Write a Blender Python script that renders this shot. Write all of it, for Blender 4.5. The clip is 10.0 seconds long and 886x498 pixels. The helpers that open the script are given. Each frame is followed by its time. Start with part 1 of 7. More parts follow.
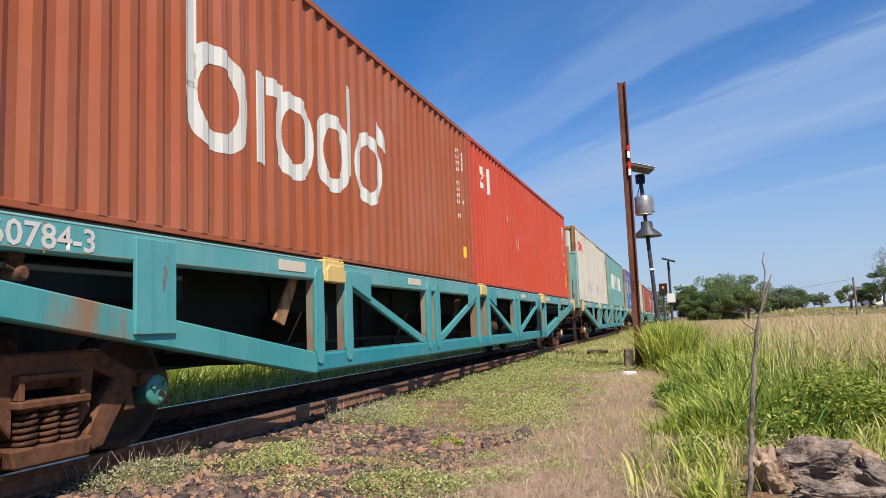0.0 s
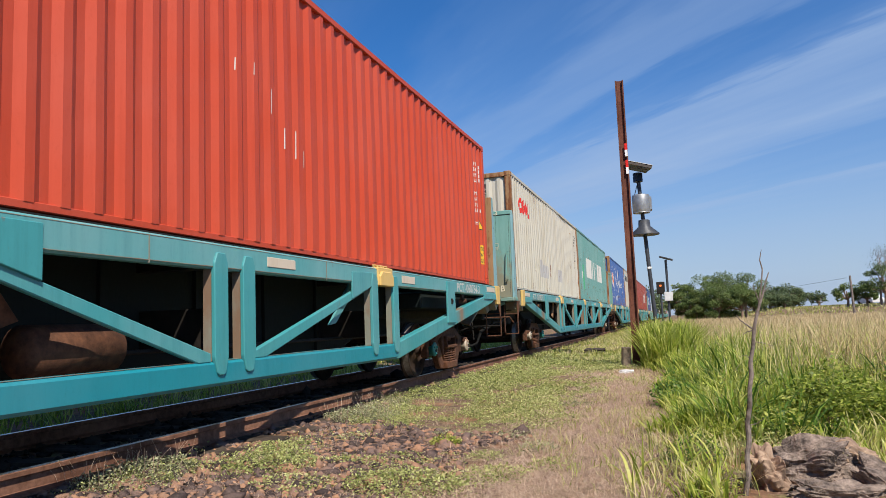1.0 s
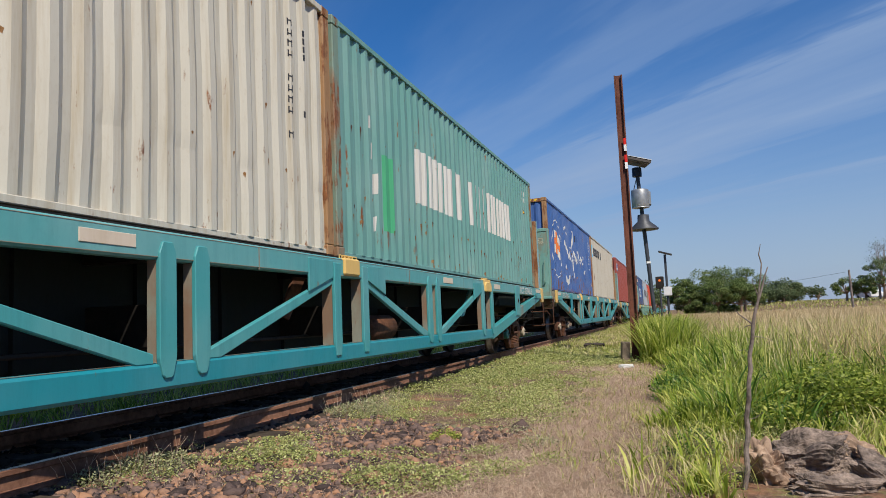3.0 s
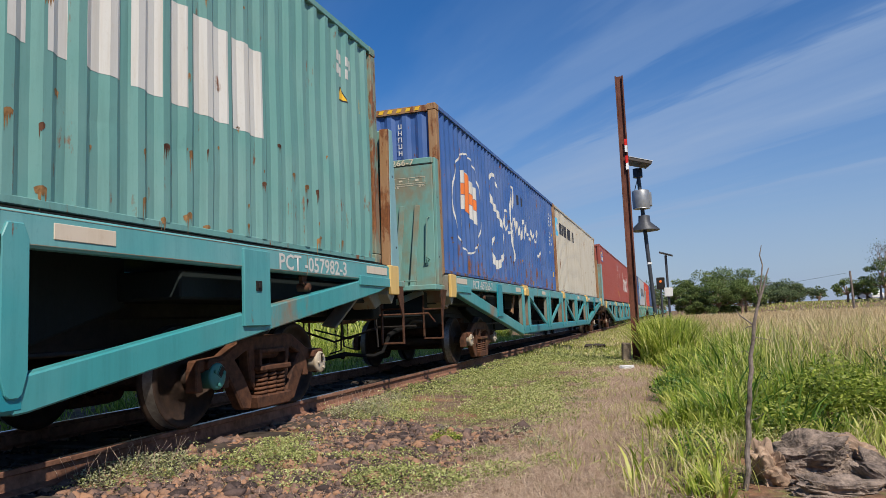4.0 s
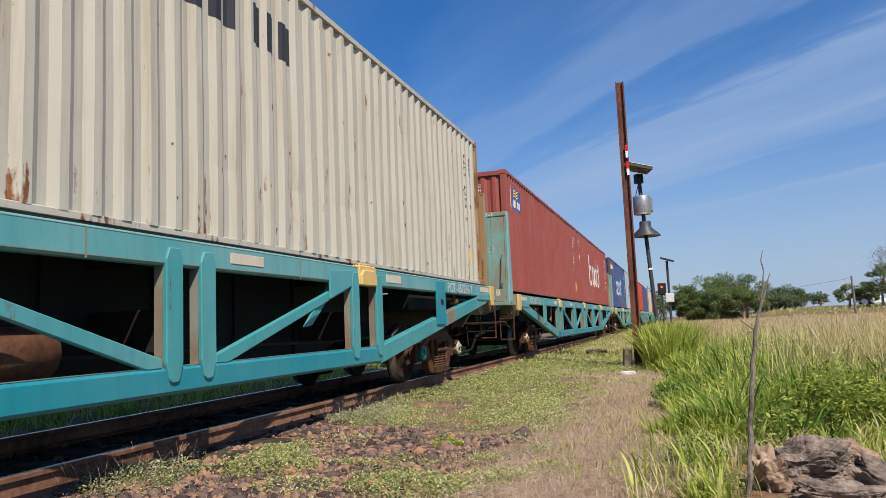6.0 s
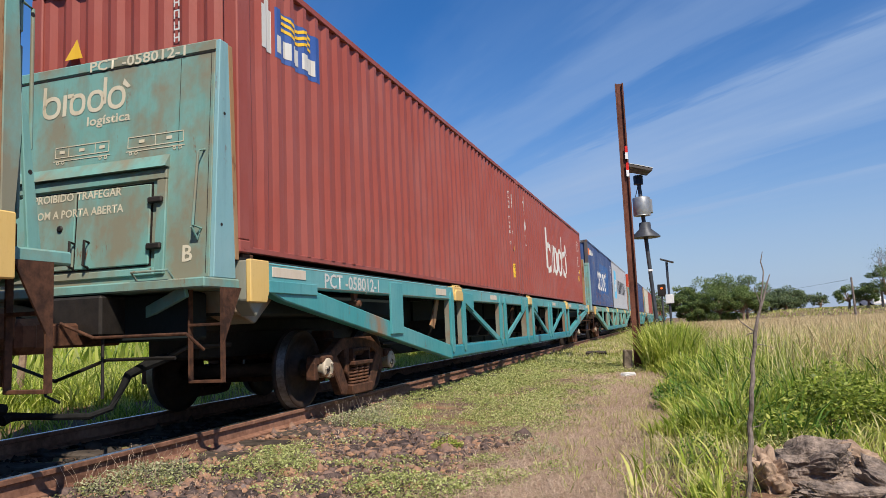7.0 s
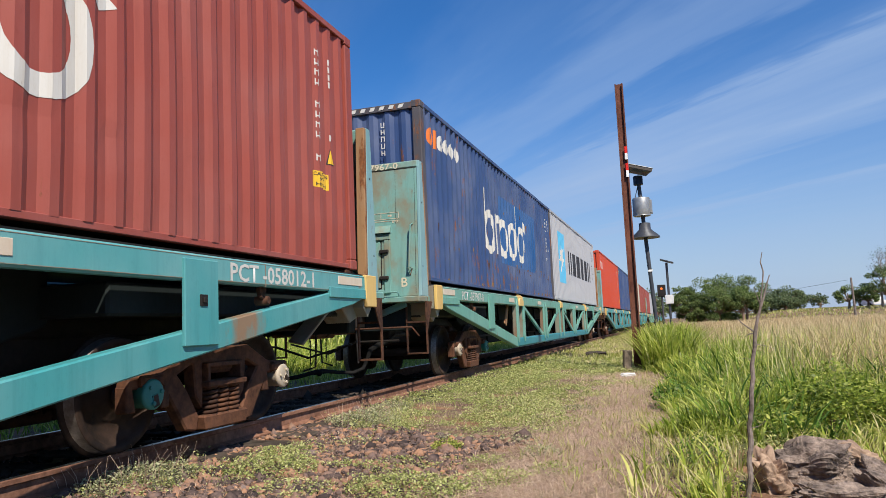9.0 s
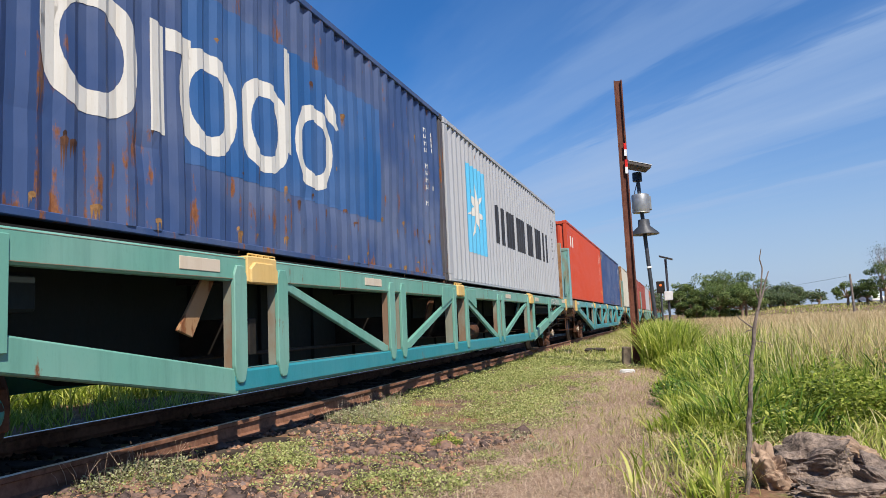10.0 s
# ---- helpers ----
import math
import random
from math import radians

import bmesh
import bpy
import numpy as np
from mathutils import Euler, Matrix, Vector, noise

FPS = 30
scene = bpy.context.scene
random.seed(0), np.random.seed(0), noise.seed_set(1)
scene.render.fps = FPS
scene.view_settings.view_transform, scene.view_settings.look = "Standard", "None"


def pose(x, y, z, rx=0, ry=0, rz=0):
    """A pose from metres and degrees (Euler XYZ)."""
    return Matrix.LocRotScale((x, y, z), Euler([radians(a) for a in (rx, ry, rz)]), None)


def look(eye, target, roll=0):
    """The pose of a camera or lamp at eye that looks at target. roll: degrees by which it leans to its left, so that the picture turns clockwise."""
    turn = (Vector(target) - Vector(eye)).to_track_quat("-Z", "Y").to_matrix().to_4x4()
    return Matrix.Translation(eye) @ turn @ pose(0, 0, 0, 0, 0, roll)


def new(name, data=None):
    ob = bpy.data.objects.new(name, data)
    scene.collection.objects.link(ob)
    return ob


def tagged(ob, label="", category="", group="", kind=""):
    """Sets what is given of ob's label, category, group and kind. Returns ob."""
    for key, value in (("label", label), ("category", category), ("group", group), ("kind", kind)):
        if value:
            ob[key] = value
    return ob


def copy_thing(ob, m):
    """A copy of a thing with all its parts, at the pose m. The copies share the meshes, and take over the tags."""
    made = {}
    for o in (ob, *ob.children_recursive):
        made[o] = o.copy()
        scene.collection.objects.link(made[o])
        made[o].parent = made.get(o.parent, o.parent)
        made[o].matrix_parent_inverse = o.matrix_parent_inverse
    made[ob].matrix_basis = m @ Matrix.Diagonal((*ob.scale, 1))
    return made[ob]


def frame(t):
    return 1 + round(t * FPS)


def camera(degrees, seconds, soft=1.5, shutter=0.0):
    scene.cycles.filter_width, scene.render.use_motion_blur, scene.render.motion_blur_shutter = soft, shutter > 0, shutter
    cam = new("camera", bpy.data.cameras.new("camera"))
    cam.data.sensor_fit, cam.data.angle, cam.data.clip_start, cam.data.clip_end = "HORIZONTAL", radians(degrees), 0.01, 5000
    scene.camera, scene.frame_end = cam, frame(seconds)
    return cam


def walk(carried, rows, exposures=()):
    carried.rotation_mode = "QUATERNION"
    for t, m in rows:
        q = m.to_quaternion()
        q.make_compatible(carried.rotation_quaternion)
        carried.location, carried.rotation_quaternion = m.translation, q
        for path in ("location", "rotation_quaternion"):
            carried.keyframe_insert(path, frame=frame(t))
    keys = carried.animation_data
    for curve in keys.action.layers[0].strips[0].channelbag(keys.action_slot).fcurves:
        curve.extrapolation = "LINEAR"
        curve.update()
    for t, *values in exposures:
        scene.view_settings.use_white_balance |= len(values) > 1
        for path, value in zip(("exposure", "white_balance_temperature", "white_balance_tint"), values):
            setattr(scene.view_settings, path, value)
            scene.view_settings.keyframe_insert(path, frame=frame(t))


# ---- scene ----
EYE = 0.8126                 # eye height over the top of the rails (z = 0)
cam = camera(62.83, 10.0, soft=0.65)
walk(cam, [
    (0, pose(0, 0, EYE, 96.043, 2.188, 18.056)),
    (0.5, pose(0, 0, EYE, 95.989, 2.236, 18.003)),
    (1, pose(0, 0, EYE, 95.919, 2.243, 17.876)),
    (1.5, pose(0, 0, EYE, 95.787, 2.352, 17.785)),
    (2, pose(0, 0, EYE, 95.616, 2.389, 17.796)),
    (2.5, pose(0, 0, EYE, 95.546, 2.411, 17.804)),
    (4, pose(0, 0, EYE, 95.611, 2.355, 17.887)),
    (4.5, pose(0, 0, EYE, 95.675, 2.350, 17.893)),
    (5, pose(0, 0, EYE, 95.751, 2.360, 17.955)),
    (5.5, pose(0, 0, EYE, 95.930, 2.388, 17.985)),
    (7, pose(0, 0, EYE, 96.187, 2.453, 17.961)),
    (7.5, pose(0, 0, EYE, 96.199, 2.478, 18.009)),
    (8, pose(0, 0, EYE, 96.220, 2.444, 18.003)),
    (8.5, pose(0, 0, EYE, 96.219, 2.541, 17.961)),
    (9, pose(0, 0, EYE, 96.229, 2.490, 17.950)),
    (9.5, pose(0, 0, EYE, 96.095, 2.529, 17.886)),
    (10, pose(0, 0, EYE, 95.968, 2.541, 17.891)),
], [(0, 0.20), (0.5, 0.14), (1.5, 0.12), (2.0, 0.05), (2.5, -0.13), (3.2, -0.14), (4, -0.12), (4.7, 0.02), (6.8, 0.05), (7.0, 0.08), (7.4, 0.19), (8.5, 0.18), (9.5, 0.16), (10, 0.17)])

# ---- world and sun ----
SUN_FROM = Vector((0.62, -0.74, 1.12)).normalized()   # towards the sun
world = bpy.data.worlds.new("sky")
scene.world = world
world.use_nodes = True
wn, wl = world.node_tree.nodes, world.node_tree.links
sky = wn.new("ShaderNodeTexSky")
sky.sky_type = "NISHITA"
sky.sun_disc = False
sky.sun_elevation = math.asin(SUN_FROM.z)
sky.sun_rotation = math.atan2(SUN_FROM.x, SUN_FROM.y)
sky.altitude, sky.air_density, sky.dust_density, sky.ozone_density = 500, 1.0, 0.15, 3.0
wn["Background"].inputs["Strength"].default_value = 0.105
tcw = wn.new("ShaderNodeTexCoord")
sep = wn.new("ShaderNodeSeparateXYZ")
wl.new(tcw.outputs["Generated"], sep.inputs[0])


def sky_math(op, a, b=None):
    m = wn.new("ShaderNodeMath")
    m.operation = op
    for i, v in enumerate((a, b)):
        if isinstance(v, (int, float)):
            m.inputs[i].default_value = v
        elif v is not None:
            wl.new(v, m.inputs[i])
    return m.outputs[0]


# thin cirrus in long parallel streaks on a high flat layer
rise = sky_math("MAXIMUM", sep.outputs[2], 0.10)
layer = wn.new("ShaderNodeCombineXYZ")
wl.new(sky_math("DIVIDE", sep.outputs[0], rise), layer.inputs[0])
wl.new(sky_math("DIVIDE", sep.outputs[1], rise), layer.inputs[1])


def streaks(turn, scale, detail, rough, lo, hi, shift):
    mp = wn.new("ShaderNodeMapping")
    mp.vector_type = "TEXTURE"
    mp.inputs["Rotation"].default_value = (0, 0, radians(turn))
    mp.inputs["Scale"].default_value = scale
    mp.inputs["Location"].default_value = shift
    wl.new(layer.outputs[0], mp.inputs["Vector"])
    t = wn.new("ShaderNodeTexNoise")
    t.inputs["Scale"].default_value, t.inputs["Detail"].default_value, t.inputs["Roughness"].default_value = 1.0, detail, rough
    t.inputs["Distortion"].default_value = 0.25
    wl.new(mp.outputs[0], t.inputs["Vector"])
    r = wn.new("ShaderNodeMapRange")
    r.inputs["From Min"].default_value, r.inputs["From Max"].default_value = lo, hi
    wl.new(t.outputs["Fac"], r.inputs["Value"])
    return r.outputs[0]


# bands of thin cloud that lie across the wind, ragged by noise
across = sky_math("ADD", sky_math("MULTIPLY", sky_math("DIVIDE", sep.outputs[0], rise), 0.766), sky_math("MULTIPLY", sky_math("DIVIDE", sep.outputs[1], rise), 0.643))
ragged = sky_math("MULTIPLY", sky_math("SUBTRACT", streaks(-50, (2.6, 0.55, 1), 5, 0.6, 0.0, 1.0, (0.7, 0.2, 0)), 0.5), 1.5)
band = wn.new("ShaderNodeValToRGB")
band.color_ramp.interpolation = "EASE"
steps_of_band = ((0.0, 0.20), (0.115, 0.10), (0.15, 0.18), (0.205, 0.40), (0.235, 0.36), (0.262, 0.16), (0.285, 0.22), (0.312, 0.58), (0.38, 0.66), (0.435, 0.50), (0.475, 0.22), (0.55, 0.18), (0.60, 0.62), (0.64, 0.34), (0.75, 0.32), (1.0, 0.45))
while len(band.color_ramp.elements) < len(steps_of_band):
    band.color_ramp.elements.new(0.5)
for knot, (place, value) in zip(band.color_ramp.elements, steps_of_band):
    knot.position, knot.color = place, (value, value, value, 1)
wl.new(sky_math("MULTIPLY", sky_math("ADD", across, ragged), 1 / 8.0), band.inputs[0])
fibres = streaks(-50, (3.2, 0.32, 1), 5, 0.55, 0.2, 0.8, (0, 0.4, 0))
patches = streaks(-42, (2.2, 1.3, 1), 4, 0.55, 0.25, 0.68, (2, 0, 0))
veil = sky_math("MULTIPLY", band.outputs[0], sky_math("ADD", 0.45, sky_math("MULTIPLY", sky_math("ADD", fibres, patches), 0.5)))
veil = sky_math("MINIMUM", veil, 1.0)
cloud = wn.new("ShaderNodeMix")
cloud.data_type = "RGBA"
cloud.inputs[7].default_value = (3.15, 4.35, 6.5, 1)
wl.new(veil, cloud.inputs[0])
rich = wn.new("ShaderNodeHueSaturation")
rich.inputs["Saturation"].default_value = 1.42
rich.inputs["Hue"].default_value = 0.509
rich.inputs["Value"].default_value = 1.12
wl.new(sky.outputs[0], rich.inputs["Color"])
haze = wn.new("ShaderNodeMix")
haze.data_type = "RGBA"
haze.inputs[7].default_value = (3.0, 3.7, 5.2, 1)
low = sky_math("MAXIMUM", sky_math("SUBTRACT", 1.0, sky_math("MULTIPLY", sky_math("ABSOLUTE", sep.outputs[2]), 3.2)), 0.0)
wl.new(sky_math("MULTIPLY", sky_math("POWER", low, 1.4), 0.9), haze.inputs[0])
wl.new(rich.outputs[0], haze.inputs[6])
wl.new(haze.outputs[2], cloud.inputs[6])
wl.new(cloud.outputs[2], wn["Background"].inputs[0])
sun = new("sun", bpy.data.lights.new("sun", "SUN"))
sun.data.energy, sun.data.angle, sun.data.color = 5.95, radians(0.53), (1.0, 0.91, 0.775)
sun.matrix_world = look(SUN_FROM * 50, (0, 0, 0))


# ---- mesh helpers ----
def part(name, bm, material, parent=None, label=""):
    """One mesh object from a bmesh, under a thing or a part."""
    me = bpy.data.meshes.new(name)
    bm.to_mesh(me)
    bm.free()
    return part_of(name, me, material, parent, label)


def part_of(name, me, material, parent=None, label=""):
    if material and not me.materials:
        me.materials.append(material)
    ob = new(name, me)
    ob.parent = parent
    return tagged(ob, label=label)


def box(bm, lo, hi, bevel=0.0, m=None):
    """A box from corner to corner, its edges rounded off by bevel, moved by m."""
    c = [(a + b) / 2 for a, b in zip(lo, hi)]
    s = [abs(b - a) for a, b in zip(lo, hi)]
    made = bmesh.ops.create_cube(bm, size=1, matrix=Matrix.LocRotScale(c, None, s))["verts"]
    if bevel:
        edges = list({e for v in made for e in v.link_edges})
        out = bmesh.ops.bevel(bm, geom=edges, offset=bevel, segments=1, affect="EDGES", profile=0.5)
        made = list({v for f in out["faces"] for v in f.verts})
    if m is not None:
        bmesh.ops.transform(bm, matrix=m, verts=made)
    return made


def beam(bm, a, b, w, h, bevel=0.0, up=(0, 0, 1)):
    """A bar of w by h from a to b."""
    a, b = Vector(a), Vector(b)
    d = (b - a)
    y = d.normalized()
    x = y.cross(Vector(up)).normalized()
    z = x.cross(y)
    m = Matrix((x, y, z)).transposed().to_4x4()
    m.translation = (a + b) / 2
    return box(bm, (-w / 2, -d.length / 2, -h / 2), (w / 2, d.length / 2, h / 2), bevel, m)


def rod(bm, points, r, seg=8):
    """A round bar through the points."""
    ring_before = None
    pts = [Vector(p) for p in points]
    for i, p in enumerate(pts):
        d = (pts[min(i + 1, len(pts) - 1)] - pts[max(i - 1, 0)]).normalized()
        side = d.cross(Vector((0.31, 0.2, 0.93))).normalized()
        other = d.cross(side)
        rr = r[i] if isinstance(r, (list, tuple)) else r
        ring = [bm.verts.new(p + rr * (math.cos(k * math.tau / seg) * side + math.sin(k * math.tau / seg) * other)) for k in range(seg)]
        if ring_before:
            for k in range(seg):
                bm.faces.new((ring_before[k], ring_before[(k + 1) % seg], ring[(k + 1) % seg], ring[k]))
        else:
            bm.faces.new(list(reversed(ring)))
        ring_before = ring
    bm.faces.new(ring_before)


def lathe(bm, profile, seg=28, m=None, closed=False):
    """A turned body about the x axis; profile: (x, radius) pairs."""
    rings = []
    for x, r in profile:
        rings.append([bm.verts.new((x, r * math.cos(k * math.tau / seg), r * math.sin(k * math.tau / seg))) for k in range(seg)])
    pairs = list(zip(rings, rings[1:])) + ([(rings[-1], rings[0])] if closed else [])
    for p, q in pairs:
        for k in range(seg):
            f = bm.faces.new((p[k], q[k], q[(k + 1) % seg], p[(k + 1) % seg]))
            f.smooth = True
    if not closed:
        bm.faces.new(list(reversed(rings[0])))
        bm.faces.new(rings[-1])
    if m is not None:
        bmesh.ops.transform(bm, matrix=m, verts=[v for ring in rings for v in ring])


def plate(bm, outline, x0, x1, bevel=0.0):
    """A flat plate between x0 and x1 with an outline of (y, z) corners."""
    a = [bm.verts.new((x0, y, z)) for y, z in outline]
    b = [bm.verts.new((x1, y, z)) for y, z in outline]
    faces = [bm.faces.new(a), bm.faces.new(list(reversed(b)))]
    n = len(a)
    for i in range(n):
        faces.append(bm.faces.new((a[i], b[i], b[(i + 1) % n], a[(i + 1) % n])))
    bmesh.ops.recalc_face_normals(bm, faces=faces)
    if bevel:
        bmesh.ops.bevel(bm, geom=list({e for f in faces for e in f.edges}), offset=bevel, segments=1, affect="EDGES", profile=0.5)


def text_mesh(words, height, width=None):
    """The words as a flat mesh in x (along) and y (up), from its lower left corner."""
    cu = bpy.data.curves.new("words", "FONT")
    cu.body, cu.size, cu.resolution_u, cu.offset = words, 1.0, 2, 0.018
    ob = bpy.data.objects.new("words", cu)
    me = bpy.data.meshes.new_from_object(ob)
    bpy.data.objects.remove(ob)
    co = np.empty(len(me.vertices) * 3)
    me.vertices.foreach_get("co", co)
    co = co.reshape(-1, 3)
    co -= co.min(0)
    ext = co.max(0)
    k = height / ext[1]
    co[:, 1] *= k
    co[:, 0] *= width / ext[0] if width else k
    me.vertices.foreach_set("co", co.ravel())
    return me


# ---- materials ----
def node_material(name):
    mat = bpy.data.materials.new(name)
    mat.use_nodes = True
    n, l = mat.node_tree.nodes, mat.node_tree.links
    return mat, n, l, n["Principled BSDF"]


def math_node(n, l, op, a, b=None, c=None):
    m = n.new("ShaderNodeMath")
    m.operation = op
    for i, v in enumerate((a, b, c)):
        if v is None:
            continue
        if isinstance(v, (int, float)):
            m.inputs[i].default_value = v
        else:
            l.new(v, m.inputs[i])
    return m.outputs[0]


def noise_node(n, l, scale, detail=4, rough=0.55, vector=None):
    t = n.new("ShaderNodeTexNoise")
    t.inputs["Scale"].default_value, t.inputs["Detail"].default_value, t.inputs["Roughness"].default_value = scale, detail, rough
    if vector is not None:
        l.new(vector, t.inputs["Vector"])
    return t.outputs["Fac"]


def ramp(n, l, fac, stops):
    r = n.new("ShaderNodeValToRGB")
    e = r.color_ramp.elements
    while len(e) < len(stops):
        e.new(0.5)
    for i, (p, c) in enumerate(stops):
        e[i].position = p
        e[i].color = (*c, 1) if len(c) == 3 else (c[0], c[0], c[0], 1)
    l.new(fac, r.inputs[0])
    return r.outputs[0]


def mix(n, l, fac, a, b, blend="MIX"):
    m = n.new("ShaderNodeMix")
    m.data_type, m.blend_type = "RGBA", blend
    for sock, v in ((m.inputs[0], fac), (m.inputs[6], a), (m.inputs[7], b)):
        if isinstance(v, (int, float)):
            sock.default_value = v
        elif isinstance(v, tuple):
            sock.default_value = (*v, 1)
        else:
            l.new(v, sock)
    return m.outputs[2]


def coords(n, l, scale=(1, 1, 1), seed=0.0):
    tc = n.new("ShaderNodeTexCoord")
    mp = n.new("ShaderNodeMapping")
    mp.inputs["Scale"].default_value = scale
    oi = n.new("ShaderNodeObjectInfo")
    off = n.new("ShaderNodeVectorMath")
    off.operation = "SCALE"
    off.inputs[0].default_value = (31.0 + seed, 17.0, 23.0)
    l.new(oi.outputs["Random"], off.inputs["Scale"])
    l.new(tc.outputs["Object"], mp.inputs["Vector"])
    l.new(off.outputs[0], mp.inputs["Location"])
    return mp.outputs[0]


def bump(n, l, bsdf, height, strength=0.3, distance=0.01):
    b = n.new("ShaderNodeBump")
    b.inputs["Strength"].default_value, b.inputs["Distance"].default_value = strength, distance
    l.new(height, b.inputs["Height"])
    l.new(b.outputs[0], bsdf.inputs["Normal"])


def paint(name, colour, rust=0.3, fade=0.3, rough=0.5, dirt=0.3, stain=None, burnt=0.0, foot=0.0):
    """Weathered paint on steel: faded patches, vertical dirt streaks, rust spots."""
    mat, n, l, p = node_material(name)
    big = noise_node(n, l, 0.9, 3, 0.6, coords(n, l))
    streak = noise_node(n, l, 1.0, 5, 0.65, coords(n, l, (9, 9, 0.55), 3))
    fine = noise_node(n, l, 35, 5, 0.7, coords(n, l, (1, 1, 0.5), 5))
    spot = noise_node(n, l, 2.6, 8, 0.72, coords(n, l, (1.3, 1.3, 0.6), 9))
    pale = tuple(c + (0.55 - c) * 0.28 for c in colour)
    deep = tuple(c * 0.62 for c in colour) if max(colour) < 0.4 else tuple(c * q for c, q in zip(colour, (0.66, 0.55, 0.40)))
    col = mix(n, l, math_node(n, l, "MULTIPLY", ramp(n, l, big, [(0.4, (0,)), (0.75, (1,))]), fade), colour, pale)
    col = mix(n, l, math_node(n, l, "MULTIPLY", ramp(n, l, streak, [(0.48, (0,)), (0.75, (1,))]), dirt), col, deep)
    col = mix(n, l, math_node(n, l, "MULTIPLY", ramp(n, l, fine, [(0.55, (0,)), (0.75, (1,))]), 0.25), col, deep)
    if stain:
        wide = noise_node(n, l, 1.5, 6, 0.62, coords(n, l, (1, 1, 0.7), 13))
        col = mix(n, l, ramp(n, l, wide, [(0.44, (0,)), (0.58, (0.85,))]), col, stain)
    if burnt:
        # a worn rusty stretch on the slope above each bogie
        tc = n.new("ShaderNodeTexCoord")
        xyz = n.new("ShaderNodeSeparateXYZ")
        l.new(tc.outputs["Object"], xyz.inputs[0])
        near = math_node(n, l, "SUBTRACT", 1.0, math_node(n, l, "MULTIPLY", math_node(n, l, "ABSOLUTE", math_node(n, l, "SUBTRACT", math_node(n, l, "ABSOLUTE", xyz.outputs[1]), burnt)), 1.5))
        worn = math_node(n, l, "ADD", near, math_node(n, l, "MULTIPLY_ADD", spot, 1.6, -0.9))
        col = mix(n, l, ramp(n, l, worn, [(0.45, (0,)), (0.85, (0.8,))]), col, (0.27, 0.12, 0.045))
    edge = 0.675 - 0.165 * rust
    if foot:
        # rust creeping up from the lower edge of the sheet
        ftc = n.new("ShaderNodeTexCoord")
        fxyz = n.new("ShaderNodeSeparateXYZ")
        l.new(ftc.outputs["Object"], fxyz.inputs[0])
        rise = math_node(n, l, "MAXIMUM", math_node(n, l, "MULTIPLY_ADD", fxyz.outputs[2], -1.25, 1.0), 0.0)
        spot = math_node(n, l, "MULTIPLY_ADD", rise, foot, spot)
    runs = noise_node(n, l, 1.0, 6, 0.6, coords(n, l, (14, 14, 0.9), 21))
    mask = ramp(n, l, math_node(n, l, "MULTIPLY_ADD", spot, 0.65, math_node(n, l, "MULTIPLY", runs, 0.35)), [(edge - 0.02, (0,)), (edge + 0.025, (1,))])
    rusty = ramp(n, l, fine, [(0.3, (0.09, 0.03, 0.012)), (0.7, (0.26, 0.10, 0.035))])
    col = mix(n, l, mask, col, rusty)
    l.new(col, p.inputs["Base Color"])
    l.new(math_node(n, l, "MULTIPLY_ADD", fine, 0.25, rough - 0.1), p.inputs["Roughness"])
    p.inputs["Specular IOR Level"].default_value = 0.35
    ding = noise_node(n, l, 3.2, 3, 0.55, coords(n, l, (1, 1, 0.7), 31))
    bump(n, l, p, math_node(n, l, "MULTIPLY_ADD", ding, 7.0, math_node(n, l, "ADD", fine, math_node(n, l, "MULTIPLY", mask, 0.5))), 0.2, 0.004)
    return mat


def rough_stuff(name, c0, c1, scale=12.0, rough=0.85, metal=0.0, bumpy=0.4, depth=0.01, big=1.2):
    """A two-toned uneven surface: rust, dirt, bark, stone."""
    mat, n, l, p = node_material(name)
    v = coords(n, l)
    a = noise_node(n, l, scale, 6, 0.65, v)
    b = noise_node(n, l, big, 3, 0.6, v)
    col = ramp(n, l, math_node(n, l, "MULTIPLY_ADD", b, 0.5, math_node(n, l, "MULTIPLY", a, 0.5)), [(0.38, c0), (0.62, c1)])
    l.new(col, p.inputs["Base Color"])
    p.inputs["Roughness"].default_value, p.inputs["Metallic"].default_value = rough, metal
    p.inputs["Specular IOR Level"].default_value = 0.3
    bump(n, l, p, a, bumpy, depth)
    return mat


def leaf_material(name, c0, c1, c2, rough=0.55, through_light=0.35):
    """Blades and leaves: hue varied leaf by leaf, with light shining through."""
    mat, n, l, p = node_material(name)
    g = n.new("ShaderNodeNewGeometry")
    patch = noise_node(n, l, 0.35, 3, 0.6, coords(n, l))
    f = math_node(n, l, "MULTIPLY_ADD", patch, 0.7, math_node(n, l, "MULTIPLY_ADD", g.outputs["Random Per Island"], 0.6, -0.15))
    col = ramp(n, l, f, [(0.25, c0), (0.5, c1), (0.75, c2)])
    l.new(col, p.inputs["Base Color"])
    p.inputs["Roughness"].default_value = rough
    p.inputs["Specular IOR Level"].default_value = 0.25
    tr = n.new("ShaderNodeBsdfTranslucent")
    l.new(col, tr.inputs["Color"])
    ms = n.new("ShaderNodeMixShader")
    ms.inputs[0].default_value = through_light
    l.new(p.outputs[0], ms.inputs[1])
    l.new(tr.outputs[0], ms.inputs[2])
    l.new(ms.outputs[0], n["Material Output"].inputs["Surface"])
    return mat


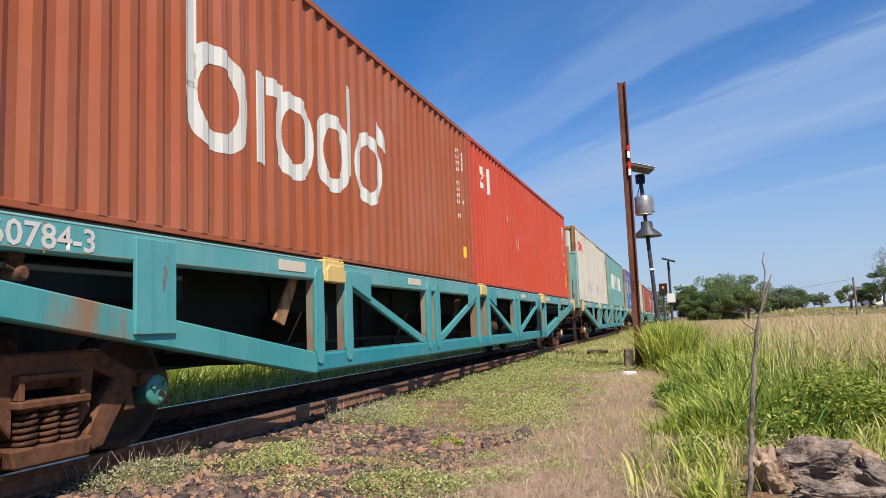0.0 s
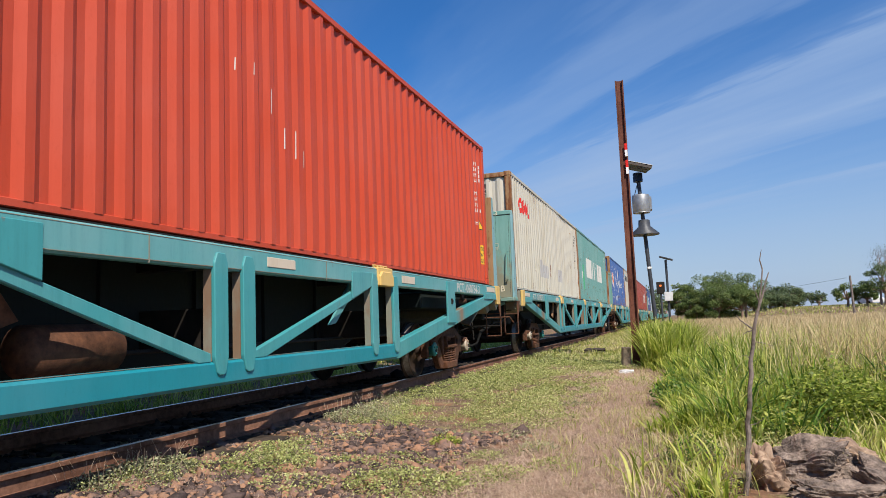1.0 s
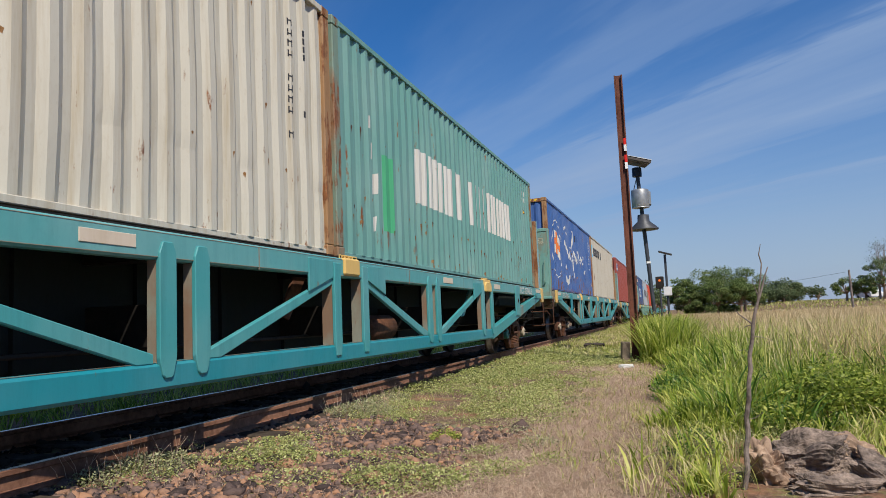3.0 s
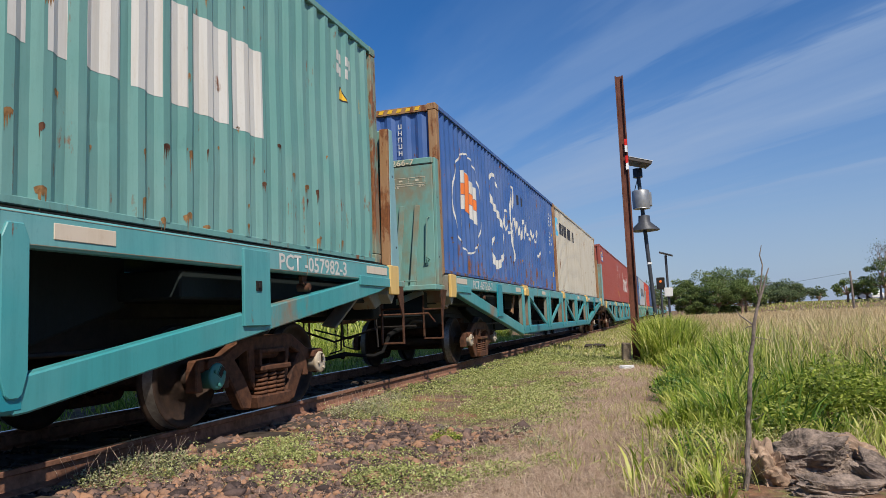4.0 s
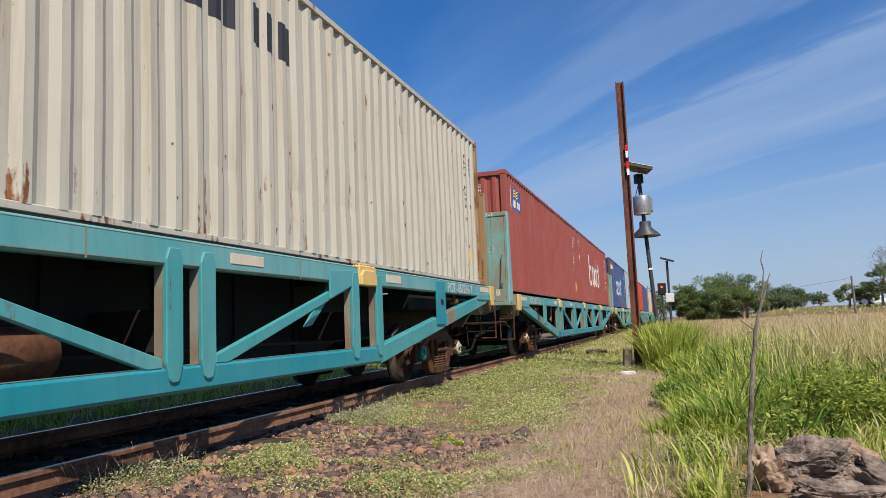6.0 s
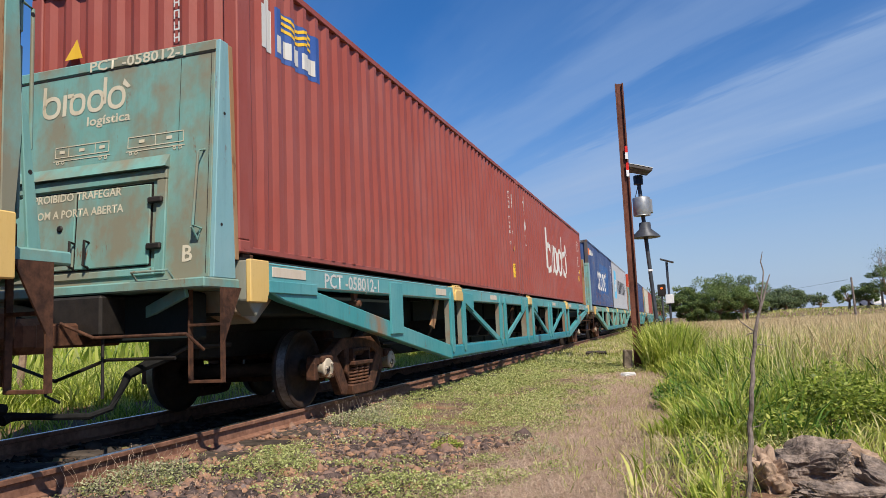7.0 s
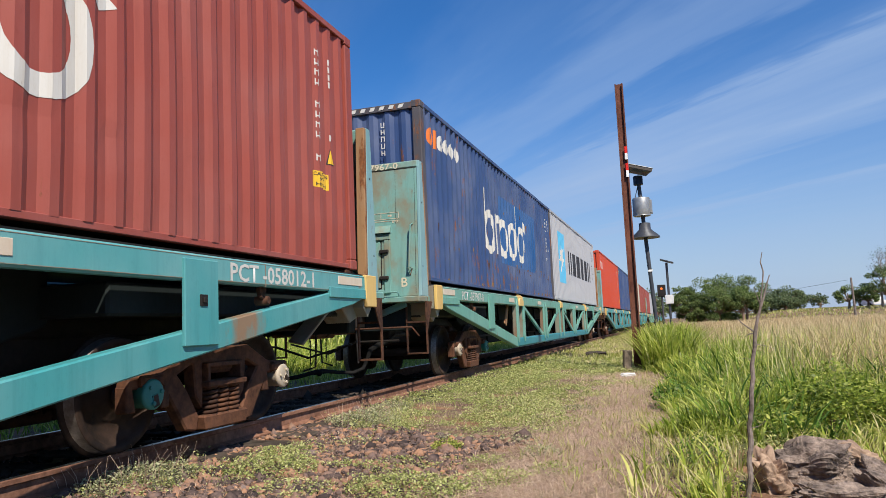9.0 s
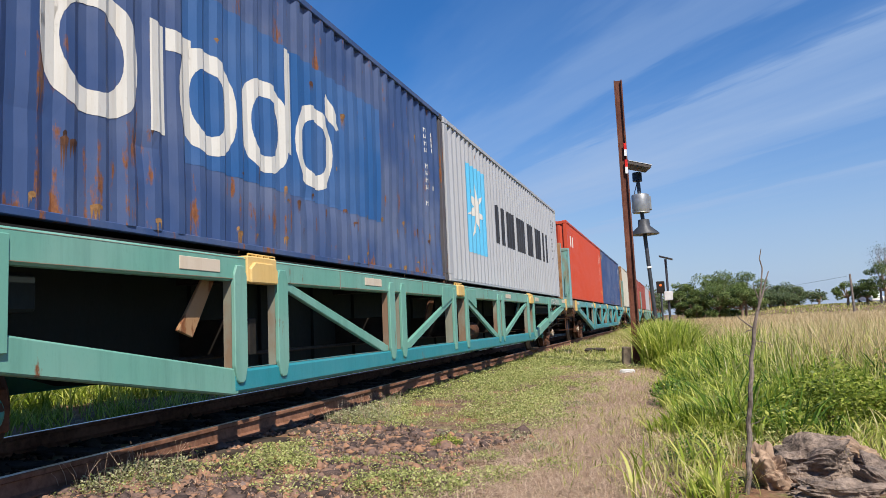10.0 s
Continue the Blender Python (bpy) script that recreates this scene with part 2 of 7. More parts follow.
TEAL = paint("teal_wagon_paint", (0.052, 0.28, 0.30), rust=0.3, fade=0.5, rough=0.42, dirt=0.5)
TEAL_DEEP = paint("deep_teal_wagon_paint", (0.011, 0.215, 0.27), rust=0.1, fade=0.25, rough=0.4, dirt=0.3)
WEB = paint("stained_web_paint", (0.22, 0.225, 0.18), rust=0.35, fade=0.3, dirt=0.5, stain=(0.21, 0.125, 0.08))
TEAL_DUSTY = paint("dusty_teal_wagon_paint", (0.085, 0.31, 0.325), rust=0.25, fade=0.65, rough=0.45, dirt=0.4)
# Near-black teal: deep shade inside and under the wagon is in the colour.
INNER_SHADE = paint("inner_teal_with_shade", (0.006, 0.012, 0.013), rust=0.0, fade=0.02, rough=0.8, dirt=0.5)
TEAL_SLOPE = paint("teal_wagon_paint_worn_over_bogie", (0.045, 0.27, 0.285), rust=0.3, fade=0.5, rough=0.42, dirt=0.5, burnt=9.55)
TEAL_PALE = paint("pale_teal_wagon_paint", (0.14, 0.31, 0.28), rust=0.3, fade=0.35, rough=0.55, dirt=0.5, stain=(0.21, 0.175, 0.115))
PLATE_BLUE = paint("pale_blue_side_plate_paint", (0.19, 0.36, 0.39), rust=0.35, fade=0.6, rough=0.5, dirt=0.5)
TEAL_GREEN = paint("weathered_green_wagon_paint", (0.13, 0.33, 0.27), rust=0.3, fade=0.5, rough=0.5, dirt=0.5)
YELLOW = paint("yellow_block_paint", (0.62, 0.42, 0.14), rust=0.1, fade=0.4)
BEIGE = paint("faded_marker_paint", (0.58, 0.50, 0.40), rust=0.0, fade=0.3)
WHITE = paint("white_lettering_paint", (0.56, 0.555, 0.53), rust=0.15, fade=0.1, dirt=0.4)
RUST = rough_stuff("brown_rusty_steel", (0.036, 0.017, 0.011), (0.155, 0.068, 0.037), 14, 0.8, 0.2)
DARK = rough_stuff("dark_greasy_steel", (0.012, 0.011, 0.010), (0.035, 0.028, 0.024), 10, 0.6, 0.3)
TREAD = rough_stuff("worn_bright_steel", (0.30, 0.29, 0.28), (0.5, 0.49, 0.48), 20, 0.28, 1.0, 0.1)
WHEEL_TREAD = rough_stuff("dull_wheel_tread", (0.10, 0.085, 0.075), (0.22, 0.20, 0.19), 20, 0.5, 0.8, 0.1)
WHEEL_STEEL = rough_stuff("dark_brown_wheel_steel", (0.016, 0.011, 0.009), (0.065, 0.038, 0.027), 9, 0.7, 0.2)
RUBBER = rough_stuff("black_rubber", (0.008, 0.008, 0.008), (0.02, 0.02, 0.02), 20, 0.9)
RAIL_SIDE = rough_stuff("rusty_rail_steel", (0.12, 0.055, 0.034), (0.31, 0.16, 0.105), 16, 0.8, 0.15)
SLEEPER = rough_stuff("weathered_sleeper_wood", (0.03, 0.024, 0.02), (0.10, 0.08, 0.065), 9, 0.9)
POLE = rough_stuff("red_brown_rusted_pole", (0.085, 0.03, 0.02), (0.19, 0.075, 0.05), 22, 0.75, 0.2)
GALV = rough_stuff("galvanised_grey_metal", (0.26, 0.27, 0.28), (0.42, 0.43, 0.44), 10, 0.45, 0.6, 0.1)
DARKGREY = rough_stuff("dark_grey_metal", (0.04, 0.045, 0.055), (0.08, 0.085, 0.1), 10, 0.5, 0.3, 0.1)
for dull in (RUBBER, SLEEPER):
    dull.node_tree.nodes["Principled BSDF"].inputs["Specular IOR Level"].default_value = 0.05

# ---- measures of track and train ----
TRACK_X = -4.868             # middle of the track
GAUGE_HALF = 0.8357          # from the middle to each rail's middle
GROUND = -0.19               # ground beside the rail, under the rail's top
LONG, TALL, HALF = 12.192, 2.896, 1.219
GAP, PITCH = 0.084, 27.043   # between the two containers, from wagon to wagon
DECK = 1.553                 # height of the containers' feet
START, SPEED, GAIN = 0.933 + LONG + GAP / 2, 10.886, 0.0068
SIDE = 1.387                 # outer face of the wagon's side truss


# ---- ground and track ----
def ground_height(x, y):
    """Gentle unevenness; the bank falls a little from the track to the path."""
    d = x - TRACK_X
    h = GROUND - 0.05 * min(max((d - 1.2) / 3.0, 0), 1)
    h += 0.05 * (noise.noise((x * 0.5, y * 0.5, 0.3))) * min(max((abs(d) - 1.2) / 1.5, 0), 1)
    h += 0.012 * noise.noise((x * 3.1, y * 3.1, 4.0))
    k = min(max((y - 66.0) / 34.0, 0.0), 1.0)
    return h + 1.35 * k * k * (3 - 2 * k) * min(max((x - 3.0) / 9.0, 0), 1)


def ground_sheet():
    def axis(steps):
        out = []
        for a, b, s in steps:
            out += list(np.arange(a, b, s))
        return out + [steps[-1][1]]
    xs = axis([(-3000, -300, 450), (-300, -40, 26), (-40, -10, 2.5), (-10, 5, 0.22), (5, 40, 2.0), (40, 300, 26), (300, 3000, 450)])
    ys = axis([(-3000, -300, 450), (-300, -20, 28), (-20, 2, 2.0), (2, 24, 0.22), (24, 60, 1.5), (60, 300, 12), (300, 3000, 450)])
    verts = [(x, y, ground_height(x, y)) for y in ys for x in xs]
    w = len(xs)
    faces = [(j * w + i, j * w + i + 1, (j + 1) * w + i + 1, (j + 1) * w + i) for j in range(len(ys) - 1) for i in range(w - 1)]
    me = bpy.data.meshes.new("ground")
    me.from_pydata(verts, [], faces)
    me.polygons.foreach_set("use_smooth", [True] * len(faces))
    mat, n, l, p = node_material("trodden_soil_and_dry_straw")
    tc = n.new("ShaderNodeTexCoord")
    v = tc.outputs["Object"]
    a = noise_node(n, l, 26, 6, 0.7, v)
    b = noise_node(n, l, 0.8, 4, 0.6, v)
    c = noise_node(n, l, 5, 5, 0.65, v)
    soil = ramp(n, l, a, [(0.3, (0.055, 0.035, 0.026)), (0.52, (0.15, 0.095, 0.07)), (0.72, (0.33, 0.23, 0.165))])
    clay = noise_node(n, l, 1.7, 5, 0.65, v)
    soil = mix(n, l, ramp(n, l, clay, [(0.5, (0,)), (0.62, (0.8,))]), soil, (0.30, 0.155, 0.085))
    straw = ramp(n, l, a, [(0.3, (0.19, 0.125, 0.092)), (0.7, (0.47, 0.34, 0.265))])
    # the trodden strip lies pale along the foot of the grass
    xyz = n.new("ShaderNodeSeparateXYZ")
    l.new(v, xyz.inputs[0])
    off = math_node(n, l, "ABSOLUTE", math_node(n, l, "ADD", math_node(n, l, "MULTIPLY_ADD", xyz.outputs[1], 0.01, 0.70), xyz.outputs[0]))
    strip = math_node(n, l, "MULTIPLY_ADD", math_node(n, l, "ADD", b, math_node(n, l, "MULTIPLY", c, 0.6)), 1.3, math_node(n, l, "MULTIPLY_ADD", off, -0.75, -0.35))
    col = mix(n, l, ramp(n, l, strip, [(0.15, (0,)), (0.5, (1,))]), soil, straw)
    moss = ramp(n, l, a, [(0.3, (0.13, 0.14, 0.05)), (0.7, (0.28, 0.28, 0.11))])
    col = mix(n, l, ramp(n, l, c, [(0.5, (0,)), (0.62, (0.75,))]), col, moss)
    l.new(col, p.inputs["Base Color"])
    p.inputs["Roughness"].default_value = 0.95
    p.inputs["Specular IOR Level"].default_value = 0.15
    bump(n, l, p, math_node(n, l, "ADD", a, c), 0.7, 0.03)
    return tagged(part_of("ground", me, mat), "trodden brown soil with dry straw and sparse weeds", "ground", kind="structure")


ground_sheet()

RAIL_SHAPE = [(-0.07, -0.16), (0.07, -0.16), (0.07, -0.148), (0.014, -0.128), (0.009, -0.045), (0.036, -0.034), (0.036, -0.006), (0.028, 0.0),
              (-0.028, 0.0), (-0.036, -0.006), (-0.036, -0.034), (-0.009, -0.045), (-0.014, -0.128), (-0.07, -0.148)]


def rail(x):
    bm = bmesh.new()
    ya, yb = -150.0, 420.0
    a = [bm.verts.new((x + u, ya, w)) for u, w in RAIL_SHAPE]
    b = [bm.verts.new((x + u, yb, w)) for u, w in RAIL_SHAPE]
    k = len(a)
    for i in range(k):
        f = bm.faces.new((a[i], a[(i + 1) % k], b[(i + 1) % k], b[i]))
        f.material_index = 1 if i == 7 else 0
    me = bpy.data.meshes.new("rail")
    bm.to_mesh(me)
    bm.free()
    me.materials.append(RAIL_SIDE)
    me.materials.append(TREAD)
    return tagged(part_of("rail", me, None), "rusty steel rail with a bright worn running surface", "rail", "rails of the track", "structure")


for s in (1, -1):
    rail(TRACK_X + s * GAUGE_HALF)


# ---- containers ----
STEP = 0.2785                # from wave to wave of the corrugated sides
DEEP = 0.036


def wave(u):
    """Depth of the corrugation at u along the side: 0 is the outer flat."""
    k = (u % STEP) / STEP
    if k < 0.26:
        return 0.0
    if k < 0.5:
        return -DEEP * (k - 0.26) / 0.24
    if k < 0.76:
        return -DEEP
    return -DEEP * (1 - (k - 0.76) / 0.24)


def wave_knots(a, b):
    out = [a]
    i = math.floor(a / STEP)
    while i * STEP < b:
        for k in (0, 0.26, 0.5, 0.76):
            u = (i + k) * STEP
            if a + 0.001 < u < b - 0.001:
                out.append(u)
        i += 1
    return out + [b]


ROWS = 22                    # rows of the side panels, from foot to top
PANEL_FOOT, PANEL_TOP = 0.06, TALL - 0.09


def dent(u, z, foot, dents, seed):
    """How far the sheet is knocked in: broad dents, a battered foot and a row of pinched ribs."""
    e = dents * 0.03 * (noise.noise((u * 0.55 + seed, z * 0.8, seed)) - 0.1)
    low = max(0.0, 1 - (z - foot) / 0.5)
    e -= dents * 0.05 * low * max(0.0, noise.noise((u * 1.3, seed * 3.1, 0.5)))
    e -= dents * 0.035 * max(0.0, noise.noise((u * 3.3 + seed, 7.7, seed))) * math.exp(-((z - 0.66) / 0.13) ** 2)
    return min(e, 0.004)


def corrugated(length, z0, z1, dents, seed, rows=ROWS):
    """A corrugated panel in the x = 0 plane, along y from 0 to length, with dents."""
    us = wave_knots(0.0, length)
    zs = [z0 + (z1 - z0) * i / rows for i in range(rows + 1)]
    verts = [(wave(u) + dent(u, z, z0, dents, seed), u, z) for z in zs for u in us]
    w = len(us)
    faces = [(j * w + i, j * w + i + 1, (j + 1) * w + i + 1, (j + 1) * w + i) for j in range(rows) for i in range(w - 1)]
    me = bpy.data.meshes.new("side_panel")
    me.from_pydata(verts, [], faces)
    return me


def sheet_at(u, z, dents, seed):
    """The panel's own surface at u along it and z up, between the corners of its faces."""
    k = (u % STEP) / STEP
    knots = (0.0, 0.26, 0.5, 0.76, 1.0)
    i = max(q for q in range(4) if knots[q] <= k)
    base = u - k * STEP
    u0, u1 = base + knots[i] * STEP, base + knots[i + 1] * STEP
    rise = (PANEL_TOP - PANEL_FOOT) / ROWS
    r = math.floor((z - PANEL_FOOT) / rise)
    z0, z1 = PANEL_FOOT + r * rise, PANEL_FOOT + (r + 1) * rise
    p, q = (u - u0) / (u1 - u0), (z - z0) / (z1 - z0)
    a, b, c, d = (wave(x) + dent(x, y, PANEL_FOOT, dents, seed) for x, y in ((u0, z0), (u1, z0), (u0, z1), (u1, z1)))
    return (a * (1 - p) + b * p) * (1 - q) + (c * (1 - p) + d * p) * q


def decal(name, bm, material, parent, side_x, seed=None, dents=0.0, lift=0.003):
    """Flat painted shapes (y along, z up) laid on the corrugated side that faces the path."""
    ys = [v.co.y for v in bm.verts]
    lo, hi = min(ys), max(ys)
    y0 = -LONG / 2 + 0.16
    for u in wave_knots(lo - y0, hi - y0)[1:-1]:
        bmesh.ops.bisect_plane(bm, geom=bm.verts[:] + bm.edges[:] + bm.faces[:], plane_co=(0, u + y0, 0), plane_no=(0, 1, 0))
    zs = [v.co.z for v in bm.verts]
    for k in range(1, ROWS):
        z = PANEL_FOOT + (PANEL_TOP - PANEL_FOOT) * k / ROWS
        if min(zs) < z < max(zs):
            bmesh.ops.bisect_plane(bm, geom=bm.verts[:] + bm.edges[:] + bm.faces[:], plane_co=(0, 0, z), plane_no=(0, 0, 1))
    for v in bm.verts:
        v.co.x = side_x + sheet_at(v.co.y - y0, v.co.z, dents, seed) + lift
    bmesh.ops.recalc_face_normals(bm, faces=bm.faces[:])
    return part(name, bm, material, parent)


def container(material, label, dents, seed, post_material=None):
    """A forty-foot high-cube container; its origin is the middle of its floor."""
    root = new("shipping_container")
    tagged(root, label, "container", "containers on the train")
    posts = post_material or material
    h = LONG / 2
    for s in (1, -1):
        me = corrugated(LONG - 0.32, PANEL_FOOT, PANEL_TOP, dents, seed + (0 if s > 0 else 7))
        ob = part_of("side_panel", me, material, root)
        ob.matrix_basis = pose(HALF - 0.012, -h + 0.16, 0) if s > 0 else pose(-HALF + 0.012, h - 0.16, 0, 0, 0, 180)
        bm = bmesh.new()
        box(bm, (s * (HALF - 0.06), -h + 0.17, TALL - 0.09), (s * HALF, h - 0.17, TALL - 0.01), 0.008)
        part("top_rail", bm, material, root)
        bm = bmesh.new()
        box(bm, (s * (HALF - 0.09), -h + 0.17, 0.012), (s * (HALF - 0.02), h - 0.17, 0.068), 0.006)
        part("bottom_rail", bm, material, root)
        me = corrugated(2 * HALF - 0.3, 0.2, TALL - 0.12, dents * 0.5, seed + 3 * s, 3)
        ob = part_of("end_panel", me, material, root)
        ob.matrix_basis = pose(HALF - 0.15, h - 0.03, 0, 0, 0, 90) if s > 0 else pose(-HALF + 0.15, -h + 0.03, 0, 0, 0, -90)
        bm = bmesh.new()
        box(bm, (-HALF + 0.15, s * (h - 0.1), 0.02), (HALF - 0.15, s * (h - 0.004), 0.2), 0.006)
        part("end_sill", bm, posts, root)
        bm = bmesh.new()
        box(bm, (-HALF + 0.15, s * (h - 0.1), TALL - 0.13), (HALF - 0.15, s * (h - 0.004), TALL - 0.02), 0.006)
        part("end_header", bm, posts, root)
        for t in (1, -1):
            bm = bmesh.new()
            box(bm, (s * (HALF - 0.15), t * (h - 0.165), 0.118), (s * (HALF - 0.003), t * (h - 0.003), TALL - 0.118), 0.012)
            part("corner_post", bm, posts, root)
            for z in (0.0, TALL - 0.118):
                bm = bmesh.new()
                box(bm, (s * (HALF - 0.162), t * (h - 0.178), z), (s * HALF, t * h, z + 0.118), 0.012)
                lathe(bm, [(s * (HALF + 0.001), 0.034), (s * (HALF + 0.0015), 0.033)], 10, Matrix.Translation((0, t * (h - 0.09), z + 0.059)) @ Matrix.Diagonal((1, 1.3, 1, 1)))
                part("corner_casting", bm, posts, root)
    bm = bmesh.new()
    box(bm, (-HALF + 0.05, -h + 0.1, TALL - 0.045), (HALF - 0.05, h - 0.1, TALL - 0.02))
    part("roof", bm, material, root)
    bm = bmesh.new()
    box(bm, (-HALF + 0.09, -h + 0.1, 0.05), (HALF - 0.09, h - 0.1, 0.15))
    part("floor_frame", bm, DARK, root)
    return root


# ---- the wagon ----
def side_truss(root, s, mat):
    """One side of the wagon: chords, posts, slanting bars and plates."""
    X0, X1 = s * (SIDE - 0.09), s * SIDE

    def add(name, build, material=mat, label=""):
        bm = bmesh.new()
        build(bm)
        return part(name, bm, material, root, label)
    add("upper_chord", lambda b: box(b, (s * (SIDE - 0.12), -12.33, 1.252), (X1, 12.33, 1.464), 0.02), TEAL_DUSTY if mat is TEAL else mat)
    # Lower chord takes a deeper, less faded teal than the upper one.
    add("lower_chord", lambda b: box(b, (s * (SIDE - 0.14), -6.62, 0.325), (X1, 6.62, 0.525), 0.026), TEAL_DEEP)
    for e in (-1, 1):
        add("sloping_chord", lambda b: plate(b, [(e * 6.55, 0.315), (e * 6.64, 0.32), (e * 11.75, 1.12), (e * 12.2, 1.245), (e * 11.2, 1.245), (e * 6.5, 0.515)], s * (SIDE - 0.12), s * (SIDE - 0.004), 0.012), TEAL_SLOPE if mat is TEAL else mat)
        add("gusset_plate", lambda b: box(b, (s * (SIDE - 0.01), e * 8.755, 0.76), (s * (SIDE + 0.022), e * 9.17, 1.42), 0.006))
        add("end_plate", lambda b: plate(b, [(e * 12.05, 1.30), (e * 11.14, 1.30), (e * 11.14, 1.19), (e * 12.05, 1.19)], s * (SIDE - 0.02), s * (SIDE + 0.016), 0.005))
        add("yellow_end_block", lambda b: plate(b, [(e * 12.06, 1.474), (e * 12.36, 1.474), (e * 12.36, 1.10), (e * 12.10, 1.10), (e * 12.06, 1.2)], s * (SIDE - 0.03), s * (SIDE + 0.02), 0.008), YELLOW, "yellow painted end block")
        add("end_stop", lambda b: plate(b, [(e * 12.08, 1.466), (e * 12.345, 1.466), (e * 12.345, 1.12), (e * 12.2, 0.98), (e * 12.08, 1.1)], s * (SIDE - 0.2), s * (SIDE - 0.032), 0.008), WEB, "rust-stained brown end stop")
        for y0 in (6.53, 5.845, 3.125, 2.725):
            add("truss_post", lambda b: plate(b, [(e * y0 - 0.092, 1.30), (e * y0 - 0.092, 0.55), (e * y0 - 0.055, 0.43), (e * y0 - 0.03, 0.41), (e * y0 + 0.03, 0.41), (e * y0 + 0.055, 0.43), (e * y0 + 0.092, 0.55), (e * y0 + 0.092, 1.30), (e * y0 + 0.055, 1.385), (e * y0 - 0.055, 1.385)], s * (SIDE - 0.02), s * (SIDE + 0.018), 0.006))
            add("post_web", lambda b: box(b, (s * (SIDE - 0.095), e * y0 - 0.09, 0.5), (s * (SIDE - 0.02), e * y0 - 0.076, 1.26)), WEB, "stained brown inner web")
        add("slanting_bar", lambda b: plate(b, [(e * 5.72, 1.285), (e * 3.25, 0.585), (e * 3.25, 0.515), (e * 3.42, 0.515), (e * 5.72, 1.195)], s * (SIDE - 0.06), s * (SIDE - 0.01), 0.008))
        add("slanting_bar", lambda b: plate(b, [(e * 2.62, 0.585), (e * 0.45, 1.255), (e * 0.45, 1.165), (e * 2.46, 0.515), (e * 2.62, 0.515)], s * (SIDE - 0.06), s * (SIDE - 0.01), 0.008))
        if mat is TEAL:
            add("corner_plate", lambda b: plate(b, [(e * 5.79, 1.40), (e * 5.79, 1.235), (e * 5.22, 1.07), (e * 5.22, 1.375)], s * (SIDE - 0.012), s * (SIDE + 0.012), 0.005))
        add("corner_plate", lambda b: plate(b, [(e * 0.46, 1.42), (e * 0.46, 1.24), (e * 1.0, 1.08), (e * 1.0, 1.42)], s * (SIDE - 0.012), s * (SIDE + 0.012), 0.005))
        add("truss_post", lambda b: plate(b, [(e * 0.37 - 0.08, 1.40), (e * 0.37 - 0.08, 0.55), (e * 0.37 - 0.055, 0.405), (e * 0.37 + 0.055, 0.405), (e * 0.37 + 0.08, 0.55), (e * 0.37 + 0.08, 1.40)], s * (SIDE - 0.02), s * (SIDE + 0.018), 0.006))
        add("post_web", lambda b: box(b, (s * (SIDE - 0.14), e * 0.37 - 0.08, 0.5), (s * (SIDE - 0.02), e * 0.37 - 0.065, 1.26)), WEB, "stained brown inner web")
        add("yellow_block", lambda b: (box(b, (s * (SIDE - 0.1), e * 6.43, 1.245), (s * (SIDE + 0.02), e * 5.95, 1.478), 0.012), plate(b, [(e * 6.41, 1.24), (e * 6.41, 1.37), (e * 6.34, 1.425), (e * 6.04, 1.425), (e * 5.97, 1.37), (e * 5.97, 1.24)], s * (SIDE + 0.005), s * (SIDE + 0.045), 0.012)), YELLOW, "yellow painted lashing block")
        add("marker_plate", lambda b: box(b, (s * (SIDE - 0.01), e * 6.80, 1.312), (s * (SIDE + 0.006), e * 7.30, 1.412), 0.003), BEIGE, "faded beige marker plate")
        add("marker_plate", lambda b: box(b, (s * (SIDE - 0.01), e * 11.98, 1.335), (s * (SIDE + 0.006), e * 11.36, 1.428), 0.003), BEIGE, "faded beige marker plate")
        add("marker_plate", lambda b: box(b, (s * (SIDE - 0.01), e * 3.44, 1.318), (s * (SIDE + 0.006), e * 3.94, 1.408), 0.003), BEIGE, "faded beige marker plate")
        add("inner_brace", lambda b: plate(b, [(e * 6.62, 1.28), (e * 6.70, 1.33), (e * 6.78, 1.28), (e * 7.10, 0.86), (e * 6.92, 0.80)] if e < 0 else [(5.55, 1.28), (5.78, 1.28), (5.15, 0.80), (4.98, 0.78)], s * (SIDE - 0.20), s * (SIDE - 0.17), 0.005), RUSTY_POST if e < 0 else mat, "stained slanting brace plate")
        add("inner_brace", lambda b: plate(b, [(e * 0.55, 1.25), (e * 0.8, 1.25), (e * 1.1, 0.86), (e * 0.92, 0.80)], s * (SIDE - 0.3), s * (SIDE - 0.27), 0.005), RUST, "brown rusty slanting brace")
    for z0, z1 in ((1.268, 1.273), (1.4445, 1.449)):
        add("rusty_edge", lambda b: box(b, (s * (SIDE - 0.02), -12.04, z0), (s * (SIDE + 0.002), 12.04, z1)), WEB)
    add("rusty_edge", lambda b: box(b, (s * (SIDE - 0.03), -6.5, 0.5235), (s * (SIDE - 0.018), 6.5, 0.527)), WEB)
    for y0 in (-6.13, 0.0, 6.13):
        def comb(b):
            rod(b, [(s * (SIDE - 0.03), y0 - 0.22, 1.455), (s * (SIDE - 0.03), y0 - 0.22, 1.50), (s * (SIDE - 0.03), y0 + 0.22, 1.50), (s * (SIDE - 0.03), y0 + 0.22, 1.455)], 0.009, 6)
            for q in (-0.1, 0.0, 0.1):
                box(b, (s * (SIDE - 0.06), y0 + q - 0.012, 1.455), (s * (SIDE - 0.02), y0 + q + 0.012, 1.505))
        add("lashing_comb", comb, YELLOW, "small yellow lashing comb on the chord")
    for y0 in (-9.9, -4.6, -1.9, 1.9, 4.6, 9.9):
        add("weld_seam", lambda b: box(b, (s * (SIDE - 0.01), y0 - 0.006, 1.25), (s * (SIDE + 0.003), y0 + 0.006, 1.45)), WEB)
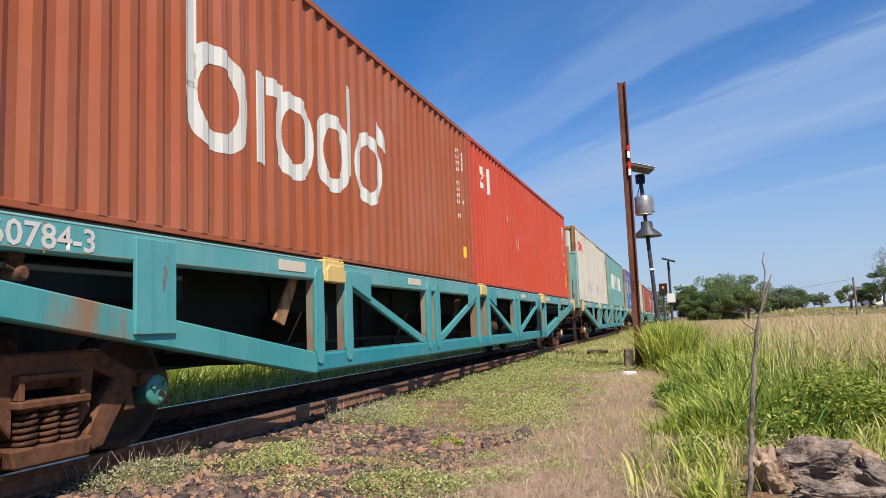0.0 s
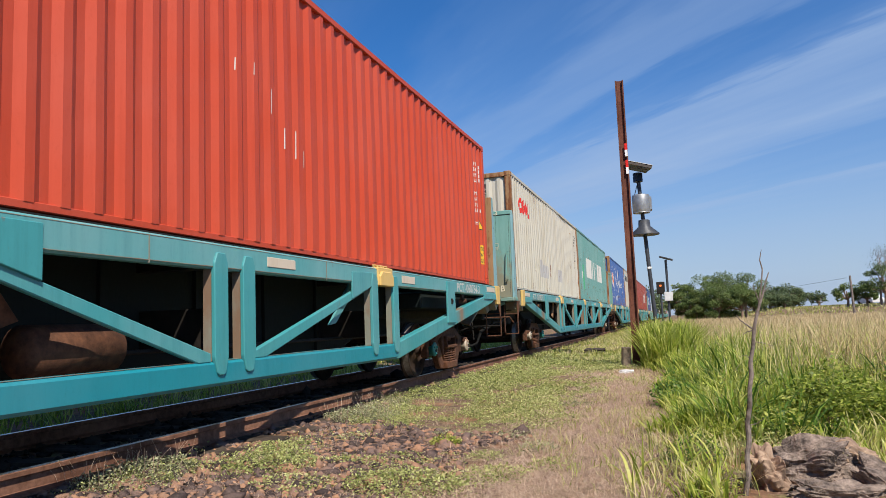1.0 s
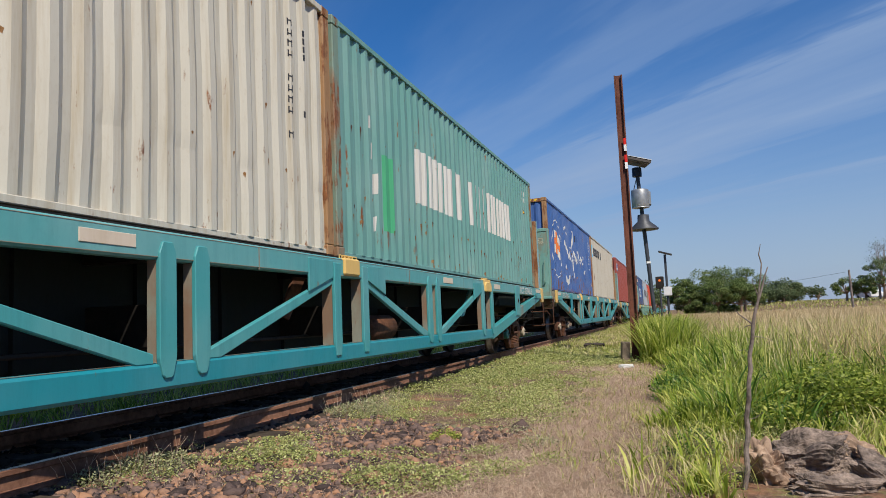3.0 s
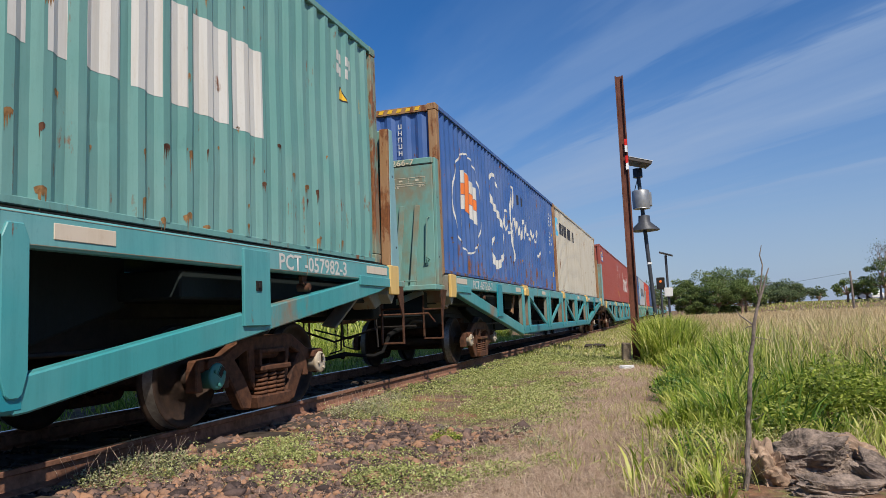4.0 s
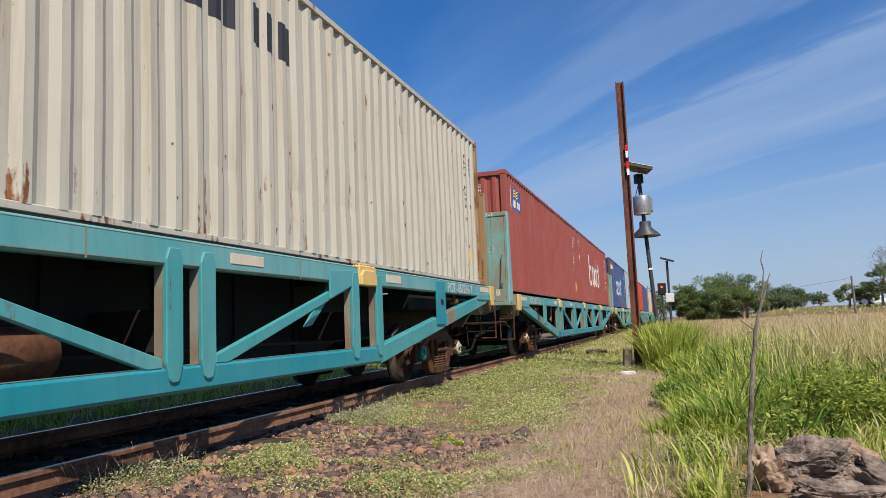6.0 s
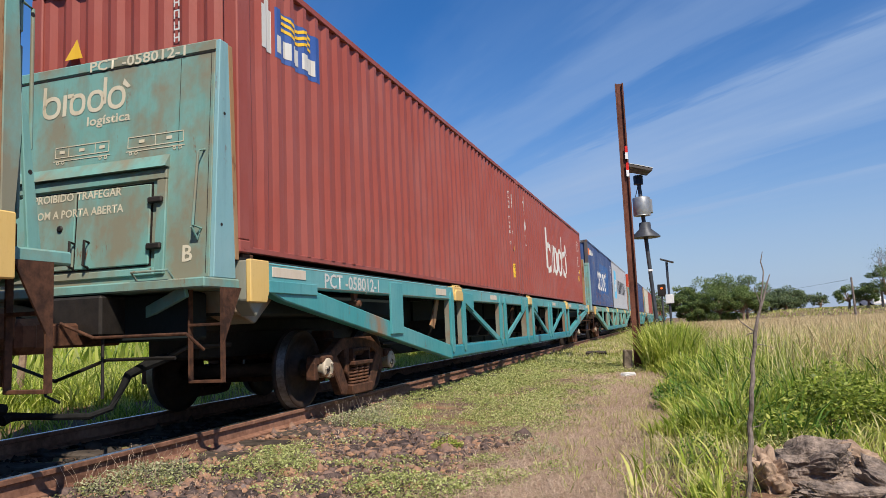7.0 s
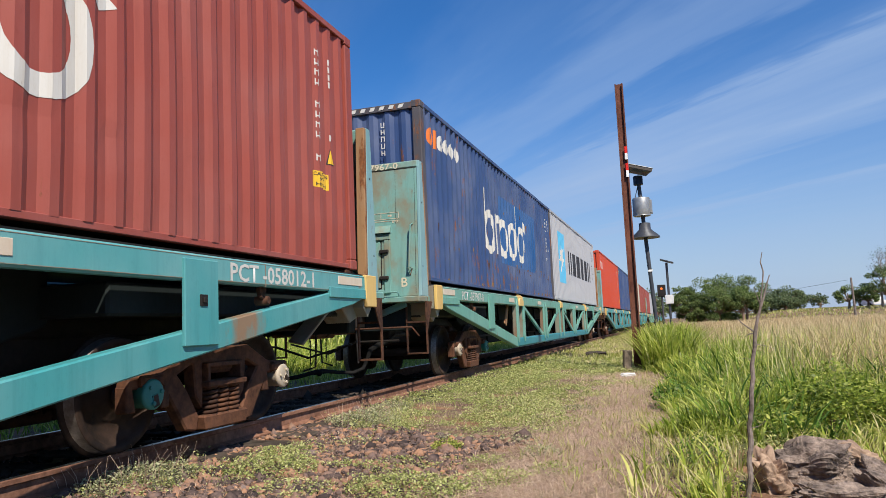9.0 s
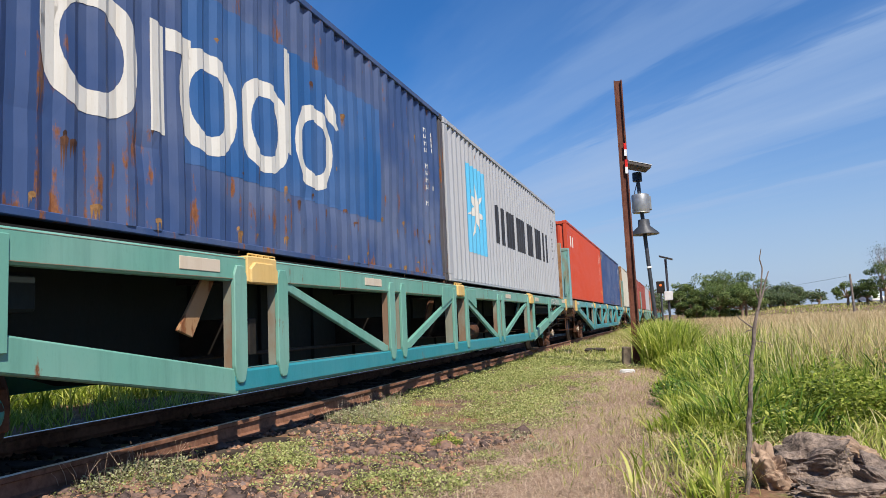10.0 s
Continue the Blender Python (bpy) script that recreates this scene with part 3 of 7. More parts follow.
    add("bolt_plate", lambda b: (box(b, (s * SIDE, 8.93, 1.06), (s * (SIDE + 0.032), 9.02, 1.15), 0.004), box(b, (s * SIDE, 8.955, 1.085), (s * (SIDE + 0.045), 8.995, 1.125), 0.004)), DARK)
    add("yellow_block", lambda b: box(b, (s * (SIDE - 0.1), -0.2, 1.275), (s * (SIDE + 0.03), 0.2, 1.47), 0.02), YELLOW, "yellow painted lashing block")


def wagon(mat):
    root = new("container_wagon")
    for s in (1, -1):
        side_truss(root, s, mat)
    bm = bmesh.new()
    box(bm, (-0.32, -12.9, 0.86), (0.32, 12.9, 1.2), 0.02)
    part("centre_sill", bm, DARK, root)
    # Solid girder, coloured near-black for the shade behind the truss.
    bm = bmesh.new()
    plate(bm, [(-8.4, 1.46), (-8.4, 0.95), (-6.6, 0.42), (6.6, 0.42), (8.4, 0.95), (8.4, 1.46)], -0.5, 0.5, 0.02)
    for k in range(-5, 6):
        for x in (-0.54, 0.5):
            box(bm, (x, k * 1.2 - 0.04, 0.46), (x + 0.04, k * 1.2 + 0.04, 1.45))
    part("inner_body", bm, INNER_SHADE, root, "inner box girder with deep shade put into its colour")
    # Dark filler box and beam added to close off sky showing underneath.
    for e in (-1, 1):
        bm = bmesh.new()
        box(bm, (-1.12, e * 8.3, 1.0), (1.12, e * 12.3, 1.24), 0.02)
        part("end_floor", bm, INNER_SHADE, root)
        bm = bmesh.new()
        box(bm, (-0.3, e * 7.4, 0.6), (0.3, e * 11.6, 1.0), 0.02)
        part("bolster_beam", bm, DARK, root)
    # Sheet added below the containers to keep sun out of the wagon's inside.
    bm = bmesh.new()
    box(bm, (-SIDE + 0.13, -12.3, 1.46), (SIDE - 0.13, 12.3, 1.5))
    part("deck", bm, DARK, root)
    for y in (-12.06, -0.16, 0.16, 12.06):
        for x in (-1.1, 1.1):
            bm = bmesh.new()
            box(bm, (x - 0.09, y - 0.09, 1.5), (x + 0.09, y + 0.09, DECK - 0.001), 0.01)
            part("container_foot", bm, RUST, root)
    return root



# ---- running gear ----
CAP_WHITE = paint("chalky_cap_paint", (0.42, 0.36, 0.28), 0.7, 0.3, dirt=0.6)
CAP_TEAL = paint("teal_cap_paint", (0.03, 0.20, 0.18), 0.3, 0.3)
WHEEL_R = 0.425
BOGIE_Y, BASE_HALF = 9.60, 0.915


def wheelset_mesh(cap):
    """Axle with two wheels, bearings and bolted end caps, turning about x."""
    bm = bmesh.new()
    lathe(bm, [(-1.0, 0.075), (1.0, 0.075)], 14)
    for s in (1, -1):
        n0 = len(bm.faces)
        prof = [(0.745, 0.488), (0.775, 0.485), (0.785, 0.462), (0.875, 0.455), (0.88, 0.44), (0.88, 0.395), (0.845, 0.38), (0.815, 0.30), (0.81, 0.20), (0.86, 0.14), (0.87, 0.08), (0.70, 0.08), (0.70, 0.14), (0.77, 0.2), (0.785, 0.3), (0.765, 0.385), (0.745, 0.40)]
        lathe(bm, [(s * x, r * WHEEL_R / 0.458) for x, r in prof], 40, closed=True)
        bm.faces.ensure_lookup_table()
        for f in bm.faces[n0:]:
            c = f.calc_center_median()
            r = math.hypot(c.y, c.z)
            f.material_index = 1 if r > 0.416 and abs(c.x) > 0.78 and abs(c.x) < 0.876 else 0
        n0 = len(bm.faces)
        lathe(bm, [(s * 0.98, 0.1), (s * 1.15, 0.1), (s * 1.165, 0.112), (s * 1.185, 0.112), (s * 1.195, 0.098), (s * 1.197, 0.05)], 22)
        for k in range(3):
            a = k * math.tau / 3
            lathe(bm, [(s * 1.19, 0.016), (s * 1.215, 0.016)], 6, Matrix.Translation((0, 0.068 * math.cos(a), 0.068 * math.sin(a))))
        box(bm, (s * 1.19, -0.03, -0.095), (s * 1.205, 0.03, 0.0), 0.004)
        bm.faces.ensure_lookup_table()
        for f in bm.faces[n0:]:
            f.material_index = 2
    me = bpy.data.meshes.new("wheelset")
    bmesh.ops.recalc_face_normals(bm, faces=bm.faces[:])
    bm.to_mesh(me)
    bm.free()
    for m in (WHEEL_STEEL, WHEEL_TREAD, cap):
        me.materials.append(m)
    return me


WHEELS = [wheelset_mesh(CAP_WHITE), wheelset_mesh(CAP_TEAL)]


def side_frame_mesh():
    """Cast three-piece bogie side frame in the y-z plane, with openings."""
    bm = bmesh.new()
    x0, x1 = -0.055, 0.055
    plate(bm, [(-1.12, 0.52), (-1.10, 0.62), (-0.75, 0.64), (-0.42, 0.80), (0.42, 0.80), (0.75, 0.64), (1.10, 0.62), (1.12, 0.52), (0.74, 0.52), (0.40, 0.66), (-0.40, 0.66), (-0.74, 0.52)], x0, x1, 0.015)
    for e in (1, -1):
        plate(bm, [(e * 0.76, 0.56), (e * 0.60, 0.64), (e * 0.44, 0.46), (e * 0.30, 0.25), (e * 0.33, 0.13), (e * 0.46, 0.15), (e * 0.58, 0.32)], x0, x1, 0.015)
        plate(bm, [(e * 0.25, 0.70), (e * 0.38, 0.72), (e * 0.34, 0.40), (e * 0.25, 0.30)], x0, x1, 0.012)
        plate(bm, [(e * 1.06, 0.55), (e * 1.12, 0.55), (e * 1.12, 0.36), (e * 1.02, 0.36)], x0, x1, 0.01)
        plate(bm, [(e * 0.72, 0.55), (e * 0.66, 0.55), (e * 0.66, 0.36), (e * 0.76, 0.36)], x0, x1, 0.01)
        box(bm, (x0 - 0.02, e * 0.77, 0.53), (x1 + 0.05, e * 1.01, 0.62), 0.02)
    plate(bm, [(-0.31, 0.25), (0.31, 0.25), (0.28, 0.13), (-0.28, 0.13)], x0 - 0.03, x1 + 0.06, 0.015)
    box(bm, (x0 - 0.02, -0.27, 0.47), (x1 + 0.08, 0.27, 0.52), 0.01)
    box(bm, (x0, -0.25, 0.63), (x1 + 0.05, 0.25, 0.67), 0.008)
    box(bm, (x0 - 0.02, -0.25, 0.52), (x1 + 0.05, -0.21, 0.64), 0.006)
    box(bm, (x0 - 0.02, 0.21, 0.52), (x1 + 0.05, 0.25, 0.64), 0.006)
    me = bpy.data.meshes.new("side_frame")
    bm.to_mesh(me)
    bm.free()
    me.materials.append(RUST)
    return me


def spring_mesh():
    """One coil spring, upright."""
    bm = bmesh.new()
    pts = [(0.062 * math.cos(k * 0.7), 0.062 * math.sin(k * 0.7), 0.25 + 0.25 * k / 58) for k in range(59)]
    rod(bm, pts, 0.0165, 6)
    for f in bm.faces:
        f.smooth = True
    me = bpy.data.meshes.new("coil_spring")
    bm.to_mesh(me)
    bm.free()
    me.materials.append(RUST)
    return me


def brake_mesh():
    bm = bmesh.new()
    for e in (1, -1):
        box(bm, (-0.72, e * 0.34 - 0.05, 0.3), (0.72, e * 0.34 + 0.05, 0.40), 0.01)
        for s in (1, -1):
            plate(bm, [(e * 0.40, 0.58), (e * 0.46, 0.58), (e * 0.44, 0.30), (e * 0.37, 0.28)], s * 0.79, s * 0.87, 0.01)
    me = bpy.data.meshes.new("brake_beam")
    bm.to_mesh(me)
    bm.free()
    me.materials.append(RUST)
    return me


FRAME_ME, SPRING_ME, BRAKE_ME = side_frame_mesh(), spring_mesh(), brake_mesh()


def bogie(root, e, worn):
    """Two wheelsets in a sprung frame under one end of the wagon."""
    bm = bmesh.new()
    box(bm, (-1.12, -0.2, 0.52), (1.12, 0.2, 0.74), 0.03)
    box(bm, (-0.25, -0.25, 0.7), (0.25, 0.25, 0.82), 0.02)
    for s in (1, -1):
        box(bm, (s * 0.55, -0.12, 0.72), (s * 0.75, 0.12, 0.84), 0.015)
    b = part("bogie", bm, RUST, root, "brown rusty three-piece bogie")
    b.matrix_basis = pose(0, e * BOGIE_Y, 0)
    for s in (1, -1):
        f = part_of("side_frame", FRAME_ME, None, b)
        f.matrix_basis = pose(s * 1.07, 0, -0.055, 0, 0, 0 if s > 0 else 180)
        for k in (-0.155, 0, 0.155):
            for dx in (0.0, 0.09):
                c = part_of("coil_spring", SPRING_ME, None, b)
                c.matrix_basis = pose(s * (1.02 + dx), k, -0.07)
    part_of("brake_beam", BRAKE_ME, None, b).location.z = -0.04
    out = []
    for k, y in enumerate((-BASE_HALF, BASE_HALF)):
        wset = part_of("wheelset", WHEELS[0 if worn and e < 0 else (k + (e > 0)) % 2], None, b)
        wset.matrix_basis = pose(0, y, WHEEL_R)
        out.append(wset)
    return out


def lettering(name, words, height, m, parent, material, width=None):
    me = text_mesh(words, height, width)
    me.transform(m)
    return part_of(name, me, material, parent)


SIDEWAYS = Matrix(((0, 0, 1, 0), (1, 0, 0, 0), (0, 1, 0, 0), (0, 0, 0, 1)))     # words on the face that looks along +x
FACING = Matrix(((1, 0, 0, 0), (0, 0, -1, 0), (0, 1, 0, 0), (0, 0, 0, 1)))      # words on the face that looks along -y
STENCIL = paint("pale_stencil_paint", (0.55, 0.50, 0.38), 0.3, 0.3, dirt=0.5)


def rounded_ring(bm, y, z, w, h, t, seg=20, power=2.6):
    """A flat rounded ring standing in the y-z plane, w by h outside, t thick."""
    def edge(a, k):
        c, s = math.cos(a), math.sin(a)
        d = (abs(c) ** power + abs(s) ** power) ** (-1 / power)
        return bm.verts.new((0, y + (w / 2 - k) * d * c, z + (h / 2 - k) * d * s))
    outer = [edge(i * math.tau / seg, 0) for i in range(seg)]
    inner = [edge(i * math.tau / seg, t) for i in range(seg)]
    for i in range(seg):
        j = (i + 1) % seg
        bm.faces.new((outer[i], outer[j], inner[j], inner[i]))


def flat(bm, corners):
    bm.faces.new([bm.verts.new((0, y, z)) for y, z in corners])


def rect(bm, y0, y1, z0, z1):
    flat(bm, [(y0, z0), (y1, z0), (y1, z1), (y0, z1)])


def ribbon(bm, pts, t):
    """A flat painted stroke of changing width t through the points (y, z)."""
    if not isinstance(t, (list, tuple)):
        t = [t] * len(pts)
    fine, wide = [], []
    for i in range(len(pts) - 1):
        p0, p1, p2, p3 = (Vector(pts[min(max(i + k, 0), len(pts) - 1)]) for k in (-1, 0, 1, 2))
        for q in (0, 0.25, 0.5, 0.75):
            fine.append(0.5 * ((2 * p1) + (p2 - p0) * q + (2 * p0 - 5 * p1 + 4 * p2 - p3) * q * q + (3 * p1 - p0 - 3 * p2 + p3) * q ** 3))
            wide.append(t[i] * (1 - q) + t[i + 1] * q)
    pts, t = [(p.x, p.y) for p in fine], wide
    last = None
    for i, (y, z) in enumerate(pts):
        a, b = pts[max(i - 1, 0)], pts[min(i + 1, len(pts) - 1)]
        d = Vector((b[0] - a[0], b[1] - a[1])).normalized()
        w = t[i] if isinstance(t, (list, tuple)) else t
        pair = [bm.verts.new((0, y - d.y * w / 2, z + d.x * w / 2)), bm.verts.new((0, y + d.y * w / 2, z - d.x * w / 2))]
        if last:
            bm.faces.new((last[0], last[1], pair[1], pair[0]))
        last = pair


def emblem(bm, y, z, size):
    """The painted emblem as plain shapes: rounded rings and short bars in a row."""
    s = size
    rect(bm, y, y + 0.17 * s, z + 0.48 * s, z + 1.40 * s)
    rounded_ring(bm, y + 0.47 * s, z + 0.48 * s, 0.94 * s, 0.96 * s, 0.175 * s, 24, 2.4)
    rect(bm, y + 1.05 * s, y + 1.24 * s, z + 0.04 * s, z + 0.94 * s)
    flat(bm, [(y + 1.27 * s, z + 0.76 * s), (y + 1.58 * s, z + 0.78 * s), (y + 1.58 * s, z + 0.95 * s), (y + 1.27 * s, z + 0.95 * s)])
    rounded_ring(bm, y + 1.79 * s, z + 0.46 * s, 0.80 * s, 0.92 * s, 0.17 * s, 24, 2.6)
    rounded_ring(bm, y + 2.70 * s, z + 0.48 * s, 0.84 * s, 0.93 * s, 0.165 * s, 24, 2.4)
    rect(bm, y + 3.05 * s, y + 3.22 * s, z + 0.3 * s, z + 1.41 * s)
    rounded_ring(bm, y + 3.72 * s, z + 0.49 * s, 0.87 * s, 0.95 * s, 0.165 * s, 24, 2.3)
    flat(bm, [(y + 3.98 * s, z + 1.0 * s), (y + 4.24 * s, z + 0.80 * s), (y + 4.38 * s, z + 0.86 * s), (y + 4.06 * s, z + 1.22 * s)])


def star(bm, y, z, r, points=7):
    ring = [bm.verts.new((0, y + (r if i % 2 == 0 else r * 0.34) * math.sin(i * math.pi / points), z + (r if i % 2 == 0 else r * 0.34) * math.cos(i * math.pi / points))) for i in range(points * 2)]
    mid = bm.verts.new((0, y, z))
    for i in range(points * 2):
        bm.faces.new((mid, ring[i], ring[(i + 1) % (points * 2)]))


def plate_wedge(bm):
    """The sloping drip ledge over the doors."""
    made = box(bm, (-1.2, -12.70, 2.285), (0.81, -12.62, 2.40), 0.0)
    for v in made:
        if v.co.z > 2.35:
            v.co.y = max(v.co.y, -12.632)


def bulkhead(root, e, mat, number, kind):
    """The steel end wall of a wagon with its platform, steps, handrails and door."""
    turn = pose(0, 0, 0) if e < 0 else pose(0, 0, 0, 0, 0, 180)

    def add(name, build, material=mat, label=""):
        bm = bmesh.new()
        build(bm)
        if name != "side_plate" and name != "corner_angle":
            lean(bm.verts)
        bmesh.ops.transform(bm, matrix=turn, verts=bm.verts[:])
        return part(name, bm, material, wall if wall else root, label)
    wall = None

    def lean(verts):
        """The pressed wall of the door kind stands out at its foot and leans back."""
        if kind == "door":
            for v in verts:
                if v.co.z > 1.301:
                    v.co.y += -0.075 + 0.06 * (v.co.z - 1.33)
    half = 0.96 if kind == "panel" and e > 0 else 1.24

    def shell(b):
        box(b, (-half, -12.63, 1.302), (half, -12.56, 3.37), 0.012)
        box(b, (-half - 0.015, -12.642, 3.275), (half + 0.015, -12.57, 3.378), 0.012)
    wall = add("bulkhead", shell, mat, "faded teal steel end wall with rust")
    # Thin dark strip paints the shadow line below the header's fold.
    add("fold_line", lambda b: box(b, (-half + 0.01, -12.6325, 3.262), (half - 0.01, -12.62, 3.273)), DARK)
    if kind == "door":
        add("seam", lambda b: box(b, (0.887, -12.6315, 2.42), (0.891, -12.62, 3.26)), DARK)
        add("edge_line", lambda b: box(b, (1.197, -12.6315, 1.34), (1.202, -12.62, 3.26)), DARK)
    for s in (1, -1):
        if kind == "door":
            shape, rear = [(-12.713, 1.302), (-12.40, 1.302), (-12.475, 3.37), (-12.59, 3.37)], [(-12.399, 1.47), (-12.345, 1.47), (-12.41, 3.36), (-12.474, 3.36)]
        elif e < 0:
            shape, rear = [(-12.635, 1.302), (-12.42, 1.302), (-12.44, 3.37), (-12.60, 3.37)], [(-12.419, 1.47), (-12.345, 1.47), (-12.38, 3.36), (-12.439, 3.36)]
        else:
            shape, rear = [(-12.44, 1.302), (-12.36, 1.302), (-12.36, 3.37), (-12.43, 3.37), (-12.495, 2.0)], [(-12.359, 1.47), (-12.325, 1.47), (-12.325, 3.36), (-12.359, 3.36)]
            add("slanting_stay", lambda b: plate(b, [(-12.47, 2.25), (-12.53, 2.1), (-12.65, 1.22), (-12.55, 1.22)], s * 1.262, s * 1.288, 0.005))
        add("side_plate", lambda b: plate(b, shape, s * 1.241, s * 1.287, 0.006), PLATE_BLUE if kind == "door" else mat, "paler blue tapering side plate with bolt holes")
        for z in (1.75, 2.72):
            add("bolt_hole", lambda b: lathe(b, [(s * 1.286, 0.016), (s * 1.2885, 0.016)], 8, Matrix.Translation((0, -12.55, z))), DARK)
        add("corner_angle", lambda b: plate(b, rear, s * 1.17, s * 1.285, 0.004), RUSTY_POST, "rusty peeling corner angle")
    add("platform", lambda b: box(b, (-1.3, -12.86, 1.215), (1.3, -12.36, 1.30), 0.012))
    if kind == "door":
        add("door_frame", lambda b: (box(b, (-0.98, -12.66, 2.18), (0.80, -12.62, 2.27), 0.008), box(b, (0.70, -12.655, 1.36), (0.80, -12.62, 2.18), 0.008), box(b, (-0.98, -12.66, 1.36), (-0.90, -12.62, 2.20), 0.008), box(b, (-0.90, -12.655, 1.36), (0.70, -12.62, 1.42), 0.006)))
        for s in (0, 1):
            add("door_leaf", lambda b: box(b, (-0.88 + 0.735 * s, -12.654, 1.45), (-0.165 + 0.805 * s, -12.63, 2.15), 0.008))
            add("door_handle", lambda b: rod(b, [(-0.15 + 0.16 * s, -12.65, 1.68), (-0.15 + 0.16 * s, -12.71, 1.70), (-0.15 + 0.16 * s, -12.71, 1.48), (-0.15 + 0.16 * s, -12.65, 1.46)], 0.012), DARK)
        # Dark sheet behind the leaves stands in for shade in their joints.
        add("door_shadow_gap", lambda b: box(b, (-0.89, -12.632, 1.435), (0.655, -12.628, 2.165)), DARK)
        add("keyhole", lambda b: lathe(b, [(-0.004, 0.03), (0.012, 0.03), (0.014, 0.018)], 12, Matrix.Translation((-0.32, -12.654, 1.83)) @ pose(0, 0, 0, 0, 0, -90)), DARK)
        for z in (1.6, 2.0):
            add("hinge", lambda b: box(b, (0.63, -12.69, z - 0.028), (0.78, -12.65, z + 0.028), 0.012), DARK)
        add("rib", lambda b: plate_wedge(b))
    else:
        for k, (z0, z1) in enumerate(((2.68, 3.15), (2.14, 2.60), (1.50, 2.06))):
            add("recessed_panel", lambda b: box(b, (-1.1, -12.66, z0), (0.42, -12.62, z1), 0.012))
        for z in (2.64, 2.10, 3.2):
            add("gap_strip", lambda b: box(b, (-1.1, -12.634, z - 0.05), (0.42, -12.628, z + 0.05)), DARK)
        add("hinge_post", lambda b: box(b, (0.44, -12.68, 1.45), (0.52, -12.62, 3.2), 0.008), RUST, "rusty hinge post")
        for x in (0.72, 0.98):
            add("slanting_stay", lambda b: beam(b, (x - 0.1, -12.74, 1.3), (x, -12.66, 2.6), 0.09, 0.02, 0.004, (0, 1, 0)))
        add("rust_band", lambda b: box(b, (-1.1, -12.64, 1.32), (0.42, -12.625, 1.47), 0.004), RUST, "rust-eaten lower strip")
    add("handrail", lambda b: rod(b, [(1.16, -12.63, 2.40), (1.15, -12.71, 2.37), (1.12, -12.71, 1.74), (1.15, -12.64, 1.72), (1.12, -12.64, 1.63), (1.11, -12.71, 1.73)], 0.012), mat)
    add("handrail", lambda b: rod(b, [(-1.10, -12.64, 2.88), (-1.10, -12.72, 2.86), (-1.10, -12.72, 1.95), (-1.10, -12.64, 1.92)], 0.013), mat)
    add("handrail", lambda b: rod(b, [(0.62, -12.82, 1.30), (0.62, -12.82, 1.37), (0.98, -12.82, 1.37), (0.98, -12.82, 1.30)], 0.011), mat)
    for s in (1, -1):
        def steps(b):
            for x in (1.02, 1.33):
                beam(b, (s * x, -12.66, 1.22), (s * x, -12.66, 0.45), 0.05, 0.015, 0, (1, 0, 0))
            for z in (0.92, 0.46):
                box(b, (s * 1.02, -12.69, z - 0.012), (s * 1.33, -12.63, z + 0.012), 0.003)
            plate(b, [(-12.66, 1.22), (-12.40, 1.22), (-12.66, 0.75)], s * 1.325, s * 1.34)
        add("steps", steps, RUST, "brown steel corner steps")
        add("underframe_brace", lambda b: beam(b, (s * 0.2, -12.5, 0.95), (s * 1.05, -12.75, 1.2), 0.04, 0.1, 0.006))
        add("end_box", lambda b: plate(b, [(-12.36, 1.22), (-11.6, 1.22), (-12.0, 0.92), (-12.3, 1.02)], s * 0.9, s * (SIDE - 0.17), 0.01), WEB)
        if e > 0:
            add("slanting_support", lambda b: beam(b, (s * 1.2, -11.6, 1.22), (s * 1.0, -11.1, 0.72), 0.03, 0.2, 0.005, (1, 0, 0)), WEB, "stained support plate")
    add("coupler", lambda b: (box(b, (-0.09, -13.2, 0.78), (0.09, -12.4, 0.98), 0.02), box(b, (-0.16, -13.52, 0.74), (0.13, -13.18, 1.02), 0.05), box(b, (0.06, -13.56, 0.76), (0.18, -13.36, 1.0), 0.04)), RUST, "rusty knuckle coupler")
    add("uncoupling_lever", lambda b: rod(b, [(1.25, -12.8, 0.72), (1.2, -12.95, 0.85), (0.3, -12.95, 0.85), (0.1, -13.1, 0.98)], 0.014), RUST)
    add("air_hose", lambda b: rod(b, [(0.62, -12.45, 0.66), (0.52, -12.60, 0.60), (0.43, -12.70, 0.53), (0.40, -12.76, 0.40), (0.36, -12.82, 0.27), (0.26, -12.95, 0.22), (0.12, -13.14, 0.24), (0.04, -13.34, 0.27), (0.0, -13.46, 0.28), (0.0, -13.53, 0.26)], [0.045, 0.045, 0.04, 0.028, 0.028, 0.028, 0.028, 0.028, 0.04, 0.045]), RUBBER, "black rubber brake hose")
    add("brake_pipe", lambda b: rod(b, [(0.62, -12.45, 0.66), (0.62, -12.2, 0.74), (0.6, -11.5, 0.74)], 0.03), DARK)
    add("chain", lambda b: rod(b, [(-0.2 + 0.002 * k, -12.9 - 0.004 * k, 0.8 - 0.03 * k) for k in range(14)], [0.012 if k % 2 else 0.005 for k in range(14)], 5), DARK)
    add("hand_brake_rigging", lambda b: (rod(b, [(0.9, -12.7, 0.66), (0.2, -12.7, 0.66), (-0.2, -12.85, 0.5), (-0.9, -12.7, 0.66)], 0.016, 6), rod(b, [(0.25, -12.8, 0.9), (0.3, -12.85, 0.35)], 0.014, 6), rod(b, [(-0.35, -12.8, 0.9), (-0.3, -12.85, 0.38), (-0.1, -12.9, 0.33)], 0.014, 6)), DARK)
    add("buffer_beam", lambda b: box(b, (-1.0, -12.62, 0.8), (1.0, -12.4, 1.2), 0.02), INNER_SHADE)
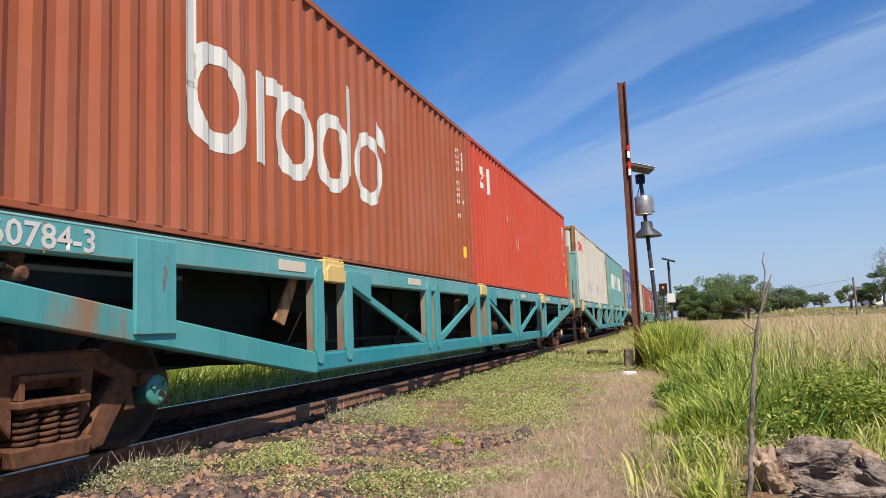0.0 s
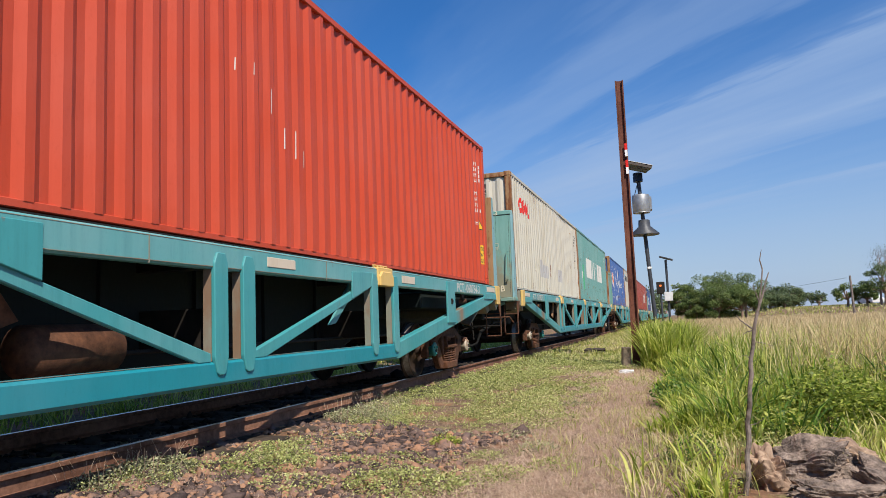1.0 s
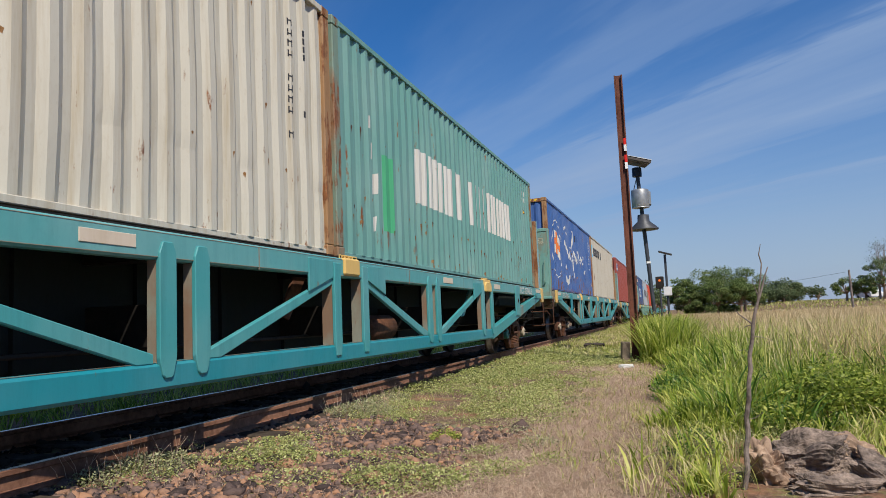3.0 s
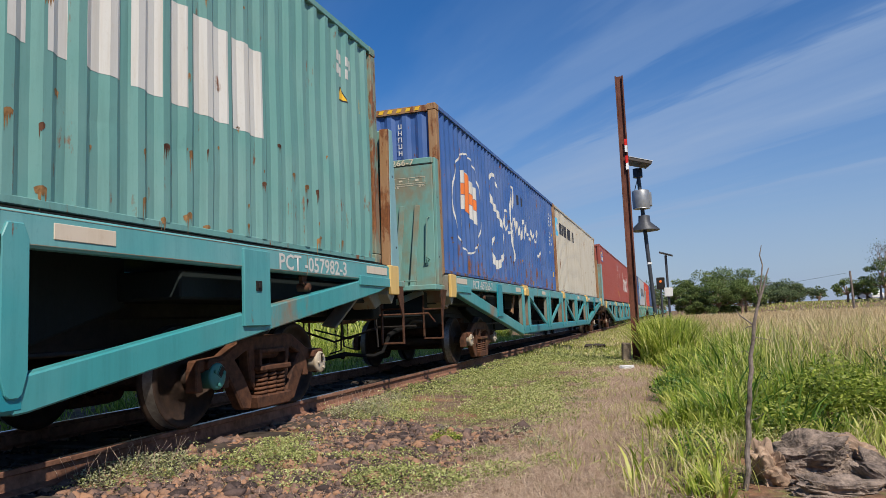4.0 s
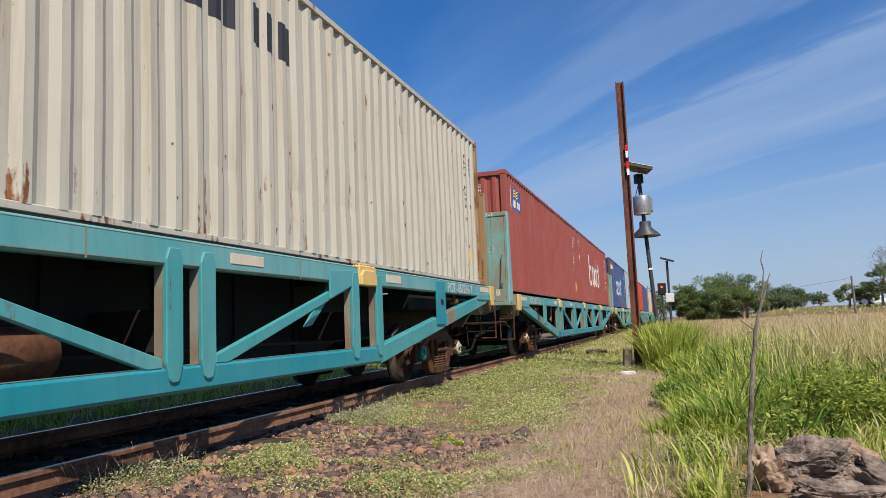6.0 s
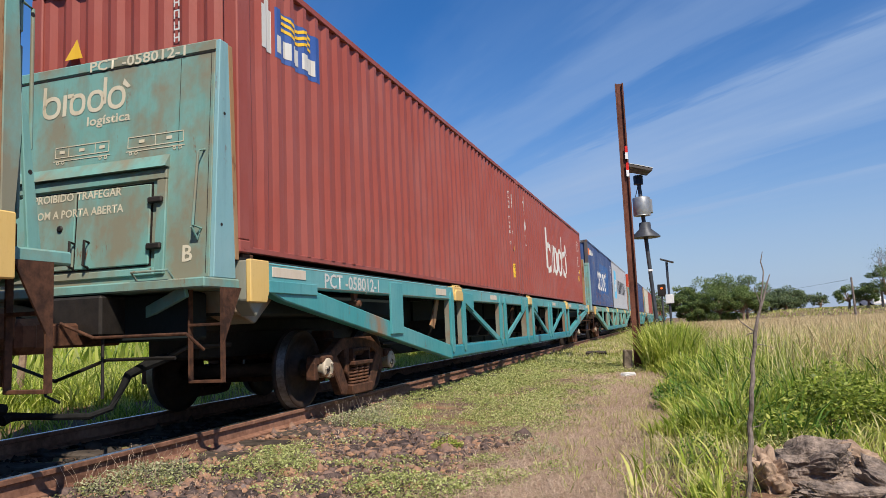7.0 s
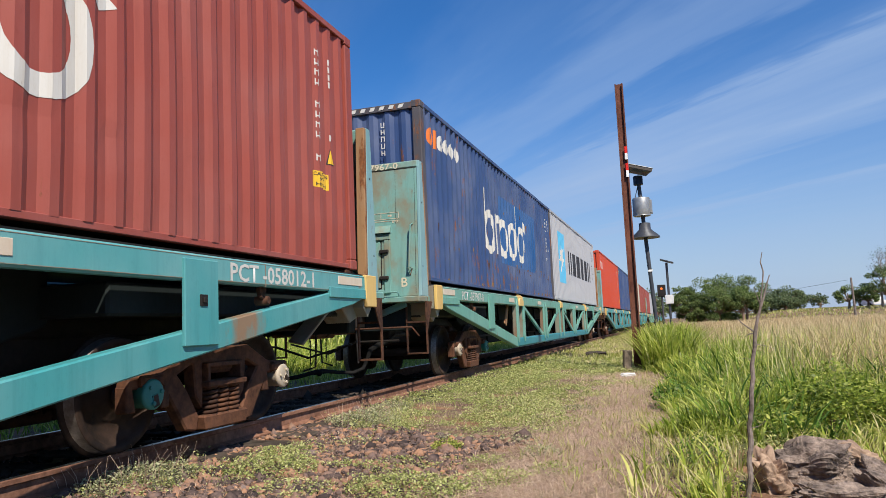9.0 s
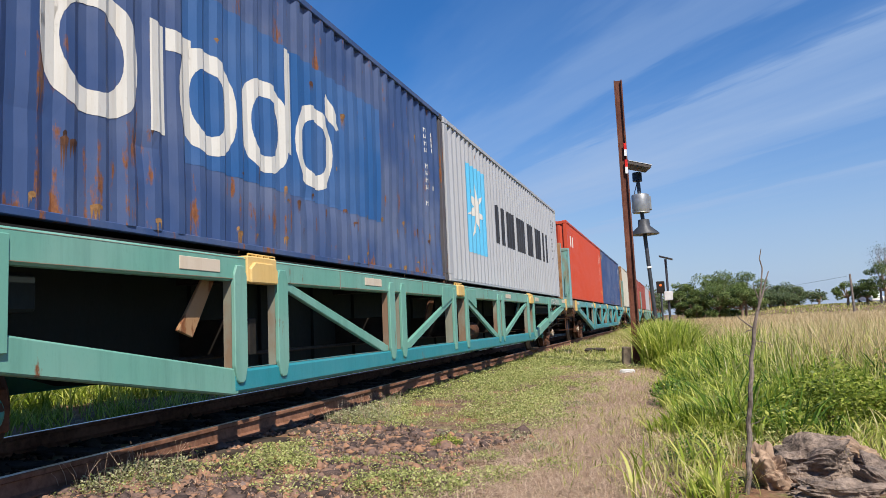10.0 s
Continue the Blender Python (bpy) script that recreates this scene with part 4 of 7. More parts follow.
    if e < 0 and number:
        lettering("number", number, 0.1, Matrix.Translation((-0.10, -12.6455, 3.272)) @ FACING, wall, STENCIL, 1.04)
        if kind == "door":
            lettering("notice", "PROIBIDO TRAFEGAR", 0.075, Matrix.Translation((-0.64, -12.658, 2.075)) @ FACING, wall, STENCIL, 0.98)
            lettering("notice", "COM A PORTA ABERTA", 0.075, Matrix.Translation((-0.655, -12.658, 1.925)) @ FACING, wall, STENCIL, 1.02)
        if kind == "door":
            lettering("letter", "B", 0.14, Matrix.Translation((0.97, -12.634, 1.45)) @ FACING, wall, STENCIL)
        bm = bmesh.new()
        emblem(bm, -0.64, 2.885, 0.228)
        bmesh.ops.transform(bm, matrix=Matrix(((0, 1, 0, 0), (-1, 0, 0, -12.6345 if kind == "door" else -12.664), (0, 0, 1, 0), (0, 0, 0, 1))), verts=bm.verts[:])
        bmesh.ops.recalc_face_normals(bm, faces=bm.faces[:])
        part("emblem", bm, STENCIL, wall)
        lettering("word", "log\u00edstica", 0.115, Matrix.Translation((-0.11, -12.6345 if kind == "door" else -12.664, 2.735)) @ FACING, wall, STENCIL, 0.48)
        bm = bmesh.new()
        high = 0.0 if kind == "door" else 0.47
        for x, cuts in ((-0.45, (0.0, 0.15, 0.45, 0.60)), (0.36, (0.0, 0.29, 0.58))) if kind == "door" else ((0.56, (0.0, 0.28, 0.56)),):
            for q in cuts:
                rect(bm, x + q - 0.004, x + q + 0.004, 2.5 + high, 2.6 + high)
            for z in (2.5 + high, 2.596 + high):
                rect(bm, x, x + cuts[-1], z - 0.004, z + 0.004)
            for q0, q1 in zip(cuts, cuts[1:]):
                rect(bm, x + (q0 + q1) / 2 - 0.03, x + (q0 + q1) / 2 + 0.03, 2.535 + high, 2.565 + high)
            rect(bm, x - 0.02, x + cuts[-1] + 0.02, 2.464 + high, 2.472 + high)
            for q in (0.03, 0.09, cuts[-1] - 0.09, cuts[-1] - 0.03):
                rounded_ring(bm, x + q, 2.45 + high, 0.035, 0.035, 0.008, 8)
        bmesh.ops.transform(bm, matrix=Matrix(((0, 1, 0, 0), (-1, 0, 0, -12.6345), (0, 0, 1, 0), (0, 0, 0, 1))), verts=bm.verts[:])
        part("loading_diagram", bm, STENCIL, wall)
        for flat_mark in wall.children:
            if flat_mark.name.split(".")[0] in ("number", "notice", "letter", "emblem", "word", "loading_diagram"):
                lean(flat_mark.data.vertices)


def under_gear(root):
    """Tanks, pipes and cross members under the wagon's floor."""
    bm = bmesh.new()
    lathe(bm, [(-0.42, 0.0), (-0.40, 0.12), (-0.36, 0.17), (0.36, 0.17), (0.40, 0.12), (0.42, 0.0)], 20, Matrix.Translation((1.0, 1.58, 0.67)) @ pose(0, 0, 0, 0, 0, 90))
    part("air_tank", bm, RUST, root, "brown cylindrical air tank")
    bm = bmesh.new()
    rod(bm, [(0.85, -8.2, 0.62), (0.85, 8.2, 0.62)], 0.02, 6)
    part("brake_rod", bm, DARK, root)
    for y in (-6.1, -2.9, 0.0, 2.9, 6.1):
        bm = bmesh.new()
        box(bm, (-SIDE + 0.15, y - 0.06, 0.62), (SIDE - 0.15, y + 0.06, 0.95), 0.01)
        box(bm, (-SIDE + 0.15, y - 0.1, 1.28), (SIDE - 0.15, y + 0.1, 1.46), 0.01)
        part("cross_member", bm, DARK, root)
    for y in (-10.0, 10.0):
        for sx in (1, -1):
            bm = bmesh.new()
            plate(bm, [(y - 0.06, 1.25), (y + 0.06, 1.25), (y + 0.025, 1.15), (y - 0.025, 1.15)], sx * (SIDE - 0.13), sx * (SIDE - 0.09))
            lathe(bm, [(sx * (SIDE - 0.16), 0.045), (sx * (SIDE - 0.04), 0.045), (sx * (SIDE - 0.03), 0.03)], 10, Matrix.Translation((0, y, 1.13)))
            rod(bm, [(sx * (SIDE - 0.08), y, 1.14), (sx * (SIDE - 0.06), y - 0.1, 1.17)], 0.014, 6)
            part("twist_lock", bm, RUST, root, "rusty twist-lock")


# ---- the train ----
def at(w, t):
    """How far along the track wagon w's middle is at t seconds."""
    return START + w * PITCH - SPEED * t - GAIN * t * t


BROWN = paint("orange_brown_container", (0.315, 0.08, 0.028), 0.15, 0.2, dirt=0.4)
RED = paint("red_container", (0.48, 0.058, 0.022), 0.06, 0.12, dirt=0.4)
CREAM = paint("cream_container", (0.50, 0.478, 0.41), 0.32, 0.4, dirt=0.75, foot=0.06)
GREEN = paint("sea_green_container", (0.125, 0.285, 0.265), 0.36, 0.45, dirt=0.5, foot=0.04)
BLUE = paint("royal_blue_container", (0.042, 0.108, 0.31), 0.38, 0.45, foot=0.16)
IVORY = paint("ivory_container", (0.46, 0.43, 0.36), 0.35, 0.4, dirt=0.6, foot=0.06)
MAROON = paint("maroon_container", (0.28, 0.062, 0.045), 0.08, 0.2, dirt=0.4)
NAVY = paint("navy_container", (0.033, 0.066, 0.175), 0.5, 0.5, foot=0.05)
GREY = paint("light_grey_container", (0.37, 0.385, 0.42), 0.1, 0.3)
RUSTY_POST = paint("rust_eaten_post_paint", (0.30, 0.17, 0.08), 0.9, 0.3, 0.7, 0.5)
GREEN_POST = paint("rusting_green_post_paint", (0.16, 0.24, 0.19), 0.85, 0.3, 0.6, 0.5, stain=(0.24, 0.12, 0.06))
DULL_POST = paint("dull_brown_blue_post_paint", (0.07, 0.065, 0.075), 0.7, 0.3, 0.6, 0.5)
BLACK_INK = paint("black_lettering_paint", (0.025, 0.025, 0.03), 0.05, 0.1)
SKY_BLUE = paint("light_blue_panel_paint", (0.09, 0.42, 0.68), 0.05, 0.2)
ORANGE = paint("orange_mark_paint", (0.72, 0.18, 0.03), 0.1, 0.2)
RED_INK = paint("red_mark_paint", (0.62, 0.03, 0.02), 0.05, 0.15)
SIGN_YELLOW = paint("yellow_sticker", (0.75, 0.45, 0.03), 0.0, 0.1)
PATCH_BLUE = paint("repainted_blue_patch", (0.018, 0.085, 0.25), 0.2, 0.3)
DEEP_BLUE = paint("deep_blue_patch_paint", (0.03, 0.085, 0.30), 0.25, 0.3)
DULL_PATCH = paint("grey_overpaint", (0.385, 0.375, 0.375), 0.2, 0.4, dirt=0.5)
FRESH_GREEN = paint("fresh_green_patch_paint", (0.05, 0.33, 0.16), 0.1, 0.2)
RUST_SPOT = rough_stuff("orange_brown_rust_spot", (0.12, 0.055, 0.02), (0.34, 0.19, 0.08), 30, 0.9)
FLAT = HALF - 0.012


def marks(thing, name, material, seed, dents, build, lift=0.002):
    bm = bmesh.new()
    build(bm)
    return decal(name, bm, material, thing, FLAT, seed, dents, lift)


def words_on(thing, name, words, y, z, height, width, material, seed, dents, lift=0.006):
    bm = bmesh.new()
    bm.from_mesh(text_mesh(words, height, width))
    bmesh.ops.transform(bm, matrix=Matrix.Translation((0, y, z)) @ SIDEWAYS, verts=bm.verts[:])
    return decal(name, bm, material, thing, FLAT, seed, dents, lift)


def codes(bm, y, n=9):
    """Small unreadable code marks, one under the other."""
    z = 2.45
    for k in range(n):
        rect(bm, y - 0.032, y - 0.018, z - 0.075, z)
        rect(bm, y + 0.018, y + 0.032, z - 0.075, z)
        rect(bm, y - 0.018, y + 0.018, z - 0.03 - 0.03 * (k % 2), z - 0.015 - 0.03 * (k % 2))
        z -= 0.115 if k not in (3, 7) else 0.26
    for z in (2.42, 2.33, 2.24, 2.15, 1.52):
        rect(bm, y + 0.27, y + 0.30, z - 0.07, z)


def mat_is_marked(w, k):
    """Containers near enough to show their code marks."""
    return w < 6 and (w, k) != (1, 1)


def bars(c, ink, seed, d, span, widths, lift=0.002):
    """A row of plain upright bars; negative widths are gaps."""
    y0, y1, z0, z1 = span
    unit = (y1 - y0) / sum(abs(q) for q in widths)
    for q in widths:
        if q > 0:
            marks(c, "emblem_bar", ink, seed, d, lambda b: rect(b, y0, y0 + q * unit, z0, z1), lift)
        y0 += abs(q) * unit


# stickers and warning triangles on each container: along, along, up, up
STICKERS = {(0, 0): (5.61, 5.76, 0.46, 0.66), (0, 1): (5.555, 5.862, 0.40, 0.785), (1, 0): (-5.90, -5.72, 0.21, 0.30), (1, 1): (5.55, 5.64, 1.90, 2.05), (2, 0): (5.47, 5.575, 0.45, 0.61),
            (2, 1): (5.345, 5.452, 0.432, 0.61), (3, 0): (5.41, 5.70, 0.385, 0.715), (3, 1): (5.105, 5.448, 0.867, 1.05), (5, 0): (5.62, 5.78, 0.44, 0.64), (5, 1): (-5.9, -5.5, 2.35, 2.6)}
TRIANGLES = {(0, 1): (5.59, 5.81, 1.10, 1.33), (1, 1): (5.0, 5.24, 1.92, 2.11), (2, 0): (5.46, 5.585, 1.74, 1.86), (3, 0): (5.45, 5.68, 1.02, 1.21), (3, 1): (5.42, 5.56, 1.17, 1.36)}


def dress(c, w, k, seed, d):
    code = BLACK_INK if (w, k) in ((1, 0), (2, 1), (4, 1)) else WHITE
    if mat_is_marked(w, k):
        tagged(marks(c, "code_mark", code, seed, d, lambda b: codes(b, 5.45 if w == 0 else 5.2)), kind="stuff")
    if (w, k) in STICKERS:
        a, b0, lo, hi = STICKERS[w, k]
        marks(c, "warning_sticker", SIGN_YELLOW, seed, d, lambda b: rect(b, a, b0, lo, hi))
    if (w, k) in TRIANGLES:
        ta, tb, tl, th = TRIANGLES[w, k]
        rim = 0.1 * (tb - ta)
        marks(c, "warning_triangle_rim", BLACK_INK, seed, d, lambda b: flat(b, [(ta, tl), (tb, tl), ((ta + tb) / 2 - rim, th)]))
        marks(c, "warning_triangle", SIGN_YELLOW, seed, d, lambda b: flat(b, [(ta + 1.3 * rim, tl + 0.7 * rim), (tb - 1.3 * rim, tl + 0.7 * rim), ((ta + tb) / 2 - rim, th - 1.3 * rim)]), 0.005)
    if (w, k) in ((0, 1), (3, 0), (3, 1)):
        span, rise = b0 - a, hi - lo
        for words, up, wide in (("CAUTION", 0.70, 0.9), ("9'6\"", 0.40, 0.45), ("HIGH", 0.08, 0.7)):
            words_on(c, "height_word", words, a + span * (1 - wide) / 2, lo + up * rise, 0.22 * rise, span * wide, BLACK_INK, seed, d, 0.004)
    if (w, k) == (3, 1):
        marks(c, "worn_mark", WHITE, seed, d, lambda b: (rect(b, -5.34, -5.28, 2.1, 2.6), rect(b, -5.4, -5.2, 2.4, 2.45)))
        marks(c, "worn_mark", WHITE, seed, d, lambda b: rounded_ring(b, -5.26, 1.82, 0.26, 0.36, 0.06, 14))
        marks(c, "worn_mark", WHITE, seed, d, lambda b: flat(b, [(-5.38, 1.56), (-5.3, 1.58), (-5.12, 1.3), (-5.24, 1.3)]))
    if (w, k) == (1, 1):
        tagged(marks(c, "code_mark", WHITE, seed, d, lambda b: [rect(b, 4.93 + 0.13 * i, 4.99 + 0.13 * i, z, z + 0.12) for z in (2.38, 2.22) for i in range(4 if z > 2.3 else 3)]), kind="stuff")
    if k == 0 and mat_is_marked(w, k):
        bm = bmesh.new()
        for i in range(5):
            z = 2.5 - 0.115 * i
            for x0, x1, h0, h1 in ((0.535, 0.55, 0, 0.085), (0.585, 0.60, 0, 0.085), (0.55, 0.585, 0.035 * (i % 3), 0.035 * (i % 3) + 0.015)):
                bm.faces.new([bm.verts.new((x, -LONG / 2 - 0.008, z + h)) for x, h in ((x0, h0), (x1, h0), (x1, h1), (x0, h1))])
        tagged(part("end_code_mark", bm, code, c), kind="stuff")
        if w in (2, 4):
            bm = bmesh.new()
            for i in range(12):
                x = -0.98 + 0.165 * i
                bm.faces.new([bm.verts.new((q, -LONG / 2 - 0.002, z)) for q, z in ((x, TALL - 0.10), (x + 0.08, TALL - 0.10), (x + 0.11, TALL - 0.04), (x + 0.03, TALL - 0.04))])
            part("hazard_stripe", bm, WHITE if w == 4 else SIGN_YELLOW, c)
    if (w, k) == (3, 0):
        bm = bmesh.new()
        bm.faces.new([bm.verts.new((x, -LONG / 2 - 0.008, z)) for x, z in ((-0.76, 2.06), (-0.54, 2.06), (-0.61, 2.26))])
        part("end_warning_triangle", bm, SIGN_YELLOW, c)
    if (w, k) == (1, 0):
        bm = bmesh.new()
        for i in range(4):
            bm.faces.new([bm.verts.new((x, -LONG / 2 - 0.008, z)) for x, z in ((-0.76 + 0.21 * i, 2.11), (-0.6 + 0.21 * i, 2.13), (-0.6 + 0.21 * i, 2.30), (-0.76 + 0.21 * i, 2.28))])
        part("end_emblem", bm, RED_INK, c)
        bm = bmesh.new()
        for i in range(9):
            bm.faces.new([bm.verts.new((x, -LONG / 2 - 0.008, z)) for x, z in ((-0.72 + 0.16 * i, 2.52), (-0.68 + 0.16 * i, 2.52), (-0.68 + 0.16 * i, 2.61), (-0.72 + 0.16 * i, 2.61))])
        tagged(part("end_code_mark", bm, BLACK_INK, c), kind="stuff")
    if (w, k) in ((0, 0), (3, 1), (4, 0)):
        if w == 4:
            marks(c, "repainted_patch", PATCH_BLUE, seed, d, lambda b: rect(b, -0.82, 3.25, 0.66, 2.2), 0.0018)
        marks(c, "emblem", WHITE, seed, d, lambda b: emblem(b, -2.17 if w == 3 else -2.25, 0.785, 0.985), 0.0035)
    if (w, k) == (0, 1):
        marks(c, "emblem", WHITE, seed, d, lambda b: (flat(b, [(-5.36, 2.45), (-5.0, 2.45), (-4.85, 2.3), (-5.2, 2.15), (-4.85, 2.0), (-5.3, 2.0), (-5.1, 2.25)]), rect(b, -4.66, -4.5, 1.95, 2.5)))
        tagged(marks(c, "scratch", WHITE, seed, d, lambda b: [flat(b, [(y, z), (y + 0.012, z), (y + 0.016, z + h), (y + 0.006, z + h)]) for y, z, h in ((-2.3, 1.35, 0.25), (-2.05, 1.05, 0.22), (-1.8, 1.0, 0.3), (-1.6, 0.95, 0.18), (-2.9, 1.6, 0.12), (-2.6, 1.65, 0.12))]), kind="stuff")
    if (w, k) == (1, 0):
        marks(c, "emblem", RED_INK, seed, d, lambda b: (rounded_ring(b, -4.88, 2.21, 0.5, 0.40, 0.13), rounded_ring(b, -4.45, 2.2, 0.34, 0.42, 0.09), star(b, -4.45, 2.2, 0.13, 5), rounded_ring(b, -4.14, 2.2, 0.3, 0.38, 0.1), rect(b, -3.97, -3.88, 2.0, 2.38), rect(b, -3.97, -3.72, 2.0, 2.12)))
        marks(c, "overpainted_patch", DULL_PATCH, seed, d, lambda b: (rect(b, -2.49, -2.05, 0.48, 0.98), rect(b, -2.05, -1.0, 0.48, 0.86)), 0.001)
        marks(c, "overpainted_patch", DULL_PATCH, seed, d, lambda b: rect(b, 0.86, 1.66, 0.48, 0.88), 0.001)
    if (w, k) in ((1, 0), (2, 0), (2, 1), (1, 1)):
        r = random.Random(seed + 5)
        for i in range(34):
            y, z, a = r.uniform(-5.5, 5.5), (r.uniform(0.15, 2.5) if i % 3 else r.gauss(0.75, 0.06)), r.uniform(0.008, 0.024)
            marks(c, "rust_spot", RUST_SPOT, seed, d, lambda b: flat(b, [(y - a, z), (y - 0.3 * a, z - r.uniform(1, 4) * a), (y + 0.2 * a, z - a), (y + 0.5 * a, z - r.uniform(0.5, 3) * a), (y + a, z + 0.3 * a), (y, z + 0.8 * a)]), 0.002)
    if (w, k) in ((4, 0), (2, 0), (1, 1)):
        r = random.Random(seed + 9)
        for i in range(58):
            low = i % 3 == 0
            y = -LONG / 2 + 0.16 + STEP * (r.randrange(1, 41) + r.choice((0.13, 0.13, 0.28, 0.0)))
            z = r.uniform(0.08, 0.22) if low else r.gauss(0.62, 0.10) if i % 5 else r.uniform(0.9, 2.3)
            a, h = r.uniform(0.010, 0.045), r.uniform(0.04, 0.26)
            runs = [r.uniform(0.1, 1.0) for _ in range(4)]
            marks(c, "rust_streak", (RUST_SPOT, RUST, RUST_SPOT)[i % 3], seed, d, lambda b: flat(b, [(y - a, z), (y - 0.8 * a, z - h * runs[0]), (y - 0.5 * a, z - 0.15 * h), (y - 0.25 * a, z - h * runs[1]), (y, z - 0.12 * h), (y + 0.3 * a, z - h * runs[2]), (y + 0.5 * a, z - 0.1 * h), (y + 0.85 * a, z - 0.6 * h * runs[3]), (y + a, z + 0.005), (y + 0.3 * a, z + 0.018), (y - 0.5 * a, z + 0.012)]), 0.0022)
    if (w, k) == (1, 1):
        bars(c, WHITE, seed, d, (-3.3, 3.28, 1.03, 1.88), (4, -1, 1.2, -0.6, 1.2, -1, 1.4, -0.8, 4, -0.8, 3.4, -3, 3.2, -1, 1.2, -0.6, 1.2, -1, 1.4, -1, 2.4, -0.9, 2.4, -0.9, 1.4, -0.8, 3.4, -0.8, 3.4))
        for y0, z0, z1 in ((-5.1, 1.75, 1.95), (-5.05, 1.35, 1.6), (-4.95, 0.9, 1.2), (-5.0, 0.4, 0.62)):
            marks(c, "worn_mark", WHITE, seed, d, lambda b: flat(b, [(y0, z0), (y0 + 0.12, z0 + 0.02), (y0 + 0.14, z1), (y0 + 0.02, z1 - 0.03)]))
        marks(c, "repainted_patch", FRESH_GREEN, seed, d, lambda b: rect(b, -4.6, -4.25, 0.45, 1.5), 0.002)
    if (w, k) == (2, 0):
        marks(c, "emblem_ring", WHITE, seed, d, lambda b: rounded_ring(b, -4.25, 1.42, 1.9, 1.95, 0.035, 44, 2.0))
        marks(c, "emblem_mast", WHITE, seed, d, lambda b: rect(b, -4.76, -4.72, 0.75, 2.05))
        for z0, z1, ink in ((1.76, 2.0, WHITE), (1.54, 1.75, ORANGE), (1.26, 1.53, WHITE)):
            marks(c, "emblem_flag", ink, seed, d, lambda b: flat(b, [(-4.72, z0), (-4.36, z0 + 0.03), (-4.0, z0 - 0.12), (-3.66, z0 - 0.2), (-3.66, z1 - 0.2), (-4.0, z1 - 0.12), (-4.36, z1 + 0.03), (-4.72, z1)]))
        marks(c, "emblem_flag_cross", ORANGE, seed, d, lambda b: flat(b, [(-4.36, 1.28), (-4.2, 1.2), (-4.2, 1.94), (-4.36, 2.02)]), 0.006)
        swoosh = [(-1.72, 2.12), (-1.95, 2.34), (-2.25, 2.36), (-2.46, 2.15), (-2.42, 1.88), (-2.25, 1.72), (-1.89, 1.57), (-1.60, 1.42), (-1.37, 1.24), (-1.29, 1.0), (-1.40, 0.68), (-1.70, 0.45), (-2.03, 0.38), (-2.32, 0.46), (-2.44, 0.66), (-2.37, 0.88), (-2.19, 1.0)]
        marks(c, "emblem_stroke", WHITE, seed, d, lambda b: ribbon(b, swoosh, [0.05, 0.08, 0.08, 0.09, 0.12, 0.16, 0.17, 0.17, 0.14, 0.08, 0.09, 0.17, 0.2, 0.18, 0.10, 0.08, 0.05]))
        loop = [(-0.79, 1.68), (-0.98, 1.72), (-1.16, 1.54), (-1.19, 1.34), (-1.05, 1.22), (-0.86, 1.42), (-0.80, 1.60), (-0.76, 1.28), (-0.62, 1.24), (-0.40, 1.42), (-0.15, 1.94), (-0.08, 2.36), (-0.24, 2.36), (-0.42, 1.80), (-0.42, 1.22), (-0.32, 0.80), (-0.17, 0.58), (-0.14, 0.82), (-0.36, 1.28), (-0.11, 1.66)]
        marks(c, "emblem_stroke", WHITE, seed, d, lambda b: ribbon(b, loop, [0.06, 0.06, 0.09, 0.09, 0.06, 0.05, 0.06, 0.08, 0.06, 0.05, 0.07, 0.05, 0.06, 0.07, 0.07, 0.07, 0.06, 0.05, 0.05, 0.06]), 0.003)
        wavy = [(-0.08, 1.66), (0.02, 1.26), (0.17, 1.56), (0.36, 1.30), (0.56, 1.50), (0.68, 1.22), (0.92, 1.64), (1.10, 1.62), (1.08, 1.22), (1.42, 1.74), (1.36, 1.42), (1.66, 1.40), (1.92, 1.30), (2.04, 1.62), (2.22, 1.32), (2.51, 1.52), (2.69, 1.30), (2.98, 1.64), (2.84, 1.30), (2.88, 0.96), (3.12, 0.95), (3.40, 1.12)]
        marks(c, "emblem_stroke", WHITE, seed, d, lambda b: ribbon(b, wavy, [0.12 if i < 9 else 0.075 for i in range(len(wavy))]), 0.004)
        marks(c, "emblem_dot", WHITE, seed, d, lambda b: rounded_ring(b, 1.97, 1.9, 0.1, 0.12, 0.05, 8))
        marks(c, "dark_patch", BLACK_INK, seed, d, lambda b: (rect(b, 0.32, 0.5, 2.05, 2.3), rect(b, 0.78, 1.0, 2.08, 2.3)), 0.004)
        marks(c, "orange_spot", ORANGE, seed, d, lambda b: rounded_ring(b, -0.5, 0.48, 0.07, 0.08, 0.035, 8), 0.004)
        marks(c, "repainted_patch", DEEP_BLUE, seed, d, lambda b: rect(b, -1.12, -0.72, 0.1, 0.32), 0.003)
    if (w, k) in ((2, 1), (4, 1)):
        big = w == 4
        y0, y1, z0, z1 = (-4.80, -3.35, 0.62, 2.36) if big else (-5.72, -5.16, 1.9, 2.50)
        marks(c, "emblem_panel", SKY_BLUE, seed, d, lambda b: rect(b, y0, y1, z0, z1))
        marks(c, "emblem_star", WHITE, seed, d, lambda b: star(b, (y0 + y1) / 2, (z0 + z1) / 2, (y1 - y0) * 0.42), 0.007)
        ww = (1, -0.5, 1, -0.7, 2.2, -0.8, 2.4, -0.8, 2.2, -0.8, 2.4, -0.8, 1, -0.5, 1)
